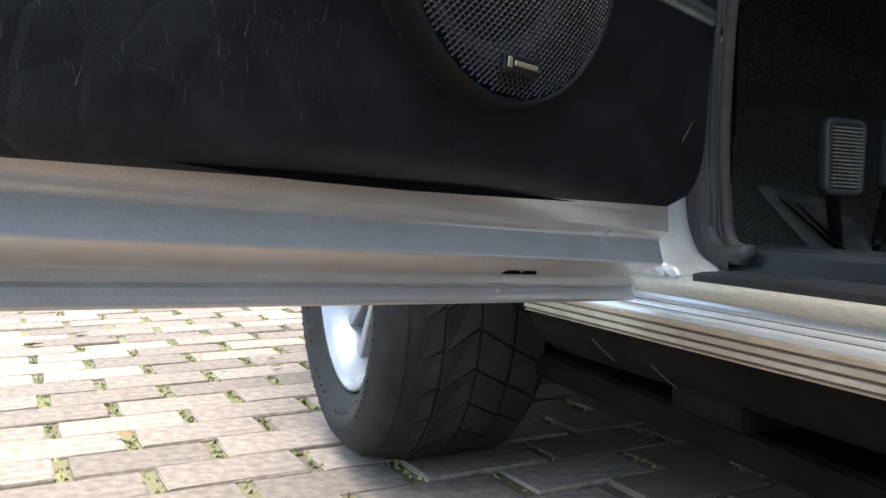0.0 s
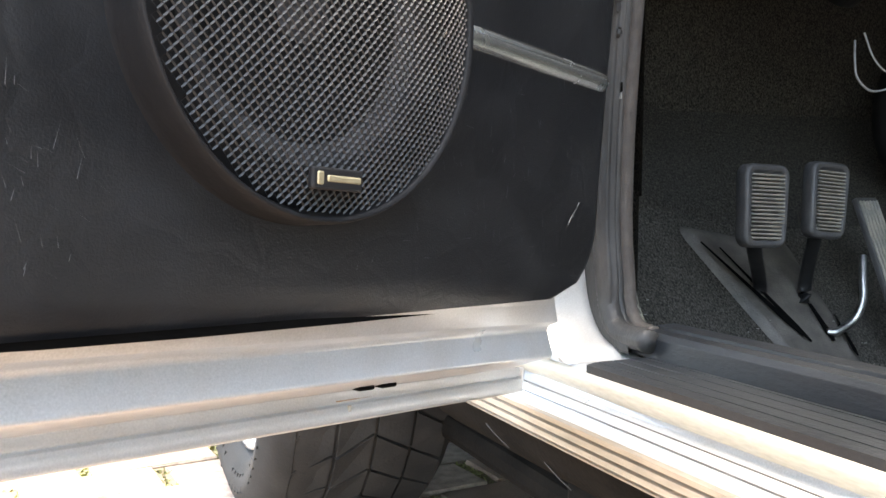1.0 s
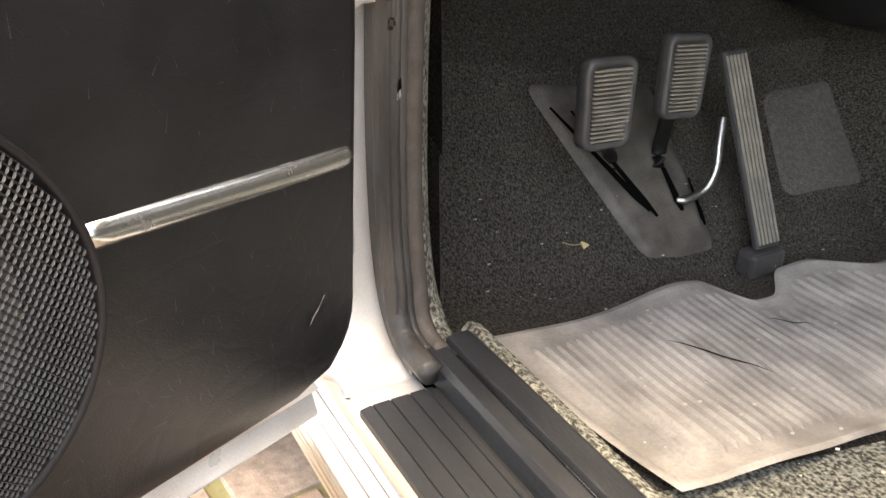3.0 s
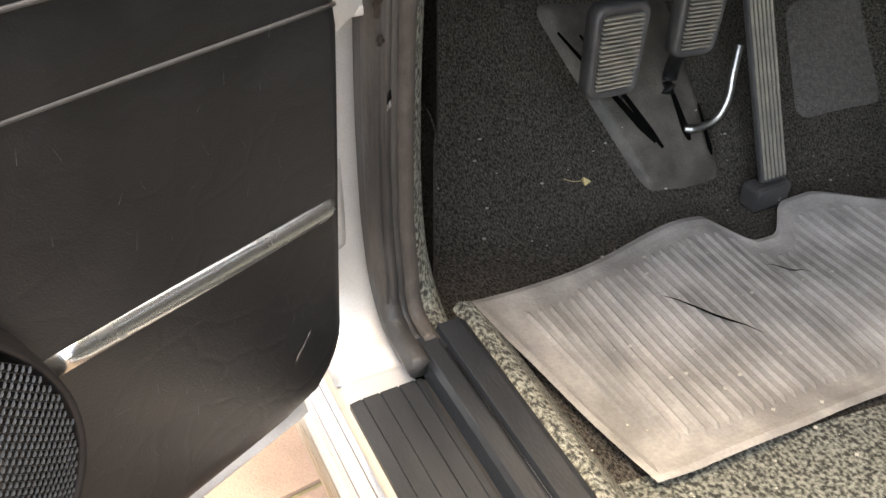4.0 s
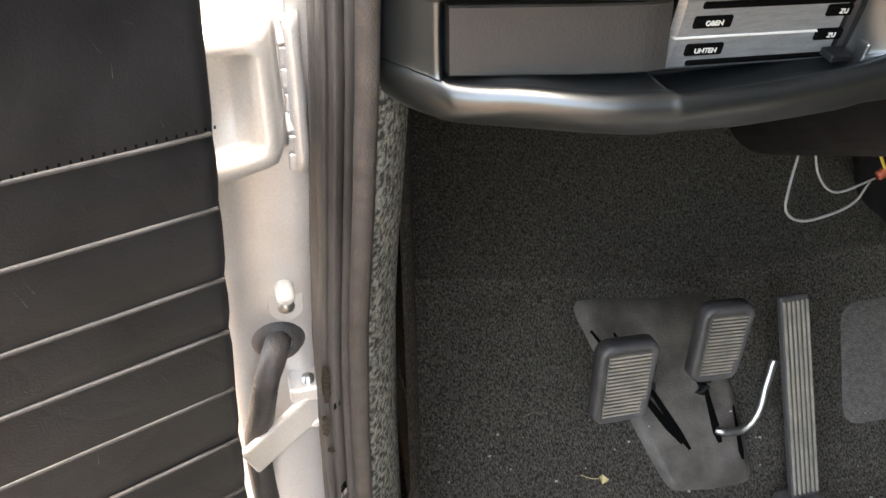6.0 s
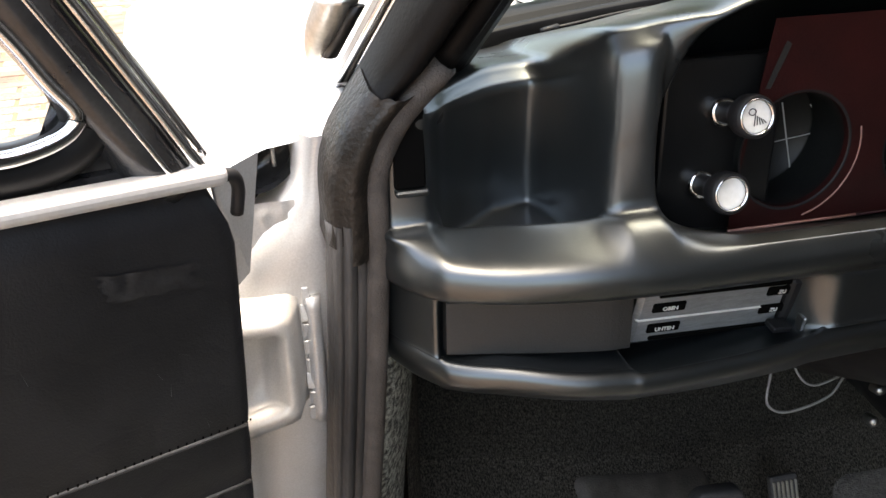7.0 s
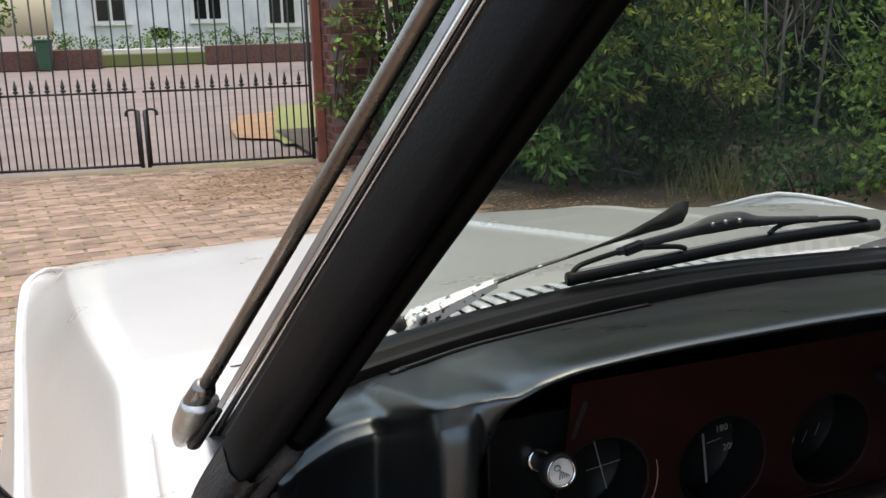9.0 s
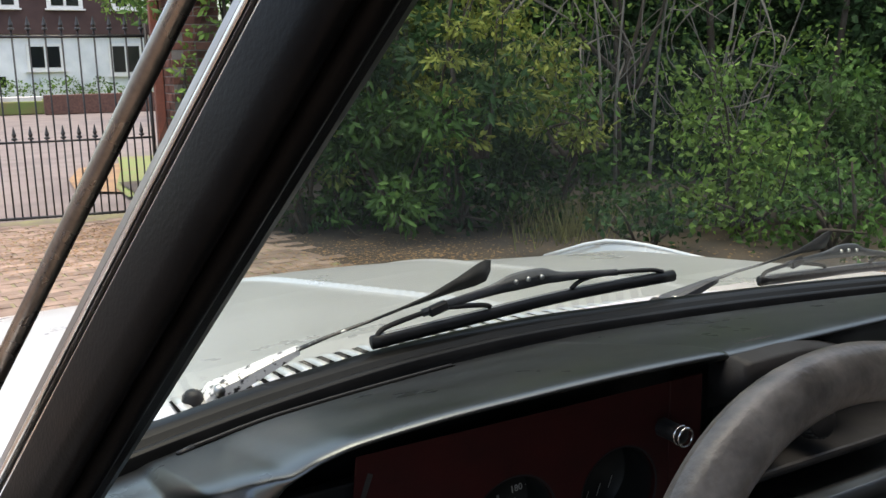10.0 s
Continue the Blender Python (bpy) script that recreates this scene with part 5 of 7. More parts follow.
steering = part("steering_wheel", lathe("steering_wheel", ring, ST, 96), WHEEL_GRIP, car, "worn grey-black steering wheel")
for a in (40, 140, 220, 320):
    d = Vector((math.cos(radians(a)), math.sin(radians(a)), 0))
    part("spoke", tube("spoke", [ST @ (d * 0.04 + Vector((0, 0, -0.02))), ST @ (d * 0.1 + Vector((0, 0, -0.012))), ST @ (d * 0.168)], [0.02, 0.012, 0.011], 12, 0.5), ALLOY, steering, "bare metal spoke")
part("hub", lathe("hub", [(0, 0.012), (0.04, 0.01), (0.055, 0.0), (0.06, -0.015), (0.05, -0.05)], ST @ Matrix.Translation((0, 0, -0.015)), 40), VINYL, steering)
part("stalk", tube("stalk", smooth_path([(0.99, 0.47, 0.975), (1.03, 0.46, 0.985), (1.08, 0.45, 0.99)], 5), 0.006, 10), PLASTIC, car)
lock = part("ignition_lock", lathe("ignition_lock", [(0, 0.002), (0.0055, 0.002), (0.007, 0.0), (0.0075, -0.02)], Matrix.Translation((1.052, 0.64, 1.006)) @ FACE, 24), PLASTIC, dash)
for d in (0.0, 0.005):
    part("lock_ring", lathe("lock_ring", [(0.0062, d), (0.0072, 0.0012 + d), (0.0082, d), (0.0078, -0.001 + d)], Matrix.Translation((1.052, 0.64, 1.006)) @ FACE, 24), CHROME, lock)
# centre of the dashboard: a curved grey visor over two ribbed controls and a ledge
visor = part("centre_visor", grid_mesh("centre_visor", [[(x, 0.70, z - 0.05), (x, 0.664, z - 0.028), (x, 0.659, z - 0.02), (x, 0.66, z - 0.002), (x, 0.664, z), (x, 0.70, z + 0.002)] for x, z in [(1.14 + 0.0125 * k, 1.041 - 0.018 * ((k - 5) / 7) ** 2 * (1 if k > 5 else 0.15)) for k in range(13)]], caps=True), POD, dash, "curved matt black visor")
part("centre_ledge", block((1.115, 0.635, 0.948), (1.42, 0.72, 0.956), 0.003), PLASTIC, dash)
part("centre_panel", block((1.11, 0.60, 0.86), (1.42, 0.64, 0.925), 0.006), VINYL, dash)
for x, z, r in ((1.15, 0.982, 0.014), (1.212, 0.986, 0.017)):
    m = Matrix.Translation((x, 0.64, z)) @ Matrix.Rotation(radians(72), 4, "X")
    knob = part("rotary_knob", lathe("rotary_knob", [(0, 0.002), (r * 0.8, 0.002), (r * 0.95, 0.0), (r, -0.004), (r, -0.016), (r * 0.8, -0.02), (r * 0.75, -0.05)], m, 32), PLASTIC, dash, "black ribbed rotary control")
    for k in range(24):
        q = 2 * math.pi * k / 24
        part("knob_rib", tube("knob_rib", [m @ Vector((r * math.cos(q), r * math.sin(q), -0.002)), m @ Vector((r * math.cos(q), r * math.sin(q), -0.015))], 0.0008, 5), DARK_PANEL, knob)
    if r > 0.015:
        part("knob_mark", tube("knob_mark", [m @ Vector((0.006, 0.003, 0.003)), m @ Vector((0.009, 0.014, 0.002))], 0.0016, 6), MARK_ORANGE, knob, "orange mark")

# ---- bonnet, wings, scuttle ----
def bonnet_z(x, y):
    u = abs(x - XC)
    z = 1.009 - 0.104 * max(0.0, y - 0.92) - 0.012 * (u / 0.7) ** 2 - 0.03 * step(x, 1.08, 1.85)
    left, right = 1.155 - 0.21 * (y - 1.21), 1.47 - 0.13 * (y - 1.13)
    z += 0.005 * step(x, left - 0.0015, left + 0.0015) * (1 - step(x, right - 0.004, right + 0.004)) * step(y, 1.0, 1.15)
    z += (0.0012 * bumpf(x, left + 0.002, 0.0025) + 0.004 * bumpf(x, right - 0.006, 0.008)) * step(y, 1.0, 1.15)
    return z - 0.38 * max(0.0, y - 1.58) ** 2 - 0.5 * max(0.0, y - 1.85) ** 1.3


def wing_line(y):
    """The sharp crown edge of the left wing."""
    return min(0.524, 0.45 + 0.0403 * (1.75 - y) + 0.0563 * (1.75 - y) ** 2) + 0.09 * step(y, 1.85, 2.2)


def wing_lip(y):
    """The bright waist moulding on the wing's side."""
    return 0.443 - 0.062 * step(y, 0.6, 1.9) + 0.10 * step(y, 1.8, 2.2)


by = [0.895 + 0.02 * i for i in range(66)]
bx = [XC - 0.62 + 0.0025 * i for i in range(497)]
part("bonnet", grid_mesh("bonnet", [[(x, max(y, min(dash_back(x) + 0.034, 0.93)), bonnet_z(x, max(y, min(dash_back(x) + 0.034, 0.93)))) for x in bx] for y in by]), PAINT, car, "silver painted bonnet with two raised creases")


def wing(side):
    rows = []
    for y in [0.716 + 0.03 * i for i in range(50)]:
        c, lip = wing_line(y), wing_lip(y)
        zt = bonnet_z(XC + 0.62 * side, max(y, 0.9)) - 0.003 - 0.04 * (side > 0) - 0.016 * (1 - step(y, 0.70, 0.93))
        nose = 0.08 * step(y, 1.9, 2.2)
        zl = 0.852 - nose
        arch = 0.05 * bumpf(y, 1.45, 0.42)
        pts = [(0.622, zt + 0.0027), (0.6, zt + 0.0024), (c + 0.03, zt - 0.0005), (c + 0.005, zt - 0.004), (c + 0.0015, zt - 0.005), (c - 0.0015, zt - 0.0075), (c - 0.006, zt - 0.014)]
        for q in (0.3, 0.6, 0.85):
            pts.append((c - 0.006 - (c - 0.006 - lip) * q, zt - 0.014 - (zt - 0.014 - zl) * q ** 1.1))
        pts += [(lip, zl), (lip + 0.004, zl - 0.012), (lip - arch * 0.5, 0.76 - nose), (lip - arch, 0.68), (lip - arch - 0.005, 0.66), (lip - arch + 0.01, 0.64), (lip + 0.02, 0.62), (lip + 0.03, 0.3)]
        rows.append([(x if side < 0 else 2 * XC - x, y + 0.5 * min(max(0.0, 0.975 - z), 0.12) * (1 - step(y, 0.72, 1.1)), z) for x, z in pts])
    return grid_mesh("front_wing", rows)


for side in (-1, 1):
    fw = part("front_wing", wing(side), PAINT, car, "silver painted front wing")
    path = [(wing_lip(y) - 0.001, y, 0.851 - 0.08 * step(y, 1.9, 2.2)) for y in [0.74 + 0.06 * i for i in range(24)]]
    part("waist_moulding", tube("waist_moulding", [(x if side < 0 else 2 * XC - x, y, z) for x, y, z in path], 0.0062, 10, 0.8), LEDGE, fw, "bright waist moulding")
part("nose", grid_mesh("nose", [[(x, 2.19, bonnet_z(x, 2.19)), (x, 2.21, 0.62), (x, 2.18, 0.3)] for x in bx]), PAINT, car)

# scuttle grille between bonnet and glass
scuttle = part("scuttle", grid_mesh("scuttle", [[(x, dash_back(x) + 0.036 + 0.02 * j, bonnet_z(x, 0.95) - 0.02 + 0.0055 * j) for j in range(4)] for x in [0.62 + 0.02 * i for i in range(62)]]), PAINT, car)


def grille_front(x):
    """Front edge of the band of slots."""
    return glide((0.7, 0.74, 0.757, 0.793, 0.827, 0.843, 0.924, 0.967, 1.2, 1.45, 1.75), (0.9, 0.93, 0.94, 0.961, 0.969, 0.973, 0.991, 0.996, 1.01, 1.008, 0.975), x)


x = 0.748
while x < 1.66:
    rows, y = [], grille_front(x) - 0.029
    for q in (-1.0, -0.9, -0.4, 0.4, 0.9, 1.0):  # a low, rounded slat
        lift, cy = 1 - abs(q) ** 6, y + 0.031 * q
        base = bonnet_z(x, cy) + 0.0024
        rows.append([(x + dx, cy, base + dz * lift) for dx, dz in ((-0.0052, -0.001), (-0.0046, 0.0018), (-0.002, 0.0032), (0.002, 0.0032), (0.0046, 0.0018), (0.0052, -0.001))])
    part("louvre", grid_mesh("louvre", rows), PAINT, scuttle)
    x += 0.0172 + 0.005 * step(x, 0.82, 0.95)
part("louvre_gap", grid_mesh("louvre_gap", [[(x, grille_front(x) + d, bonnet_z(x, grille_front(x) + d) + 0.0021) for d in (-0.057, -0.04, -0.02, -0.002)] for x in [0.74 + 0.02 * i for i in range(47)]]), BLACK_GAP, scuttle)

# windscreen and its rubber
def screen_y(x, z):
    return 0.842 + 0.11 * (1 - ((x - XC) / 0.66) ** 2) - (z - 1.025) * 0.76


screen_x = [0.64 + 0.02 * i for i in range(60)]
screen = part("windscreen", grid_mesh("windscreen", [[(XC + (x - XC) * (1 - 0.42 * max(0, z - 1.0)), screen_y(x, z), z) for x in screen_x] for z in (1.01, 1.1, 1.2, 1.3, 1.4, 1.46)]), SCREEN_GLASS, car, "slightly green windscreen")
screen.visible_shadow = False
part("screen_rubber", grid_mesh("screen_rubber", [[(x, dash_back(x) + 0.022 + 0.72 * dy, rubber_z(x) + dz) for dy, dz in crisp([(-0.041, -0.012), (-0.04, 0.001), (-0.037, 0.0075), (-0.031, 0.0095), (-0.025, 0.008), (-0.023, 0.0045), (-0.019, 0.005), (-0.012, 0.0105), (-0.002, 0.013), (0.01, 0.0135), (0.018, 0.0125), (0.026, 0.008), (0.03, 0.002), (0.03, -0.014)])] for x in screen_x]), SEAL_GLOSS, screen, "black windscreen rubber")


def wiper(label, move, paint, droop=0.0):
    """A flat arm, a sprung blade and a wind fin."""
    o = Vector(move)

    def at(*pts):
        pivot = Vector((0.756, 0.908, 1.006))
        turn = Matrix.Rotation(radians(droop), 3, "Y")
        return [turn @ (Vector(p) - pivot) + pivot + o for p in pts]
    wp = part("wiper", lathe("wiper_pivot", [(0, 0.012), (0.005, 0.0115), (0.0085, 0.008), (0.010, 0.0), (0.011, -0.012)], Matrix.Translation(at((0.756, 0.908, 1.006))[0]), 20), PLASTIC, car, label)
    # flat tapered arm: a channel with a top and two sides
    rows = []
    for x, y, z, w, h in ((0.764, 0.909, 1.006, 0.010, 0.005), (0.772, 0.909, 1.0135, 0.012, 0.0062), (0.79, 0.909, 1.0175, 0.0115, 0.0068), (0.81, 0.909, 1.0235, 0.009, 0.006), (0.83, 0.909, 1.03, 0.0064, 0.005), (0.852, 0.909, 1.0365, 0.0038, 0.0036)):
        rows.append(at((x, y + w, z - h), (x, y + w, z + h * 0.6), (x, y + w * 0.6, z + h), (x, y - w * 0.6, z + h), (x, y - w, z + h * 0.6), (x, y - w, z - h)))
    part("wiper_arm", grid_mesh("wiper_arm", rows, smooth=False), paint, wp, "silver arm with flaked paint" if paint is FLAKED else "")
    part("arm_pin", tube("arm_pin", at((0.776, 0.895, 1.0165), (0.776, 0.902, 1.0165)), 0.0048, 12), STEEL, wp)
    part("arm_rod", tube("arm_rod", at((0.848, 0.908, 1.0365), (0.885, 0.908, 1.0455), (0.923, 0.908, 1.0525), (0.955, 0.91, 1.0585)), [0.0036, 0.003, 0.0026, 0.0026], 8, 0.6), FLAKED_DARK if paint is FLAKED else paint, wp)
    top = [(0.922, 1.0535), (0.955, 1.0615), (0.985, 1.0695), (1.015, 1.0815), (1.038, 1.0925), (1.047, 1.0955), (1.053, 1.0945)]
    low = [(0.922, 1.0505), (0.955, 1.0565), (0.985, 1.0615), (1.015, 1.0665), (1.038, 1.069), (1.051, 1.0725), (1.0565, 1.082)]
    fin = [at((x, 0.905, z), (x2, 0.9115, z2), (x2, 0.913, z2), (x, 0.907, z)) for (x, z), (x2, z2) in zip(top, low)]
    part("wind_fin", grid_mesh("wind_fin", fin, closed=True, caps=True), PLASTIC, wp, "black wind fin")
    # main bridge: deep in the middle, with three rivets
    mid = smooth_path([(0.978, 0.91, 1.0515), (1.012, 0.912, 1.0565), (1.06, 0.916, 1.0615), (1.085, 0.918, 1.0655), (1.125, 0.921, 1.0665), (1.15, 0.923, 1.0625), (1.19, 0.926, 1.0595), (1.232, 0.93, 1.0555)], 4)
    rows = []
    for k, p in enumerate(mid):
        q = k / (len(mid) - 1)
        h = 0.0035 + 0.0058 * math.exp(-((q - 0.5) / 0.2) ** 2)
        rows.append(at((p.x, p.y - 0.003, p.z - h), (p.x, p.y - 0.003, p.z + h * 0.8), (p.x, p.y, p.z + h), (p.x, p.y + 0.003, p.z + h * 0.8), (p.x, p.y + 0.003, p.z - h)))
    part("blade_bridge", grid_mesh("blade_bridge", rows, closed=True, caps=True), FADED, wp, "faded black sprung blade bridge")
    for x, z in ((1.089, 1.066), (1.104, 1.067), (1.121, 1.067)):
        part("rivet", tube("rivet", at((x, 0.9135, z), (x, 0.9165, z)), 0.0026, 10), STEEL, wp)
    part("blade_yoke", block((-0.011, -0.004, -0.0052), (0.011, 0.004, 0.0052), 0.002, 1, Matrix.Translation(at((0.995, 0.9095, 1.0535))[0]) @ Matrix.Rotation(radians(-14), 4, "Y")), PLASTIC, wp)
    part("blade_claw", tube("blade_claw", smooth_path(at((0.926, 0.904, 1.0365), (0.931, 0.905, 1.042), (0.945, 0.907, 1.046), (0.989, 0.91, 1.0525), (1.02, 0.911, 1.0515), (1.048, 0.912, 1.0485), (1.056, 0.912, 1.0455)), 4), 0.0026, 8), PLASTIC, wp)
    part("blade_claw", tube("blade_claw", smooth_path(at((1.166, 0.924, 1.047), (1.178, 0.926, 1.0525), (1.2, 0.928, 1.0555), (1.24, 0.93, 1.0545), (1.285, 0.933, 1.0505), (1.304, 0.934, 1.046)), 4), 0.0026, 8), PLASTIC, wp)
    part("blade_rubber", tube("blade_rubber", smooth_path(at((0.921, 0.903, 1.033), (1.012, 0.912, 1.0355), (1.158, 0.925, 1.040), (1.322, 0.935, 1.039)), 6), 0.0048, 8, 1.4), RUBBER_SMOOTH, wp)
    part("blade_spine", tube("blade_spine", smooth_path(at((0.93, 0.904, 1.0385), (1.012, 0.912, 1.0405), (1.158, 0.925, 1.045), (1.315, 0.935, 1.0435)), 6), 0.0014, 6), STEEL, wp)


wiper("wiper with a flaked silver arm and black blade", (0.0, 0.0, 0.0), FLAKED)
wiper("black wiper resting on the windscreen", (0.557, 0.045, -0.008), FADED, 5.5)

# what closes the cabin: unseen roof and windowless walls, added to keep light out
part("roof", grid_mesh("roof", [[(x, y, 1.45 - 0.05 * ((x - XC) / 0.5) ** 2) for x in (0.66, 0.74, 1.0, 1.23, 1.46, 1.72, 1.8)] for y in (0.53, 0.44, 0.1, -0.5, -1.1)]), HEADLINER, car)
part("far_side", block((1.97, -1.2, 0.15), (2.0, 0.9, 1.44), 0.005), HEADLINER, car)
part("rear_bulkhead", block((0.62, -0.75, 0.15), (1.98, -0.7, 1.36), 0.005), HEADLINER, car)

# ---- open door: u along the door from its hinges, w out of its inner face, z up ----
ALONG, INNER, HINGE = Vector((-0.891, -0.454, 0)), Vector((0.454, -0.891, 0)), Vector((0.50, 0.66, 0))


def door_at(u, w, z):
    return HINGE + ALONG * u + INNER * (w + 0.011 + 0.075 * (z - 0.5)) + Vector((0, 0, z + 0.083 * (u - 0.02)))


def door_box(lo, hi, bevel=0.003, seg=2):
    """A rounded box in door places (u, w, z)."""
    bm = block(lo, hi, bevel, seg)
    for v in bm.verts:
        v.co = door_at(*v.co)
    bmesh.ops.reverse_faces(bm, faces=bm.faces[:])
    return bm


def door_tube(name, pts, r, sides=8, n=6, squash=1.0):
    pts = smooth_path([Vector(p) for p in pts], n) if len(pts) > 2 else [Vector(p) for p in pts]
    return tube(name, [door_at(*p) for p in pts], r, sides, squash)


U_END = 1.12
door = part("driver_door", door_box((0.026, -0.11, 0.40), (U_END, -0.022, 0.965), 0.006), PAINT_OLD, car, "open silver door with black vinyl lining")
# lining with a rounded lower corner and slightly padded face
rows = []
for j in range(61):
    row = []
    zs = 0.386 + (1.003 - 0.386) * j / 60
    start = 0.024 + (0.05 - math.sqrt(max(0.0, 0.05**2 - (0.436 - zs) ** 2)) if zs < 0.436 else 0) - 0.008 * step(zs, 0.62, 0.95)
    start += 0.010 * step(zs, 0.973, 1.003)
    for i in range(81):
        f = i / 80
        u = start + (U_END - start) * f * f if i else start
        z = zs - 0.03 * (u - 0.05) * (1 - j / 60) ** 2
        e = min((u - start) / 0.006, 1, max(0, (zs - 0.386)) / 0.006)
        pad = 0.0035 * math.sqrt(max(0, e)) if e < 1 else 0.0035
        seam = sum(bumpf(z, s, 0.0035) for s in (0.655, 0.694, 0.73, 0.767, 0.798, 0.836, 0.872))
        row.append(door_at(u, pad - 0.0022 * min(seam, 1) - 0.006 * (i == 0) - 0.007 * step(z, 0.993, 1.004) + 0.0006 * noise.noise((u * 9, z * 9, 0)), z))
    rows.append(row)
lining = part("door_lining", grid_mesh("door_lining", rows), VINYL_DOOR, door, "scuffed black vinyl lining with welded seams")
for s in (0.655, 0.694, 0.73, 0.767, 0.798, 0.836, 0.872):
    part("seam", door_tube("seam", [(0.0265 - 0.008 * step(s, 0.62, 0.95), 0.0026, s), (0.3, 0.0026, s + 0.004), (1.1, 0.0026, s + 0.008)], 0.0012, 6, 10), SEAM, lining)
verts, faces = [], []
for k in range(60):
    u = 0.018 + 0.0042 * k
    n = len(verts)
    verts += [door_at(u + a, 0.0042, 0.8745 + b + 0.00002 * k) for a, b in ((0, 0), (0.0009, 0.0001), (0.0008, 0.0017), (-0.0002, 0.0016))]
    faces.append((n, n + 1, n + 2, n + 3))
part("stitching", mesh_of("stitching", verts, faces), BLACK_GAP, lining)
strip = part("trim_strip", door_tube("trim_strip", [(0.036, -0.0015, 0.537), (0.04, 0.0, 0.537), (0.1, 0.0005, 0.538), (0.206, -0.0005, 0.5402)], 0.0078, 12, 6, 1.0), ALU, door, "chrome trim strip on the lining")
for (u, z), (u2, z2) in (((0.066, 0.436), (0.06, 0.444)), ((0.061, 0.441), (0.053, 0.453)), ((0.057, 0.447), (0.054, 0.451))):
    part("scuff", mesh_of("scuff", [door_at(a, 0.0042, b) for a, b in ((u + 0.001, z - 0.001), (u - 0.002, z + 0.005), (u2 - 0.001, z2 + 0.002), (u2 + 0.003, z2 - 0.003))], [(0, 1, 2, 3)]), SCUFF, lining, "pale scuff mark")
rnd = random.Random(5)
verts, faces = [], []
for k in range(1200):
    u, z = rnd.choice((rnd.uniform(0.03, 0.62), rnd.uniform(0.42, 0.75))), rnd.choice((rnd.uniform(0.40, 0.5), rnd.uniform(0.42, 0.66), rnd.uniform(0.42, 0.97)))
    if math.hypot(u - 0.31, z - 0.533) < 0.13:
        continue
    a, ln, n = rnd.gauss(1.1, 0.5), rnd.uniform(0.003, 0.012), len(verts)
    du, dz = math.cos(a) * ln, math.sin(a) * ln
    verts += [door_at(u, 0.0042, z), door_at(u + 0.00022, 0.0042, z + 0.0002), door_at(u + du, 0.0042, z + dz)]
    faces.append((n, n + 1, n + 2))
part("scratches", mesh_of("scratches", verts, faces), SCRATCH, lining)["kind"] = "stuff"
g = random.Random(33)
smudge = []
for k in range(40):  # faint glue remains of a removed sticker, ragged all round
    f, edge = k / 40, g.uniform(0.8, 1.05)
    u, z = (0.0215 * max(-1, min(1, 1.5 * math.cos(6.283 * f))) * edge, 0.0065 * max(-1, min(1, 1.6 * math.sin(6.283 * f))) * edge)
    smudge.append(door_at(0.058 + u, 0.0041, 0.9645 + z + 0.1 * u))
part("glue_patch", mesh_of("glue_patch", smudge, [tuple(range(40))]), GLUE, lining, "faint glue remains of a sticker")

# rolled lower edge of the door
LOWER = crisp([(-0.004, 0.394), (-0.012, 0.380), (-0.0155, 0.3665), (-0.024, 0.3625), (-0.027, 0.3585), (-0.0265, 0.3575), (-0.0205, 0.3415), (-0.0205, 0.3398), (-0.0225, 0.3385), (-0.05, 0.328), (-0.0575, 0.3255), (-0.0575, 0.3248), (-0.0555, 0.3192), (-0.059, 0.3186), (-0.059, 0.3172), (-0.0555, 0.3166), (-0.0535, 0.3075), (-0.056, 0.3055), (-0.079, 0.3055), (-0.1, 0.325), (-0.115, 0.37)])
rows = []
for i in range(41):
    row = []
    for w, z in LOWER:
        start = 0.034 + 0.014 * ((z - 0.349) / 0.03) ** 2 if z > 0.3256 else 0.022
        f = i / 40
        u = start + (U_END - start) * f ** 1.6
        row.append(door_at(u, w + 0.0007 * noise.noise((u * 14, z * 60, 1.0)), z))
    rows.append(row)
lower = part("door_lower_edge", grid_mesh("door_lower_edge", rows), PAINT_OLD, door, "silver rolled lower edge of the door")
part("edge_end", door_box((0.0205, -0.075, 0.3062), (0.023, -0.0535, 0.3255), 0.001), PAINT_OLD, lower)
for u in (0.176, 0.196):
    part("drain_slot", door_box((u, -0.052, 0.3272), (u + 0.014, -0.044, 0.3302), 0.001, 1), BLACK_GAP, lower)
part("rust_stain", door_box((0.2055, -0.057, 0.309), (0.2085, -0.0545, 0.3165), 0.0003, 1), RUST, lower, "rust run")
part("rust_stain", door_box((0.183, -0.0572, 0.3194), (0.218, -0.0556, 0.3204), 0.0003, 1), RUST, lower)
part("lining_gap", mesh_of("lining_gap", [door_at(u, 0.0045 - 0.002 * (z < 0.376), z) for u, z in ((0.2, 0.380), (0.27, 0.3775), (0.36, 0.3748), (0.43, 0.3738), (0.47, 0.374), (0.51, 0.3758), (0.43, 0.378), (0.3, 0.381))], [tuple(range(8))]), BLACK_GAP, lower, "gap where the lining has come loose")

# speaker in its round pod
SPK = (0.307, 0.528)
SU, SZ = door_at(1, 0, 0) - door_at(0, 0, 0), Vector((0, 0, 1)) + INNER * 0.07


def speaker_ring(r, w, n=72):
    return [door_at(SPK[0] + r * math.cos(a), w, SPK[1] + r * math.sin(a)) for a in (2 * math.pi * k / n for k in range(n))]


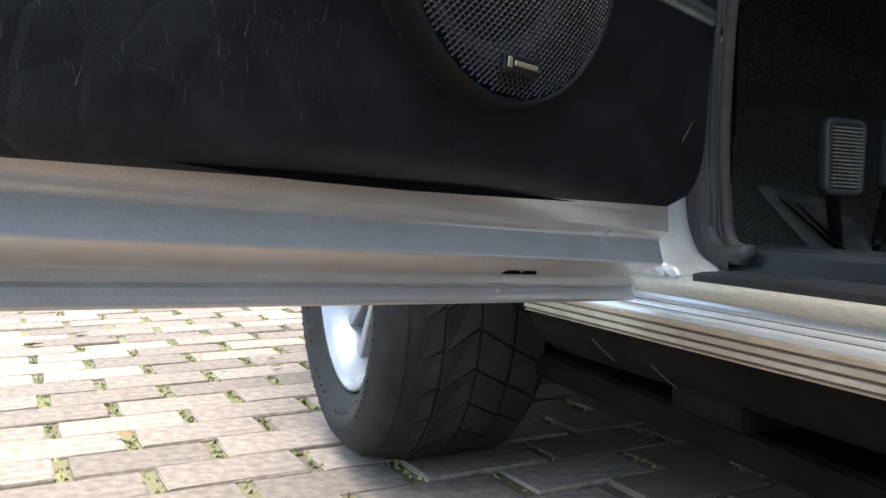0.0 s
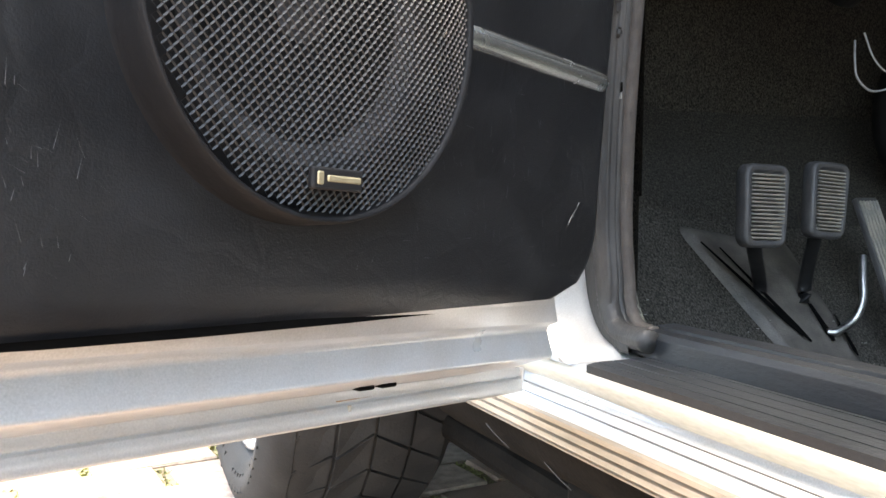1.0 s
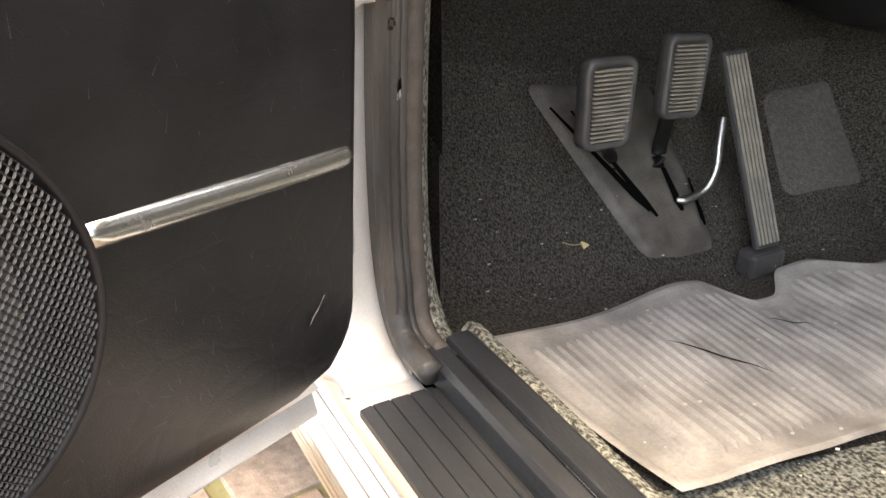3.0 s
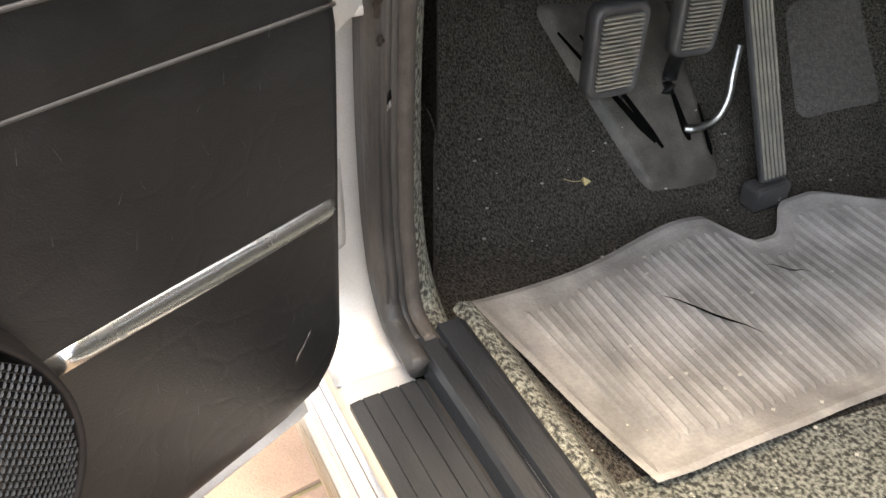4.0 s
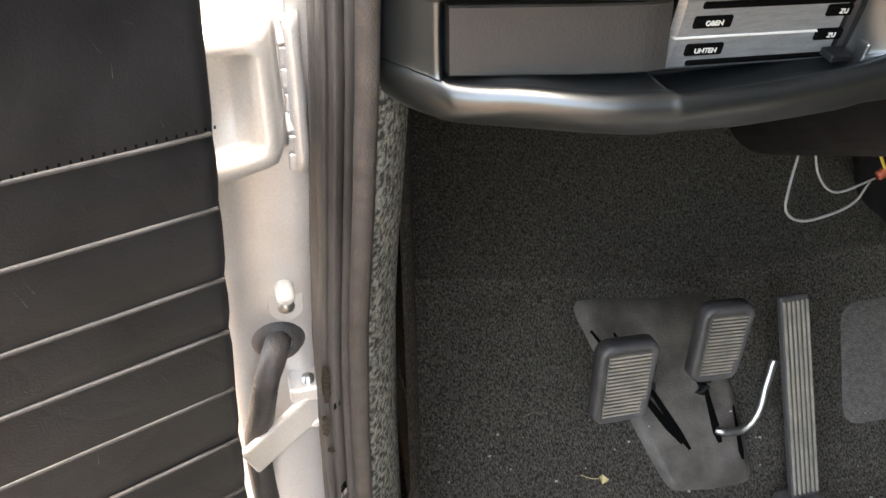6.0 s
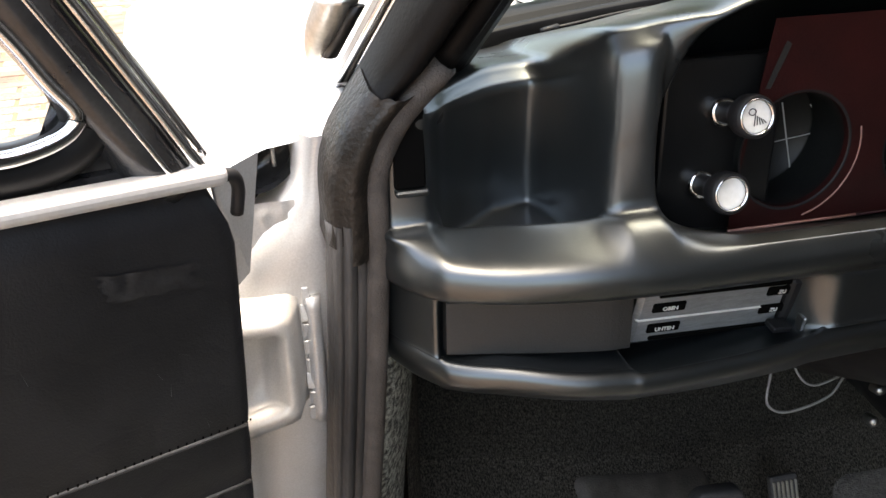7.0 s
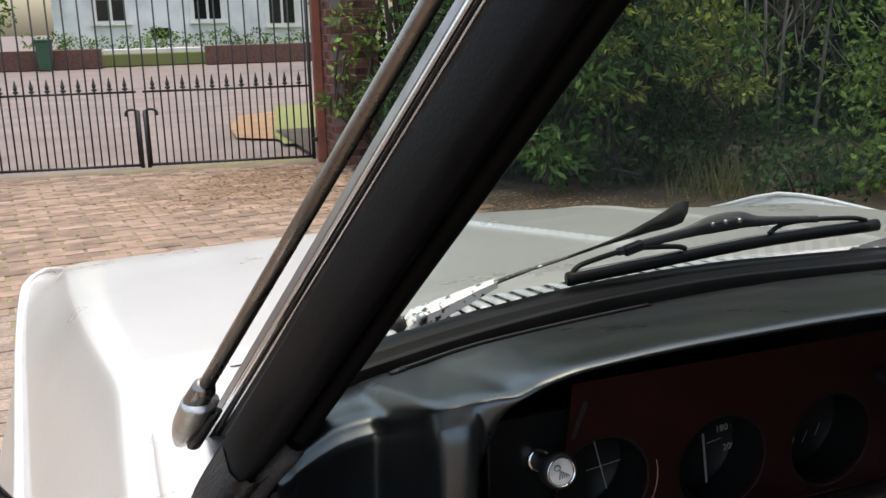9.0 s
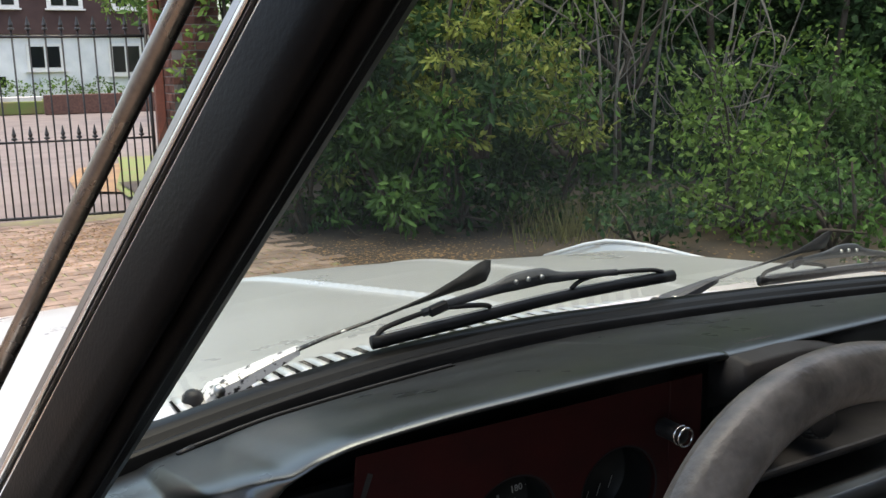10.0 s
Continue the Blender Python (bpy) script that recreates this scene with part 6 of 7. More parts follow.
speaker = part("speaker", grid_mesh("speaker", [speaker_ring(r, w) for r, w in ((0.103, 0.001), (0.1015, 0.003), (0.101, 0.008), (0.1005, 0.02), (0.0995, 0.0255), (0.0985, 0.0268), (0.0965, 0.024), (0.0945, 0.018))], closed=True), POD, door, "round door loudspeaker with a perforated metal grille")
part("cone", grid_mesh("cone", [speaker_ring(r, w) for r, w in ((0.073, 0.008), (0.05, -0.002), (0.032, -0.010), (0.0295, -0.006), (0.024, 0.0), (0.014, 0.004), (0.001, 0.0055))], closed=True), CONE, speaker, "dark grey speaker cone")
part("surround", grid_mesh("surround", [speaker_ring(r, w) for r, w in ((0.0955, 0.006), (0.092, 0.008), (0.087, 0.011), (0.082, 0.0125), (0.077, 0.011), (0.073, 0.0075))], closed=True), POD, speaker, "black rubber surround")
verts, faces = [], []
glints, glint_faces = [], []
DU, DZ = 0.0045, 0.0025


def on_grille(du, dz, lift=0.0):
    q = min(1.0, math.hypot(du, dz) / 0.096)
    return door_at(SPK[0] + du, 0.0245 + 0.0125 * (1 - q**2.5) + lift, SPK[1] + dz)


# expanded metal: a lattice of diamond openings with twisted strands between them
for j in range(-38, 39):
    for i in range(-22, 23):
        cu, cz = (i + 0.5 * (j % 2)) * DU, j * DZ
        if math.hypot(cu, cz) > 0.0945:
            continue
        n = len(verts)
        for rr, lift in ((1.0, 0.0), (0.66, -0.0006)):
            verts += [on_grille(cu + a * rr, cz + b * rr, lift) for a, b in ((DU / 2, 0), (0, DZ), (-DU / 2, 0), (0, -DZ))]
        faces += [(n + k, n + (k + 1) % 4, n + 4 + (k + 1) % 4, n + 4 + k) for k in range(4)]
        # sky glint painted as a small lighter bar on one strand per opening
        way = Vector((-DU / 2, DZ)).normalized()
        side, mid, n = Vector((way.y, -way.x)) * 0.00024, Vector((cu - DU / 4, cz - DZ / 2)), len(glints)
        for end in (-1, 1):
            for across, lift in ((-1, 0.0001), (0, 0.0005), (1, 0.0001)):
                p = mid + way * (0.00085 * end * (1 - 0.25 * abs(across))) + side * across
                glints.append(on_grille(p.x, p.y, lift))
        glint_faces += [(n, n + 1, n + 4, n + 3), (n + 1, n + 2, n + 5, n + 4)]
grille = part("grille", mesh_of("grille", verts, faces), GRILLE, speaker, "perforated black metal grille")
part("strand_mesh", mesh_of("strand_mesh", glints, glint_faces), GRILLE_GLINT, grille, "painted glints on the mesh strands")["kind"] = "stuff"
bx0, bz0 = 0.309, 0.4485
badge = part("badge", door_box((bx0 - 0.0155, 0.031, bz0 - 0.005), (bx0 + 0.0155, 0.0345, bz0 + 0.005), 0.001), PLASTIC, speaker, "small gold and black badge")
part("badge_bar", door_box((bx0 - 0.014, 0.034, bz0 - 0.0014), (bx0 + 0.007, 0.0352, bz0 + 0.0016), 0.0006, 1), GOLD, badge)
part("badge_bar", door_box((bx0 + 0.009, 0.034, bz0 - 0.003), (bx0 + 0.013, 0.0352, bz0 + 0.003), 0.0006, 1), GOLD, badge)

# belt rail, window frame and glass
part("belt_strip", door_box((0.018, -0.006, 1.0015), (1.1, 0.0072, 1.0105), 0.0044, 4), LEDGE, door, "dull silver strip along the window ledge")
part("belt_end", door_tube("belt_end", [(0.022, 0.003, 1.006), (0.016, 0.003, 1.005), (0.0125, 0.001, 0.998), (0.0125, -0.002, 0.985)], 0.003, 10), PLASTIC, door)
part("corner_gusset", mesh_of("corner_gusset", [door_at(*p) for p in ((0.022, -0.004, 1.003), (-0.010, -0.020, 1.005), (0.0, -0.018, 0.945), (0.014, -0.006, 0.945), (0.022, -0.007, 1.003), (-0.010, -0.023, 1.005), (0.0, -0.021, 0.945), (0.014, -0.009, 0.945))], [(0, 1, 2, 3), (7, 6, 5, 4), (0, 4, 5, 1), (1, 5, 6, 2)]), PAINT_OLD, door)
RAIL = [(0.026, 1.004), (0.05, 1.045), (0.095, 1.118), (0.16, 1.21), (0.25, 1.315), (0.36, 1.38), (0.55, 1.40), (1.05, 1.40)]
wf = part("window_frame", door_tube("window_frame", [(u + 0.012, -0.012, z - 0.004) for u, z in RAIL], 0.0145, 12, 8, 0.9), GLOSS_BLACK, door, "glossy black window frame with chrome edging")
part("frame_chrome", door_tube("frame_chrome", [(u + 0.0005, -0.001, z + 0.003) for u, z in RAIL], 0.0028, 8, 8), CHROME, wf)
part("frame_chrome", door_tube("frame_chrome", [(u - 0.005, -0.014, z + 0.006) for u, z in RAIL], 0.003, 8, 8), CHROME, wf)
part("frame_chrome", door_tube("frame_chrome", [(u + 0.011, 0.001, z - 0.003) for u, z in RAIL], 0.0016, 8, 8), CHROME, wf)
LIGHT = [(0.9, 1.018), (0.3, 1.018), (0.13, 1.018), (0.088, 1.019), (0.069, 1.029), (0.069, 1.046), (0.086, 1.08), (0.14, 1.15), (0.2, 1.23), (0.28, 1.30), (0.4, 1.355), (0.9, 1.36)]
part("window_rubber", door_tube("window_rubber", [(u, -0.013, z) for u, z in LIGHT], 0.0105, 12, 8, 1.0), RUBBER_SMOOTH, wf)
part("window_bead", door_tube("window_bead", [(u + 0.009 * (z > 1.03) + 0.004, -0.004, z + 0.007 * (z < 1.05)) for u, z in LIGHT], 0.0035, 8, 8), CHROME, wf, "chrome bead round the glass")
part("frame_fillet", mesh_of("frame_fillet", [door_at(*p) for p in ((0.03, -0.012, 1.01), (0.13, -0.012, 1.01), (0.085, -0.012, 1.03), (0.07, -0.012, 1.06), (0.1, -0.012, 1.11), (0.085, -0.014, 1.09), (0.04, -0.014, 1.02))], [tuple(range(7))]), GLOSS_BLACK, wf)
part("window_base", door_box((0.04, -0.03, 0.985), (1.05, -0.008, 1.012), 0.004), GLOSS_BLACK, wf)
pane = part("window_pane", mesh_of("window_pane", [door_at(u, -0.012, z) for u, z in ((0.08, 1.015), (1.05, 1.015), (1.05, 1.38), (0.36, 1.36), (0.24, 1.28), (0.14, 1.15), (0.075, 1.05))], [tuple(range(7))]), GLASS, wf, "clear door window glass")
pane.visible_shadow = False

# ---- loose things in the car ----
mat_x = [0.64 + 0.0036 * i for i in range(160)]


def mat_front(x):
    y = 0.772 + 0.075 * step(x, 0.65, 0.98)
    return y - 0.055 * step(x, 0.975, 1.01) + 0.045 * step(x, 1.03, 1.09) - 0.05 * step(x, 1.12, 1.2)


rows = []
for j in range(41):
    row = []
    for i, x in enumerate(mat_x):
        v = j / 40
        x2 = x + 0.045 * (1 - v) * (1 - step(x, 0.64, 0.75))
        y0, y1 = 0.545 + 0.02 * step(x, 0.7, 1.0), mat_front(x)
        y = y0 + (y1 - y0) * v
        edge = min((x - 0.64) / 0.02, (y1 - y) / 0.02, (y - y0) / 0.02, (1.212 - x) / 0.02)
        rib = 0.0022 + 0.0026 * (i % 4 == 0) if edge > 1.5 else 0.0022
        bead = 0.002 * bumpf(edge, 0.3, 0.3)
        wav = 0.004 * noise.noise((x * 7, y * 7, 3.0))
        row.append((x2, y, floor_z(x2, y) + 0.006 + rib + bead + wav + 0.004))
    rows.append(row)
floor_mat = part("floor_mat", grid_mesh("floor_mat", rows, smooth=False), MAT_RUBBER, None)
tagged(floor_mat, "dusty grey ribbed rubber mat with tears, on the carpet", "floor mat")
for a, b, wd in (((0.835, 0.735), (0.90, 0.66), 0.002), ((0.985, 0.75), (1.02, 0.72), 0.0013)):
    pts = []
    for k in range(7):
        q = k / 6
        x, y = a[0] + (b[0] - a[0]) * q, a[1] + (b[1] - a[1]) * q + 0.003 * math.sin(q * 9)
        pts.append((x, y, wd * math.sin(math.pi * min(max(q, 0.06), 0.94))))
    vs = [(x + s * t * 0.6, y + s * t * 0.6, floor_z(x, y) + 0.0155) for s in (1, -1) for x, y, t in (pts if s > 0 else pts[::-1])]
    tear = part("tear", mesh_of("tear", vs, [tuple(range(14))]), BLACK_GAP, floor_mat, "dark tear in the rubber")
rnd = random.Random(8)
verts, faces = [], []
for k in range(130):
    x, y, n, s = rnd.uniform(0.64, 1.2), rnd.uniform(0.5, 0.95), len(verts), rnd.choice((0.0007, 0.001, 0.0013, 0.0022))
    z = floor_z(x, y) + 0.016
    verts += [(x + s * math.cos(a), y + s * math.sin(a), z + s * 0.3 * (a == 0)) for a in (0, 1.6, 3.1, 4.7)]
    faces.append((n, n + 1, n + 2, n + 3))
tagged(part("crumbs", mesh_of("crumbs", verts, faces), CRUMB), "pale crumbs and grit on mat and carpet", "crumbs", kind="stuff")
LP = Vector((0.851, 0.9, floor_z(0.851, 0.9) + 0.008))
dead = part("dried_seed", mesh_of("dried_seed", [LP + Vector(p) for p in ((0, 0, 0), (0.004, -0.004, 0.006), (0.008, 0.001, 0.004), (0.003, 0.008, 0.006), (-0.003, 0.004, 0.008), (0.006, -0.013, 0.0), (0.004, -0.012, 0.001))], [(0, 1, 2), (0, 2, 3), (0, 3, 4), (0, 5, 6)]), SEED)
tagged(dead, "dried pale yellow seed head on the carpet", "seed")
part("stalk", tube("stalk", smooth_path([LP + Vector((-0.003, 0.003, 0.006)), LP + Vector((-0.012, 0.006, 0.006)), LP + Vector((-0.022, 0.01, 0.01))], 4), 0.0005, 6), SEED, dead)

# ---- gate and piers ----
GATE_D = Vector((1.56, -0.23, 0)).normalized()
GATE_N = Vector((GATE_D.y, -GATE_D.x, 0))
GATE_O = Vector((0.87, 9.1, 0))


def gate_at(s, d, z):
    return GATE_O + GATE_D * s + GATE_N * d + Vector((0, 0, z))


gate = thing("gate", (0.87, 9.1, 0), "closed black wrought-iron double driveway gate with spear tops", "gate")
BAR = tube("bar", [(0, 0, 0.04), (0, 0, 1.7)], 0.0085, 6)
DOG = tube("dog_bar", [(0, 0, 0.04), (0, 0, 0.76)], 0.0075, 6)
SPEAR = lathe("spear", [(0.008, -0.01), (0.026, 0.0), (0.024, 0.012), (0.012, 0.02), (0.02, 0.04), (0.014, 0.06), (0.002, 0.115)], Matrix.Identity(4), 8, smooth=False)


def gate_piece(name, me, s, z=0.0):
    ob = part(name, me, IRON, gate)
    ob.matrix_parent_inverse = Matrix.Translation(-gate.location)
    ob.location = gate_at(s, 0, z)
    return ob


for leaf in (-1, 1):
    for k in range(12):
        s = leaf * (0.055 + 0.1335 * k)
        gate_piece("bar", BAR, s)
        gate_piece("spear", SPEAR, s, 1.7)
        if k < 11:
            gate_piece("dog_bar", DOG, s + leaf * 0.0667)
            gate_piece("spear", SPEAR, s + leaf * 0.0667, 0.755)
    for z, r in ((0.055, 0.014), (0.73, 0.011), (1.64, 0.014)):
        part("rail", tube("rail", [gate_at(leaf * 0.03, 0, z), gate_at(leaf * 1.56, 0, z)], r, 6), IRON, gate)
    part("stile", tube("stile", [gate_at(leaf * 0.03, 0, 0.03), gate_at(leaf * 0.03, 0, 0.56)], 0.02, 6), IRON, gate)
    part("stile", tube("stile", [gate_at(leaf * 1.56, 0, 0.03), gate_at(leaf * 1.56, 0, 1.75)], 0.018, 6), IRON, gate)
    part("latch_scroll", tube("latch_scroll", smooth_path([gate_at(leaf * 0.02, 0, 0.5), gate_at(leaf * 0.03, 0, 0.55), gate_at(leaf * 0.08, 0, 0.57), gate_at(leaf * 0.13, 0, 0.555), gate_at(leaf * 0.14, 0, 0.51)], 5), 0.012, 8), IRON, gate)
    part("hinge", block((-0.05, -0.03, -0.02), (0.05, 0.03, 0.02), 0.004, 1, Matrix.Translation(gate_at(leaf * 1.6, 0, 0.22))), IRON, gate)
    part("gate_post", block((-0.04, -0.04, 0), (0.04, 0.04, 1.95), 0.004, 1, Matrix.Translation(gate_at(leaf * 1.64, 0, 0))), RUST_IRON, gate, "rusty red iron hanging post")


def brick_pier(at, wide, high, label):
    """A brick pier laid in courses, with a flat stone cap."""
    pier = thing("brick_pier", at, label, "gate pier", group="gate piers")
    o = Vector(at)
    part("mortar", block(o + Vector((-wide / 2 + 0.006, -wide / 2 + 0.006, -0.05)), o + Vector((wide / 2 - 0.006, wide / 2 - 0.006, high)), 0), MORTAR, pier)
    long = bpy.data.meshes.new("brick")
    bm = block((0, 0, 0), (0.215, 0.1, 0.065), 0.005, 1)
    bm.to_mesh(long)
    bm.free()
    long.materials.append(BRICK_PIECE)
    for c in range(int(high / 0.075)):
        for side in range(4):
            rot = Matrix.Rotation(side * math.pi / 2, 4, "Z")
            for k in range(2):
                off = -wide / 2 + 0.225 * k - (0.0 if c % 2 else 0.0) + (0.1125 if c % 2 and k == 0 else 0)
                if off + 0.215 > wide / 2 + 0.06:
                    continue
                ob = part("brick", long, None, pier)
                ob.matrix_parent_inverse = Matrix.Translation(-pier.location)
                ob.matrix_basis = Matrix.Translation(o + Vector((0, 0, 0.075 * c + 0.005))) @ rot @ Matrix.Translation((off, -wide / 2, 0))
    part("cap", block(o + Vector((-wide / 2 - 0.05, -wide / 2 - 0.05, high)), o + Vector((wide / 2 + 0.05, wide / 2 + 0.05, high + 0.07)), 0.012), EDGING, pier, "grey stone cap")
    return pier


brick_pier(tuple(gate_at(-1.93, 0.02, 0)), 0.45, 1.95, "red brick gate pier with a stone cap")
brick_pier(tuple(gate_at(1.93, 0.1, 0)), 0.45, 1.95, "red brick gate pier overgrown with leaves")
wall_l = part("garden_wall", block((-6.0, 8.6, 0), (-1.3, 8.85, 0.5), 0.02, 2, Matrix.Identity(4)), BRICK)
tagged(wall_l, "low red brick garden wall", "wall", kind="structure")

# ---- beyond the gate ----
house = thing("house", (4.0, 45, 0.6), "long white rendered house with a dark boarded upper storey", "house")
HY = 43.0
part("wall", block((-1.0, HY, 0.3), (10.2, HY + 5, 3.12), 0.02), RENDERED, house, "white rendered ground floor wall")
part("upper_wall", block((-1.2, HY - 0.25, 3.12), (10.4, HY + 5, 6.2), 0.02), DARK_BOARD, house, "dark brown boarded upper storey")
part("roof", grid_mesh("roof", [[(-1.6, HY - 0.6, 6.1), (10.8, HY - 0.6, 6.1)], [(-1.6, HY + 2.5, 8.2), (10.8, HY + 2.5, 8.2)], [(-1.6, HY + 5.6, 6.1), (10.8, HY + 5.6, 6.1)]], smooth=False), BRICK, house)


def window(x0, x1, z0, z1, y, panes=2):
    wn = part("window", block((x0 - 0.12, y - 0.05, z0 - 0.12), (x1 + 0.12, y + 0.1, z1 + 0.12), 0.01), WHITE, house, "white framed window")
    step_x = (x1 - x0) / panes
    for k in range(panes):
        part("pane", block((x0 + step_x * k + 0.06, y - 0.07, z0), (x0 + step_x * (k + 1) - 0.06, y - 0.04, z1), 0), WINDOW_DARK, wn)
    part("window_sill", block((x0 - 0.2, y - 0.16, z0 - 0.2), (x1 + 0.2, y, z0 - 0.13), 0.01), WHITE, wn)


for x0 in (0.7, 4.75, 8.05):
    window(x0, x0 + 1.25, 1.75 if x0 < 8 else 1.5, 2.62, HY)
for x0 in (3.2, 5.7, 8.3):
    window(x0, x0 + 1.2, 4.3, 5.5, HY - 0.25)
part("air_brick", block((2.9, HY - 0.03, 0.95), (3.75, HY + 0.02, 1.4), 0), WINDOW_DARK, house)
for x0, x1 in ((-3.5, 0.75), (4.55, 11.0)):
    pl = part("planter_wall", block((x0, 37.4, -0.05), (x1, 37.75, 0.68), 0.03), BRICK)
    tagged(pl, "low dark red brick planter wall", "planter", group="planters along the road")
edge = part("kerb_edging", block((0.8, 38.6, -0.05), (4.6, 39.2, 0.62), 0.03), EDGING)
tagged(edge, "pale stone edging wall in front of the house", "edging", kind="structure")
bank = part("flower_bed", block((-8, 38.5, -0.05), (14, 43, 0.45), 0.05), GRASS)
tagged(bank, "planted bank in front of the house", "bank", kind="structure")
wheelie = thing("wheelie_bin", (-1.2, 36.9, 0), "green plastic wheelie bin by the brick planter", "bin")
part("body", grid_mesh("body", [[(-1.2 + sx * w, 36.9 + sy * w * 1.1, z) for sx, sy in ((-1, -1), (1, -1), (1, 1), (-1, 1))] for w, z in ((0.21, 0.0), (0.22, 0.1), (0.29, 0.95), (0.3, 1.0))], closed=True, smooth=False, caps=True), BIN_GREEN, wheelie)
part("lid", block((-1.53, 36.52, 1.0), (-0.87, 37.25, 1.09), 0.03), BIN_GREEN, wheelie)
patch = part("verge", mesh_of("verge", [(2.45, 10.6, -0.02), (5.5, 10.4, -0.02), (6.5, 15.6, -0.02), (3.3, 16.0, -0.02), (2.95, 13.8, -0.02), (2.5, 11.6, -0.02)], [tuple(range(6))]), GRASS)
tagged(patch, "grass verge behind the gate", "grass", kind="structure")
soil = part("leafy_verge", mesh_of("leafy_verge", [(2.05, 11.6, -0.03), (2.7, 11.0, -0.03), (3.2, 15.0, -0.03), (2.5, 14.6, -0.03), (2.15, 13.0, -0.03)], [tuple(range(5))]), DRY_LEAF)
tagged(soil, "bare leafy soil beside the road", "ground", kind="structure")

# ---- planting ----
def leaves(seed, clumps, per, size, droop=0.3, long=1.6, flat=1.0):
    """Many single leaves, each of two faces, round the centres of clumps (x, y, z, r)."""
    g = np.random.default_rng(seed)
    verts, faces = [], []
    for cx, cy, cz, r in clumps:
        n = max(4, int(2.6 * per * r * r))
        d = g.normal(size=(n, 3))
        d /= np.linalg.norm(d, axis=1)[:, None]
        pos = np.array((cx, cy, cz)) + d * (r * g.uniform(0.35, 1.05, (n, 1)) ** 0.7) * np.array((1, 1, flat))
        ax = d + g.normal(size=(n, 3)) * 0.7 - np.array((0, 0, droop))
        ax /= np.linalg.norm(ax, axis=1)[:, None]
        sd = np.cross(ax, g.normal(size=(n, 3)))
        sd /= np.linalg.norm(sd, axis=1)[:, None]
        nm = np.cross(ax, sd)
        s = size * 0.8 * g.uniform(0.5, 1.25, (n, 1))
        a, b = pos, pos + ax * s * long
        c, e = pos + ax * s * long * 0.5 + sd * s * 0.45 + nm * s * 0.12, pos + ax * s * long * 0.5 - sd * s * 0.45 + nm * s * 0.12
        base = len(verts)
        verts += np.stack([a, c, b, e], 1).reshape(-1, 3).tolist()
        faces += [(base + 4 * i, base + 4 * i + 1, base + 4 * i + 2) for i in range(n)] + [(base + 4 * i, base + 4 * i + 2, base + 4 * i + 3) for i in range(n)]
    return mesh_of("leaves", verts, faces)


def branch(p, q, r, rnd, bend=0.15):
    a, b = Vector(p), Vector(q)
    mid = (a + b) / 2 + Vector([rnd.uniform(-bend, bend) for _ in range(3)])
    pts = smooth_path([a, mid, b], 5)
    return tube("limb", pts, [r * (1 - 0.75 * i / (len(pts) - 1)) for i in range(len(pts))], 6)


def shrub(name, label, category, at, high, wide, mat, seed, per=260, size=0.05, clumps=26, long=1.6, flat=0.8, bare=0):
    """A bush: stems from one foot, and a crown of uneven clumps with gaps."""
    rnd = random.Random(seed)
    sh = thing(name, at, label, category, group="planting beside the driveway")
    o = Vector(at)
    cl = []
    for k in range(clumps):
        h = rnd.uniform(0.06, 1.0)
        sp = wide * (0.55 + 0.45 * math.sin(math.pi * min(h * 0.9 + 0.12, 1)))
        a = rnd.uniform(0, 2 * math.pi)
        q = rnd.uniform(0.25, 1.0)
        cl.append((o.x + sp * q * math.cos(a), o.y + sp * q * math.sin(a), o.z + high * h, wide * rnd.uniform(0.2, 0.42)))
    part("crown", leaves(seed, cl, per, size, long=long, flat=flat), mat, sh)
    for k in range(7 + bare):
        c = rnd.choice(cl)
        part("stem", branch(o + Vector((rnd.uniform(-0.1, 0.1), rnd.uniform(-0.1, 0.1), 0)), (c[0], c[1], c[2] + rnd.uniform(0, 0.2)), rnd.uniform(0.012, 0.03) * (0.45 if bare else 1), rnd, 0.2), TWIG if bare else BARK, sh)
    return sh


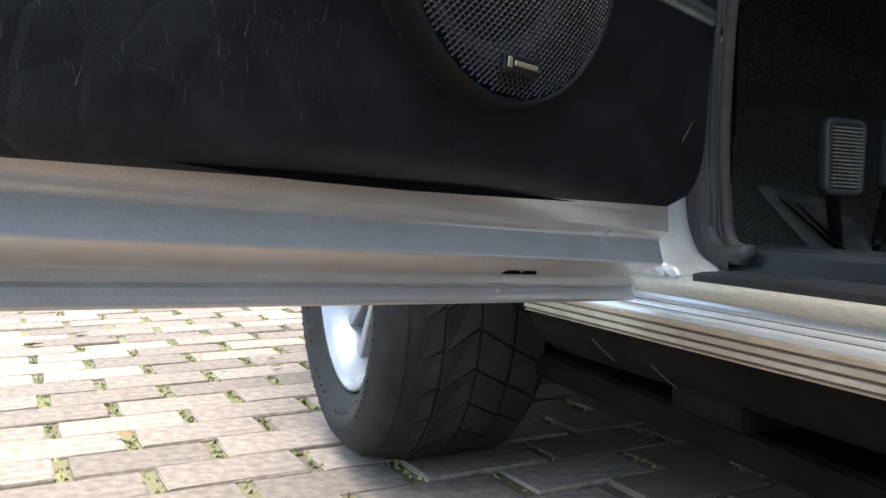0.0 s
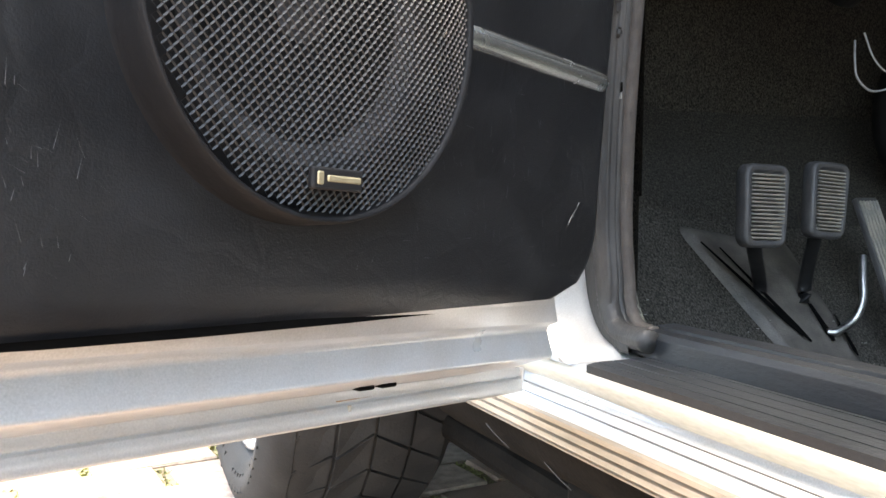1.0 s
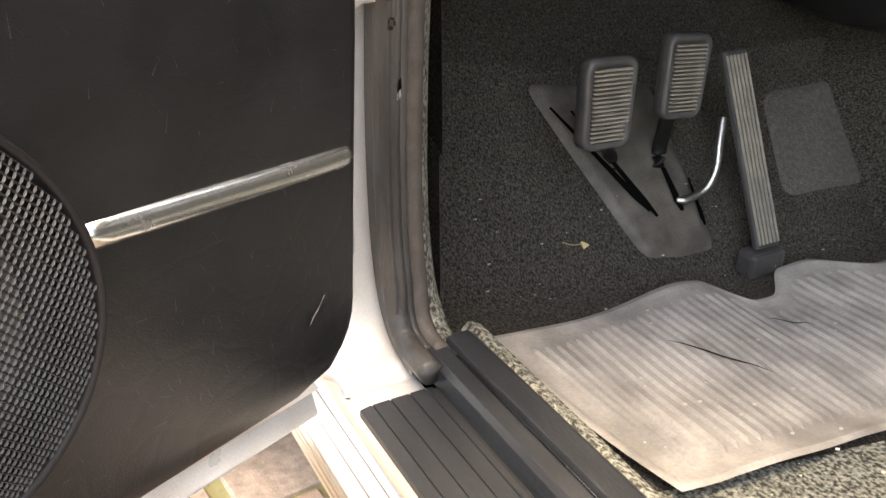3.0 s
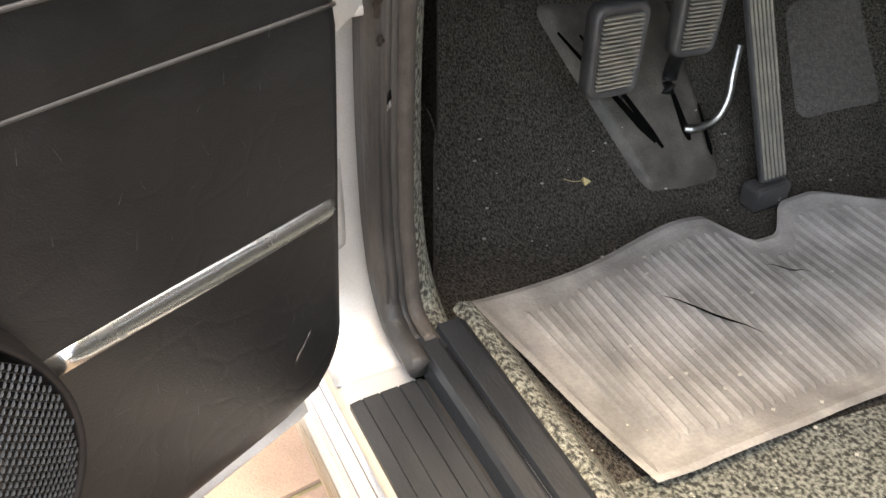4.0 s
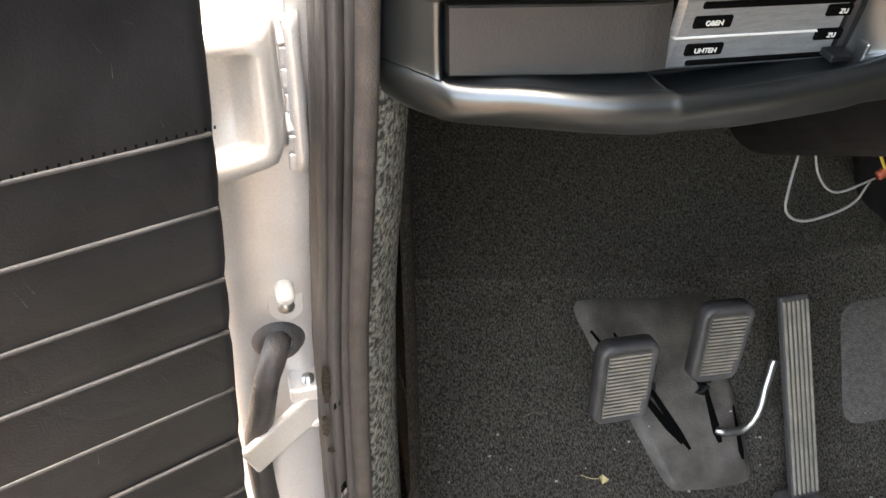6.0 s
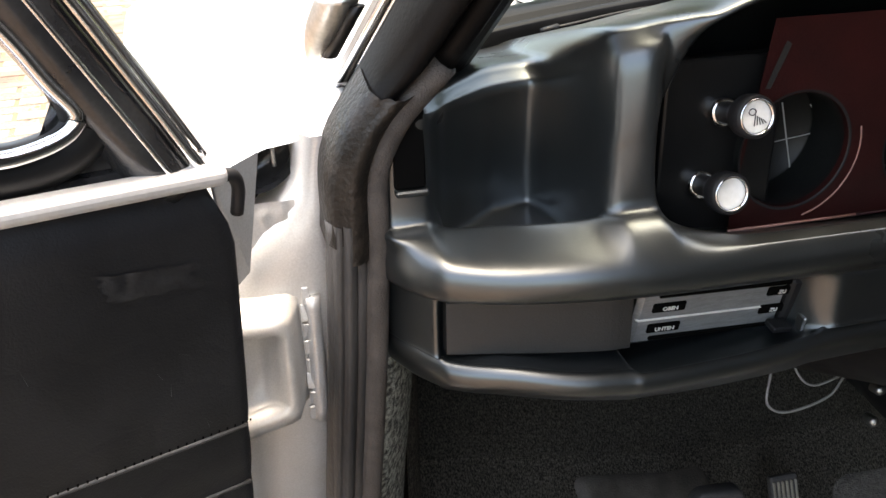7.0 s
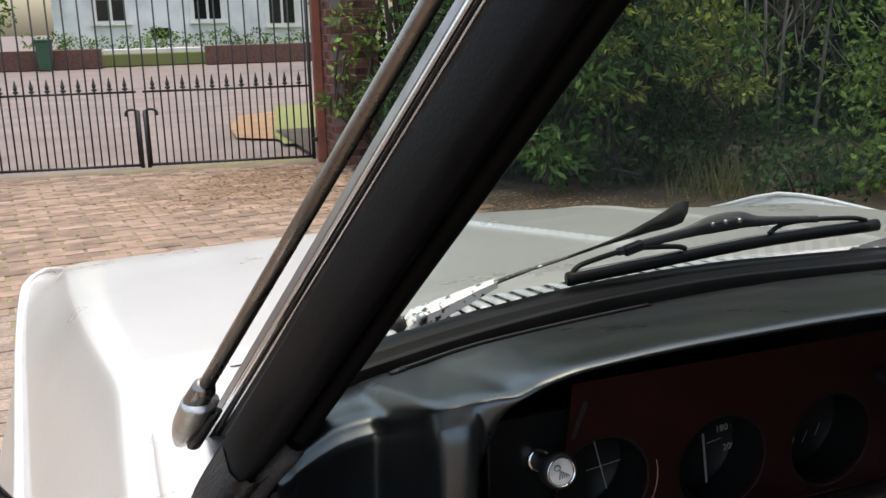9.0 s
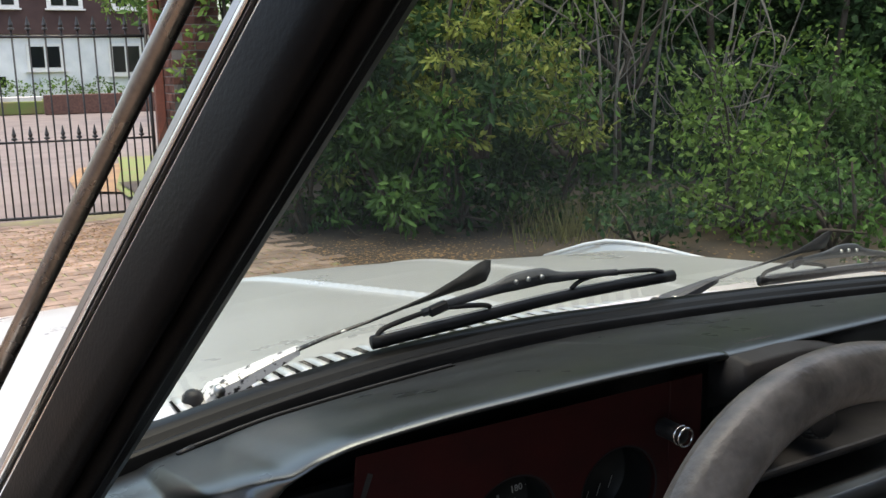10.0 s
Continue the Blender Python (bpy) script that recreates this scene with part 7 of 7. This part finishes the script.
# the line of planting runs from the right pier towards the far right
PLANTS = [
    ("ivy_shrub", "leafy green climber over the gate pier", "shrub", (2.76, 8.25, 0.35), 2.4, 0.3, LEAF_LIGHT, 1, 520, 0.055),
    ("ivy_shrub", "leafy green climber over the gate pier", "shrub", (3.2, 8.5, 0.6), 3.2, 0.6, LEAF, 2, 520, 0.055),
    ("yew_bush", "dense dark green conifer bush", "shrub", (3.55, 7.6, 0), 2.0, 0.85, LEAF_YEW, 3, 700, 0.055),
    ("conifer", "golden-green conifer with drooping sprays", "tree", (4.3, 7.9, 0.4), 3.4, 0.95, LEAF_GOLD, 4, 520, 0.05),
    ("yew_bush", "dense dark green conifer bush", "shrub", (4.35, 6.6, 0), 1.7, 0.8, LEAF_YEW, 5, 700, 0.055),
    ("laurel_bush", "glossy green laurel bush", "shrub", (5.05, 6.3, 0), 1.5, 0.65, LEAF, 6, 420, 0.06),
    ("thicket", "tangled bush with bare grey stems", "shrub", (5.6, 6.9, 0.3), 3.0, 1.0, LEAF_LIGHT, 7, 170, 0.055),
    ("laurel_bush", "bright green leafy bush", "shrub", (6.0, 5.2, 0), 1.3, 0.75, LEAF_LIGHT, 8, 480, 0.055),
    ("thicket", "tangled bush with bare grey stems", "shrub", (6.9, 6.0, 0.5), 3.2, 1.1, LEAF_LIGHT, 9, 190, 0.055),
    ("laurel_bush", "dark green leafy bush", "shrub", (7.3, 4.6, 0), 1.9, 0.9, LEAF, 10, 380, 0.06),
    ("yew_bush", "dense dark green conifer bush", "shrub", (8.6, 4.2, 0), 2.6, 1.1, LEAF_YEW, 11, 500, 0.05),
    ("conifer", "tall dark green conifer tree", "tree", (3.4, 8.9, 0.2), 4.2, 1.0, LEAF, 12, 330, 0.06),
    ("ivy_shrub", "leafy green climber over the gate pier", "shrub", (2.95, 8.4, 0.2), 2.9, 0.4, LEAF_LIGHT, 14, 560, 0.055),
    ("yew_bush", "dense dark green conifer bush", "shrub", (3.15, 7.15, 0), 1.3, 0.6, LEAF_YEW, 15, 800, 0.05),
    ("conifer", "golden-green conifer with drooping sprays", "tree", (3.75, 7.2, 0.3), 2.6, 0.7, LEAF_GOLD, 16, 700, 0.04),
    ("yew_bush", "dense dark green conifer bush", "shrub", (3.85, 6.7, 0), 1.35, 0.65, LEAF, 18, 650, 0.055),
    ("conifer", "golden-green conifer with drooping sprays", "tree", (5.2, 7.4, 0.9), 2.6, 0.8, LEAF_GOLD, 19, 520, 0.045),
    ("laurel_bush", "dark green leafy bush", "shrub", (6.6, 5.0, 0), 1.3, 0.7, LEAF, 20, 480, 0.055),
    ("conifer", "golden-green conifer with drooping sprays", "tree", (4.3, 6.2, 0.6), 1.4, 0.5, LEAF_GOLD, 22, 620, 0.04),
    ("conifer", "golden-green conifer with drooping sprays", "tree", (5.0, 6.0, 0.6), 1.0, 0.45, LEAF_GOLD, 25, 520, 0.04),
    ("ivy_shrub", "light green climber among bare stems", "shrub", (5.9, 6.3, 1.1), 1.9, 0.5, LEAF_LIGHT, 23, 330, 0.05),
    ("laurel_bush", "low green bush at the edge of the planting", "shrub", (5.9, 4.25, 0), 0.55, 0.5, LEAF, 31, 420, 0.05),
    ("laurel_bush", "low green bush at the edge of the planting", "shrub", (6.8, 3.6, 0), 0.7, 0.6, LEAF_YEW, 32, 420, 0.05),
    ("laurel_bush", "low green bush at the edge of the planting", "shrub", (4.95, 5.0, 0), 0.42, 0.42, LEAF_YEW, 33, 420, 0.05),
    ("laurel_bush", "low green bush at the edge of the planting", "shrub", (7.8, 3.0, 0), 0.9, 0.7, LEAF, 34, 420, 0.05),
    ("laurel_bush", "green bush behind the brick pier", "shrub", (-3.3, 10.6, 0), 2.0, 1.0, LEAF, 13, 300, 0.06),
]
for spec in PLANTS:
    *a, per, size = spec
    thicket = a[0] == "thicket"
    shrub(*a, per=per, size=size, clumps=34 if a[5] > 0.9 else 26, flat=0.28 if a[0] == "conifer" else 0.7, long=2.4 if a[0] in ("conifer", "yew_bush") else 1.6, bare=9 if thicket else 0)

# a tangle of bare drooping twigs between the bushes
g = random.Random(29)
tangle = thing("bare_shrub", (5.5, 6.6, 0), "tangle of bare grey drooping twigs", "shrub", group="planting beside the driveway")
for k in range(70):
    q = g.uniform(0, 1)
    a = Vector((4.9 + 1.9 * q + g.uniform(-0.2, 0.2), 6.75 - 1.1 * q + g.uniform(-0.3, 0.3), g.uniform(1.0, 2.2)))
    b = a + Vector((g.uniform(-0.7, 0.5), g.uniform(-0.3, 0.3), g.uniform(-1.0, 0.15)))
    part("twig", branch(a, b, g.uniform(0.004, 0.011), g, 0.2), TWIG, tangle)
for k in range(5):
    part("stem", branch((5.3 + 0.25 * k, 6.6 - 0.12 * k, -0.03), (5.1 + 0.38 * k, 6.65 - 0.2 * k, 2.7), 0.02, g, 0.3), TWIG, tangle)

# low growth at the foot of the bushes
g = random.Random(17)
low = [(3.0 + 5.5 * q + g.uniform(-0.2, 0.5), 7.3 - 2.9 * q + g.uniform(-0.2, 0.7), g.uniform(0.0, 0.35), g.uniform(0.18, 0.38)) for q in [k / 60 for k in range(61)]]
tagged(part("ground_cover", leaves(41, low, 420, 0.05), LEAF), "low green ground cover under the bushes", "plants", kind="stuff")

# deep shade of the wood behind: dark leaves before a dark backing sheet
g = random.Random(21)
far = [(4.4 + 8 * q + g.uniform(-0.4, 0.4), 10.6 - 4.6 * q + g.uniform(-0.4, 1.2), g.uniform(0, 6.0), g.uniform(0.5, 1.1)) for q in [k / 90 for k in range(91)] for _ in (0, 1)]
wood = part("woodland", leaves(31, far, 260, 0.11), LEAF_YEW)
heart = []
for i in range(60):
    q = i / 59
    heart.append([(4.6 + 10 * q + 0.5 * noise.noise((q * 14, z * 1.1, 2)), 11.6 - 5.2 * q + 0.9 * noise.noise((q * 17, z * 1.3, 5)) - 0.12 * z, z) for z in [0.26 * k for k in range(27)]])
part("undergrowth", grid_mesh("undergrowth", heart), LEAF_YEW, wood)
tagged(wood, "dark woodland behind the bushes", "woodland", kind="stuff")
for k in range(9):
    q = k / 8
    x, y = 4.3 + 7.6 * q, 9.4 - 4.0 * q
    tr = thing("tree", (x, y, 0), "dark tree trunk among the bushes", "tree", group="trees of the wood")
    part("trunk", branch((x, y, -0.05), (x + g.uniform(-0.3, 0.3), y, 6.0), g.uniform(0.03, 0.06), g, 0.35), BARK, tr)
    part("crown", leaves(50 + k, [(x + g.uniform(-1, 1), y + g.uniform(0.8, 2.4), g.uniform(4.0, 7.0), g.uniform(0.6, 1.1)) for _ in range(14)], 120, 0.1), LEAF, tr)
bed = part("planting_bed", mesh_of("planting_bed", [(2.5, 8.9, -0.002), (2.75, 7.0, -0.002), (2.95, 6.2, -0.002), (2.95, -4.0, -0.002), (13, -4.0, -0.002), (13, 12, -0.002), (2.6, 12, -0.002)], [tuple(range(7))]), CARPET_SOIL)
tagged(bed, "leafy brown soil under the bushes", "soil", kind="structure")
verts, faces = [], []
for k in range(2600):
    c = g.choice(((4.85, 5.75), (-1.4, 8.1), (-1.8, 8.0), (-1.5, 8.3), (-1.1, 8.4), (-1.7, 7.9), (-1.4, 7.6), (-1.9, 7.3), (-1.5, 7.0)))
    x, y, h, a = c[0] + g.gauss(0, 0.22), c[1] + g.gauss(0, 0.18), g.uniform(0.1, 0.4) * (1 if c[0] > 0 else 0.25), g.uniform(0, 6.28)
    lx, ly, n = math.cos(a) * h * 0.35, math.sin(a) * h * 0.35, len(verts)
    verts += [(x - 0.004, y, 0), (x + 0.004, y, 0), (x + lx, y + ly, h)]
    faces.append((n, n + 1, n + 2))
tagged(part("grass_tufts", mesh_of("grass_tufts", verts, faces), GRASS_BLADE), "dry grass tufts along the driveway", "grass", kind="stuff")
# low plants before the house
tagged(part("border_plants", leaves(77, [(-2 + 0.55 * k, 41.5 + g.uniform(-1, 1), 0.6 + g.uniform(0, 0.4), g.uniform(0.25, 0.5)) for k in range(24)], 260, 0.12), LEAF_LIGHT), "low green plants in front of the house", "plants", kind="stuff")
for k, (x, y, r) in enumerate(((-3.2, 39.5, 1.4), (11.6, 40.0, 1.6), (7.4, 36.0, 0.2))):
    if r < 0.5:
        continue
    tr = thing("tree", (x, y, 0), "small leafy tree near the house", "tree", group="trees by the house")
    part("trunk", branch((x, y, -0.05), (x, y, 3.5), 0.12, g, 0.1), BARK, tr)
    part("crown", leaves(90 + k, [(x + g.uniform(-1, 1) * r, y + g.uniform(-1, 1) * r, 1.6 + g.uniform(0, 3.2), r * g.uniform(0.35, 0.6)) for _ in range(18)], 90, 0.16), LEAF_LIGHT, tr)
# branch of a street tree that hangs into view above the road
tr = thing("tree", (12.5, 30, 0), "tall roadside tree with light green leaves", "tree")
part("trunk", branch((12.5, 30, -0.05), (11.0, 30, 6.0), 0.22, g, 0.3), BARK, tr)
part("crown", leaves(97, [(g.uniform(6.0, 12), g.uniform(29, 31), g.uniform(3.6, 7.5), g.uniform(0.5, 1.0)) for _ in range(34)], 110, 0.14), LEAF_LIGHT, tr)

# ---- litter ----
def litter(seed, spots, count, size, lift=0.004):
    g2, verts, faces = random.Random(seed), [], []
    for _ in range(count):
        x0, y0, sx, sy = g2.choice(spots)
        x, y, a, s = g2.gauss(x0, sx), g2.gauss(y0, sy), g2.uniform(0, 6.28), size * g2.uniform(0.5, 1.3)
        n, ca, sa = len(verts), math.cos(a) * s, math.sin(a) * s
        verts += [(x - ca, y - sa, lift), (x - sa * 0.5, y + ca * 0.5, lift + s * g2.uniform(0, 0.4)), (x + ca, y + sa, lift + s * 0.15), (x + sa * 0.5, y - ca * 0.5, lift + s * g2.uniform(0, 0.4))]
        faces += [(n, n + 1, n + 2), (n, n + 2, n + 3)]
    return mesh_of("litter", verts, faces)


tagged(part("fallen_leaves", litter(3, [(1.9, 7.5, 0.5, 0.5), (1.3, 7.2, 0.5, 0.3), (2.6, 6.4, 0.6, 0.6), (3.4, 5.8, 0.6, 0.3), (2.2, 8.3, 0.4, 0.3), (1.6, 7.9, 0.45, 0.4), (1.9, 7.5, 0.5, 0.5), (1.7, 8.2, 0.5, 0.3), (1.2, 4.5, 1.2, 1.5), (3.3, 5.2, 0.35, 0.6), (3.6, 4.6, 0.6, 0.6), (4.6, 4.2, 0.8, 0.5), (3.3, 5.2, 0.35, 0.6), (-1.6, 6.5, 0.5, 0.9)], 10500, 0.014), DRY_LEAF), "brown fallen leaves on the paving", "leaves", kind="stuff")
one = part("dry_leaf", litter(4, [(0.047, 1.53, 0.0005, 0.0005)], 1, 0.032, 0.006), DRY_LEAF)
tagged(one, "single brown dry leaf on the paving", "leaf")
for k, (x, y) in enumerate(((-0.15, 2.45), (-0.05, 2.6), (0.03, 2.55))):
    tagged(part("dry_leaf", litter(6 + k, [(x, y, 0.0005, 0.0005)], 1, 0.03, 0.006), DRY_LEAF), "single brown dry leaf on the paving", "leaf")

# ---- pavers: running bond, long side across the drive, each with its own edges ----
PW, PD = 0.2195, 0.1105
LAY = Matrix.Rotation(radians(6.2), 4, "Z")
paver_me = []
for v in range(4):
    g3 = random.Random(v)
    bm = block((0.0105, 0.0014, -0.05), (PW - 0.0105, PD - 0.0014, 0), 0.003, 1)
    for q in bm.verts:
        q.co += Vector((g3.uniform(-0.0015, 0.0015), g3.uniform(-0.0015, 0.0015), g3.uniform(-0.001, 0.001)))
    me = bpy.data.meshes.new("paver")
    bm.to_mesh(me)
    bm.free()
    me.materials.append(PAVER)
    paver_me.append(me)
g4, near_n = random.Random(12), 0
verts, faces, mverts, mfaces = [], [], [], []
for r in range(-26, 86):
    for c in range(-16, 18):
        p = LAY @ Vector((c * PW + (PW / 2 if r % 2 else 0) - 0.11, r * PD + 0.02, 0))
        x, y = p.x, p.y
        if y > 8.95 - 0.147 * (x - 0.87) or x > 2.9 or x < -2.6 or y < -2.5:
            continue
        dz, tilt = g4.uniform(-0.003, 0.002), (g4.uniform(-0.006, 0.006), g4.uniform(-0.006, 0.006))
        m = Matrix.Translation((x, y, dz)) @ LAY @ Matrix.Rotation(tilt[0], 4, "X") @ Matrix.Rotation(tilt[1], 4, "Y")
        me = paver_me[g4.randrange(4)]
        if -1.0 < x < 0.62 and 0.9 < y < 4.6 and near_n < 300:
            ob = part("paver", me, None, DRIVE)
            ob.matrix_basis = m
            near_n += 1
        else:
            n = len(verts)
            verts += [m @ q.co for q in me.vertices]
            faces += [tuple(n + i for i in f.vertices) for f in me.polygons]
        if x < 1.3 and 0.8 < y < 3.6:
            moist = noise.noise((x * 1.7, y * 1.7, 0.0)) + 0.15
            for _ in range(int(max(0, moist + 0.25) * 60) if y < 4 else 4):
                e = g4.random()
                q = LAY @ (Vector((g4.gauss(0, 0.006), e * PD, 0)) if g4.random() < 0.92 else Vector((e * PW, g4.gauss(0, 0.004), 0)))
                s, n = g4.uniform(0.003, 0.007), len(mverts)
                a = g4.uniform(0, 6.28)
                mverts += [(x + q.x - s * math.cos(a), y + q.y - s * math.sin(a), -0.006), (x + q.x + s * math.cos(a), y + q.y + s * math.sin(a), -0.006), (x + q.x + g4.gauss(0, 0.004), y + q.y + g4.gauss(0, 0.004), g4.uniform(-0.003, 0.003))]
                mfaces.append((n, n + 1, n + 2))
rest = part("paving", mesh_of("paving", verts, faces), PAVER_FAR, DRIVE)
rest["kind"] = "stuff"
tagged(part("moss_tufts", mesh_of("moss_tufts", mverts, mfaces), vary(MOSS, 0.4, True)), "yellow-green moss in the joints of the paving", "moss", kind="stuff")
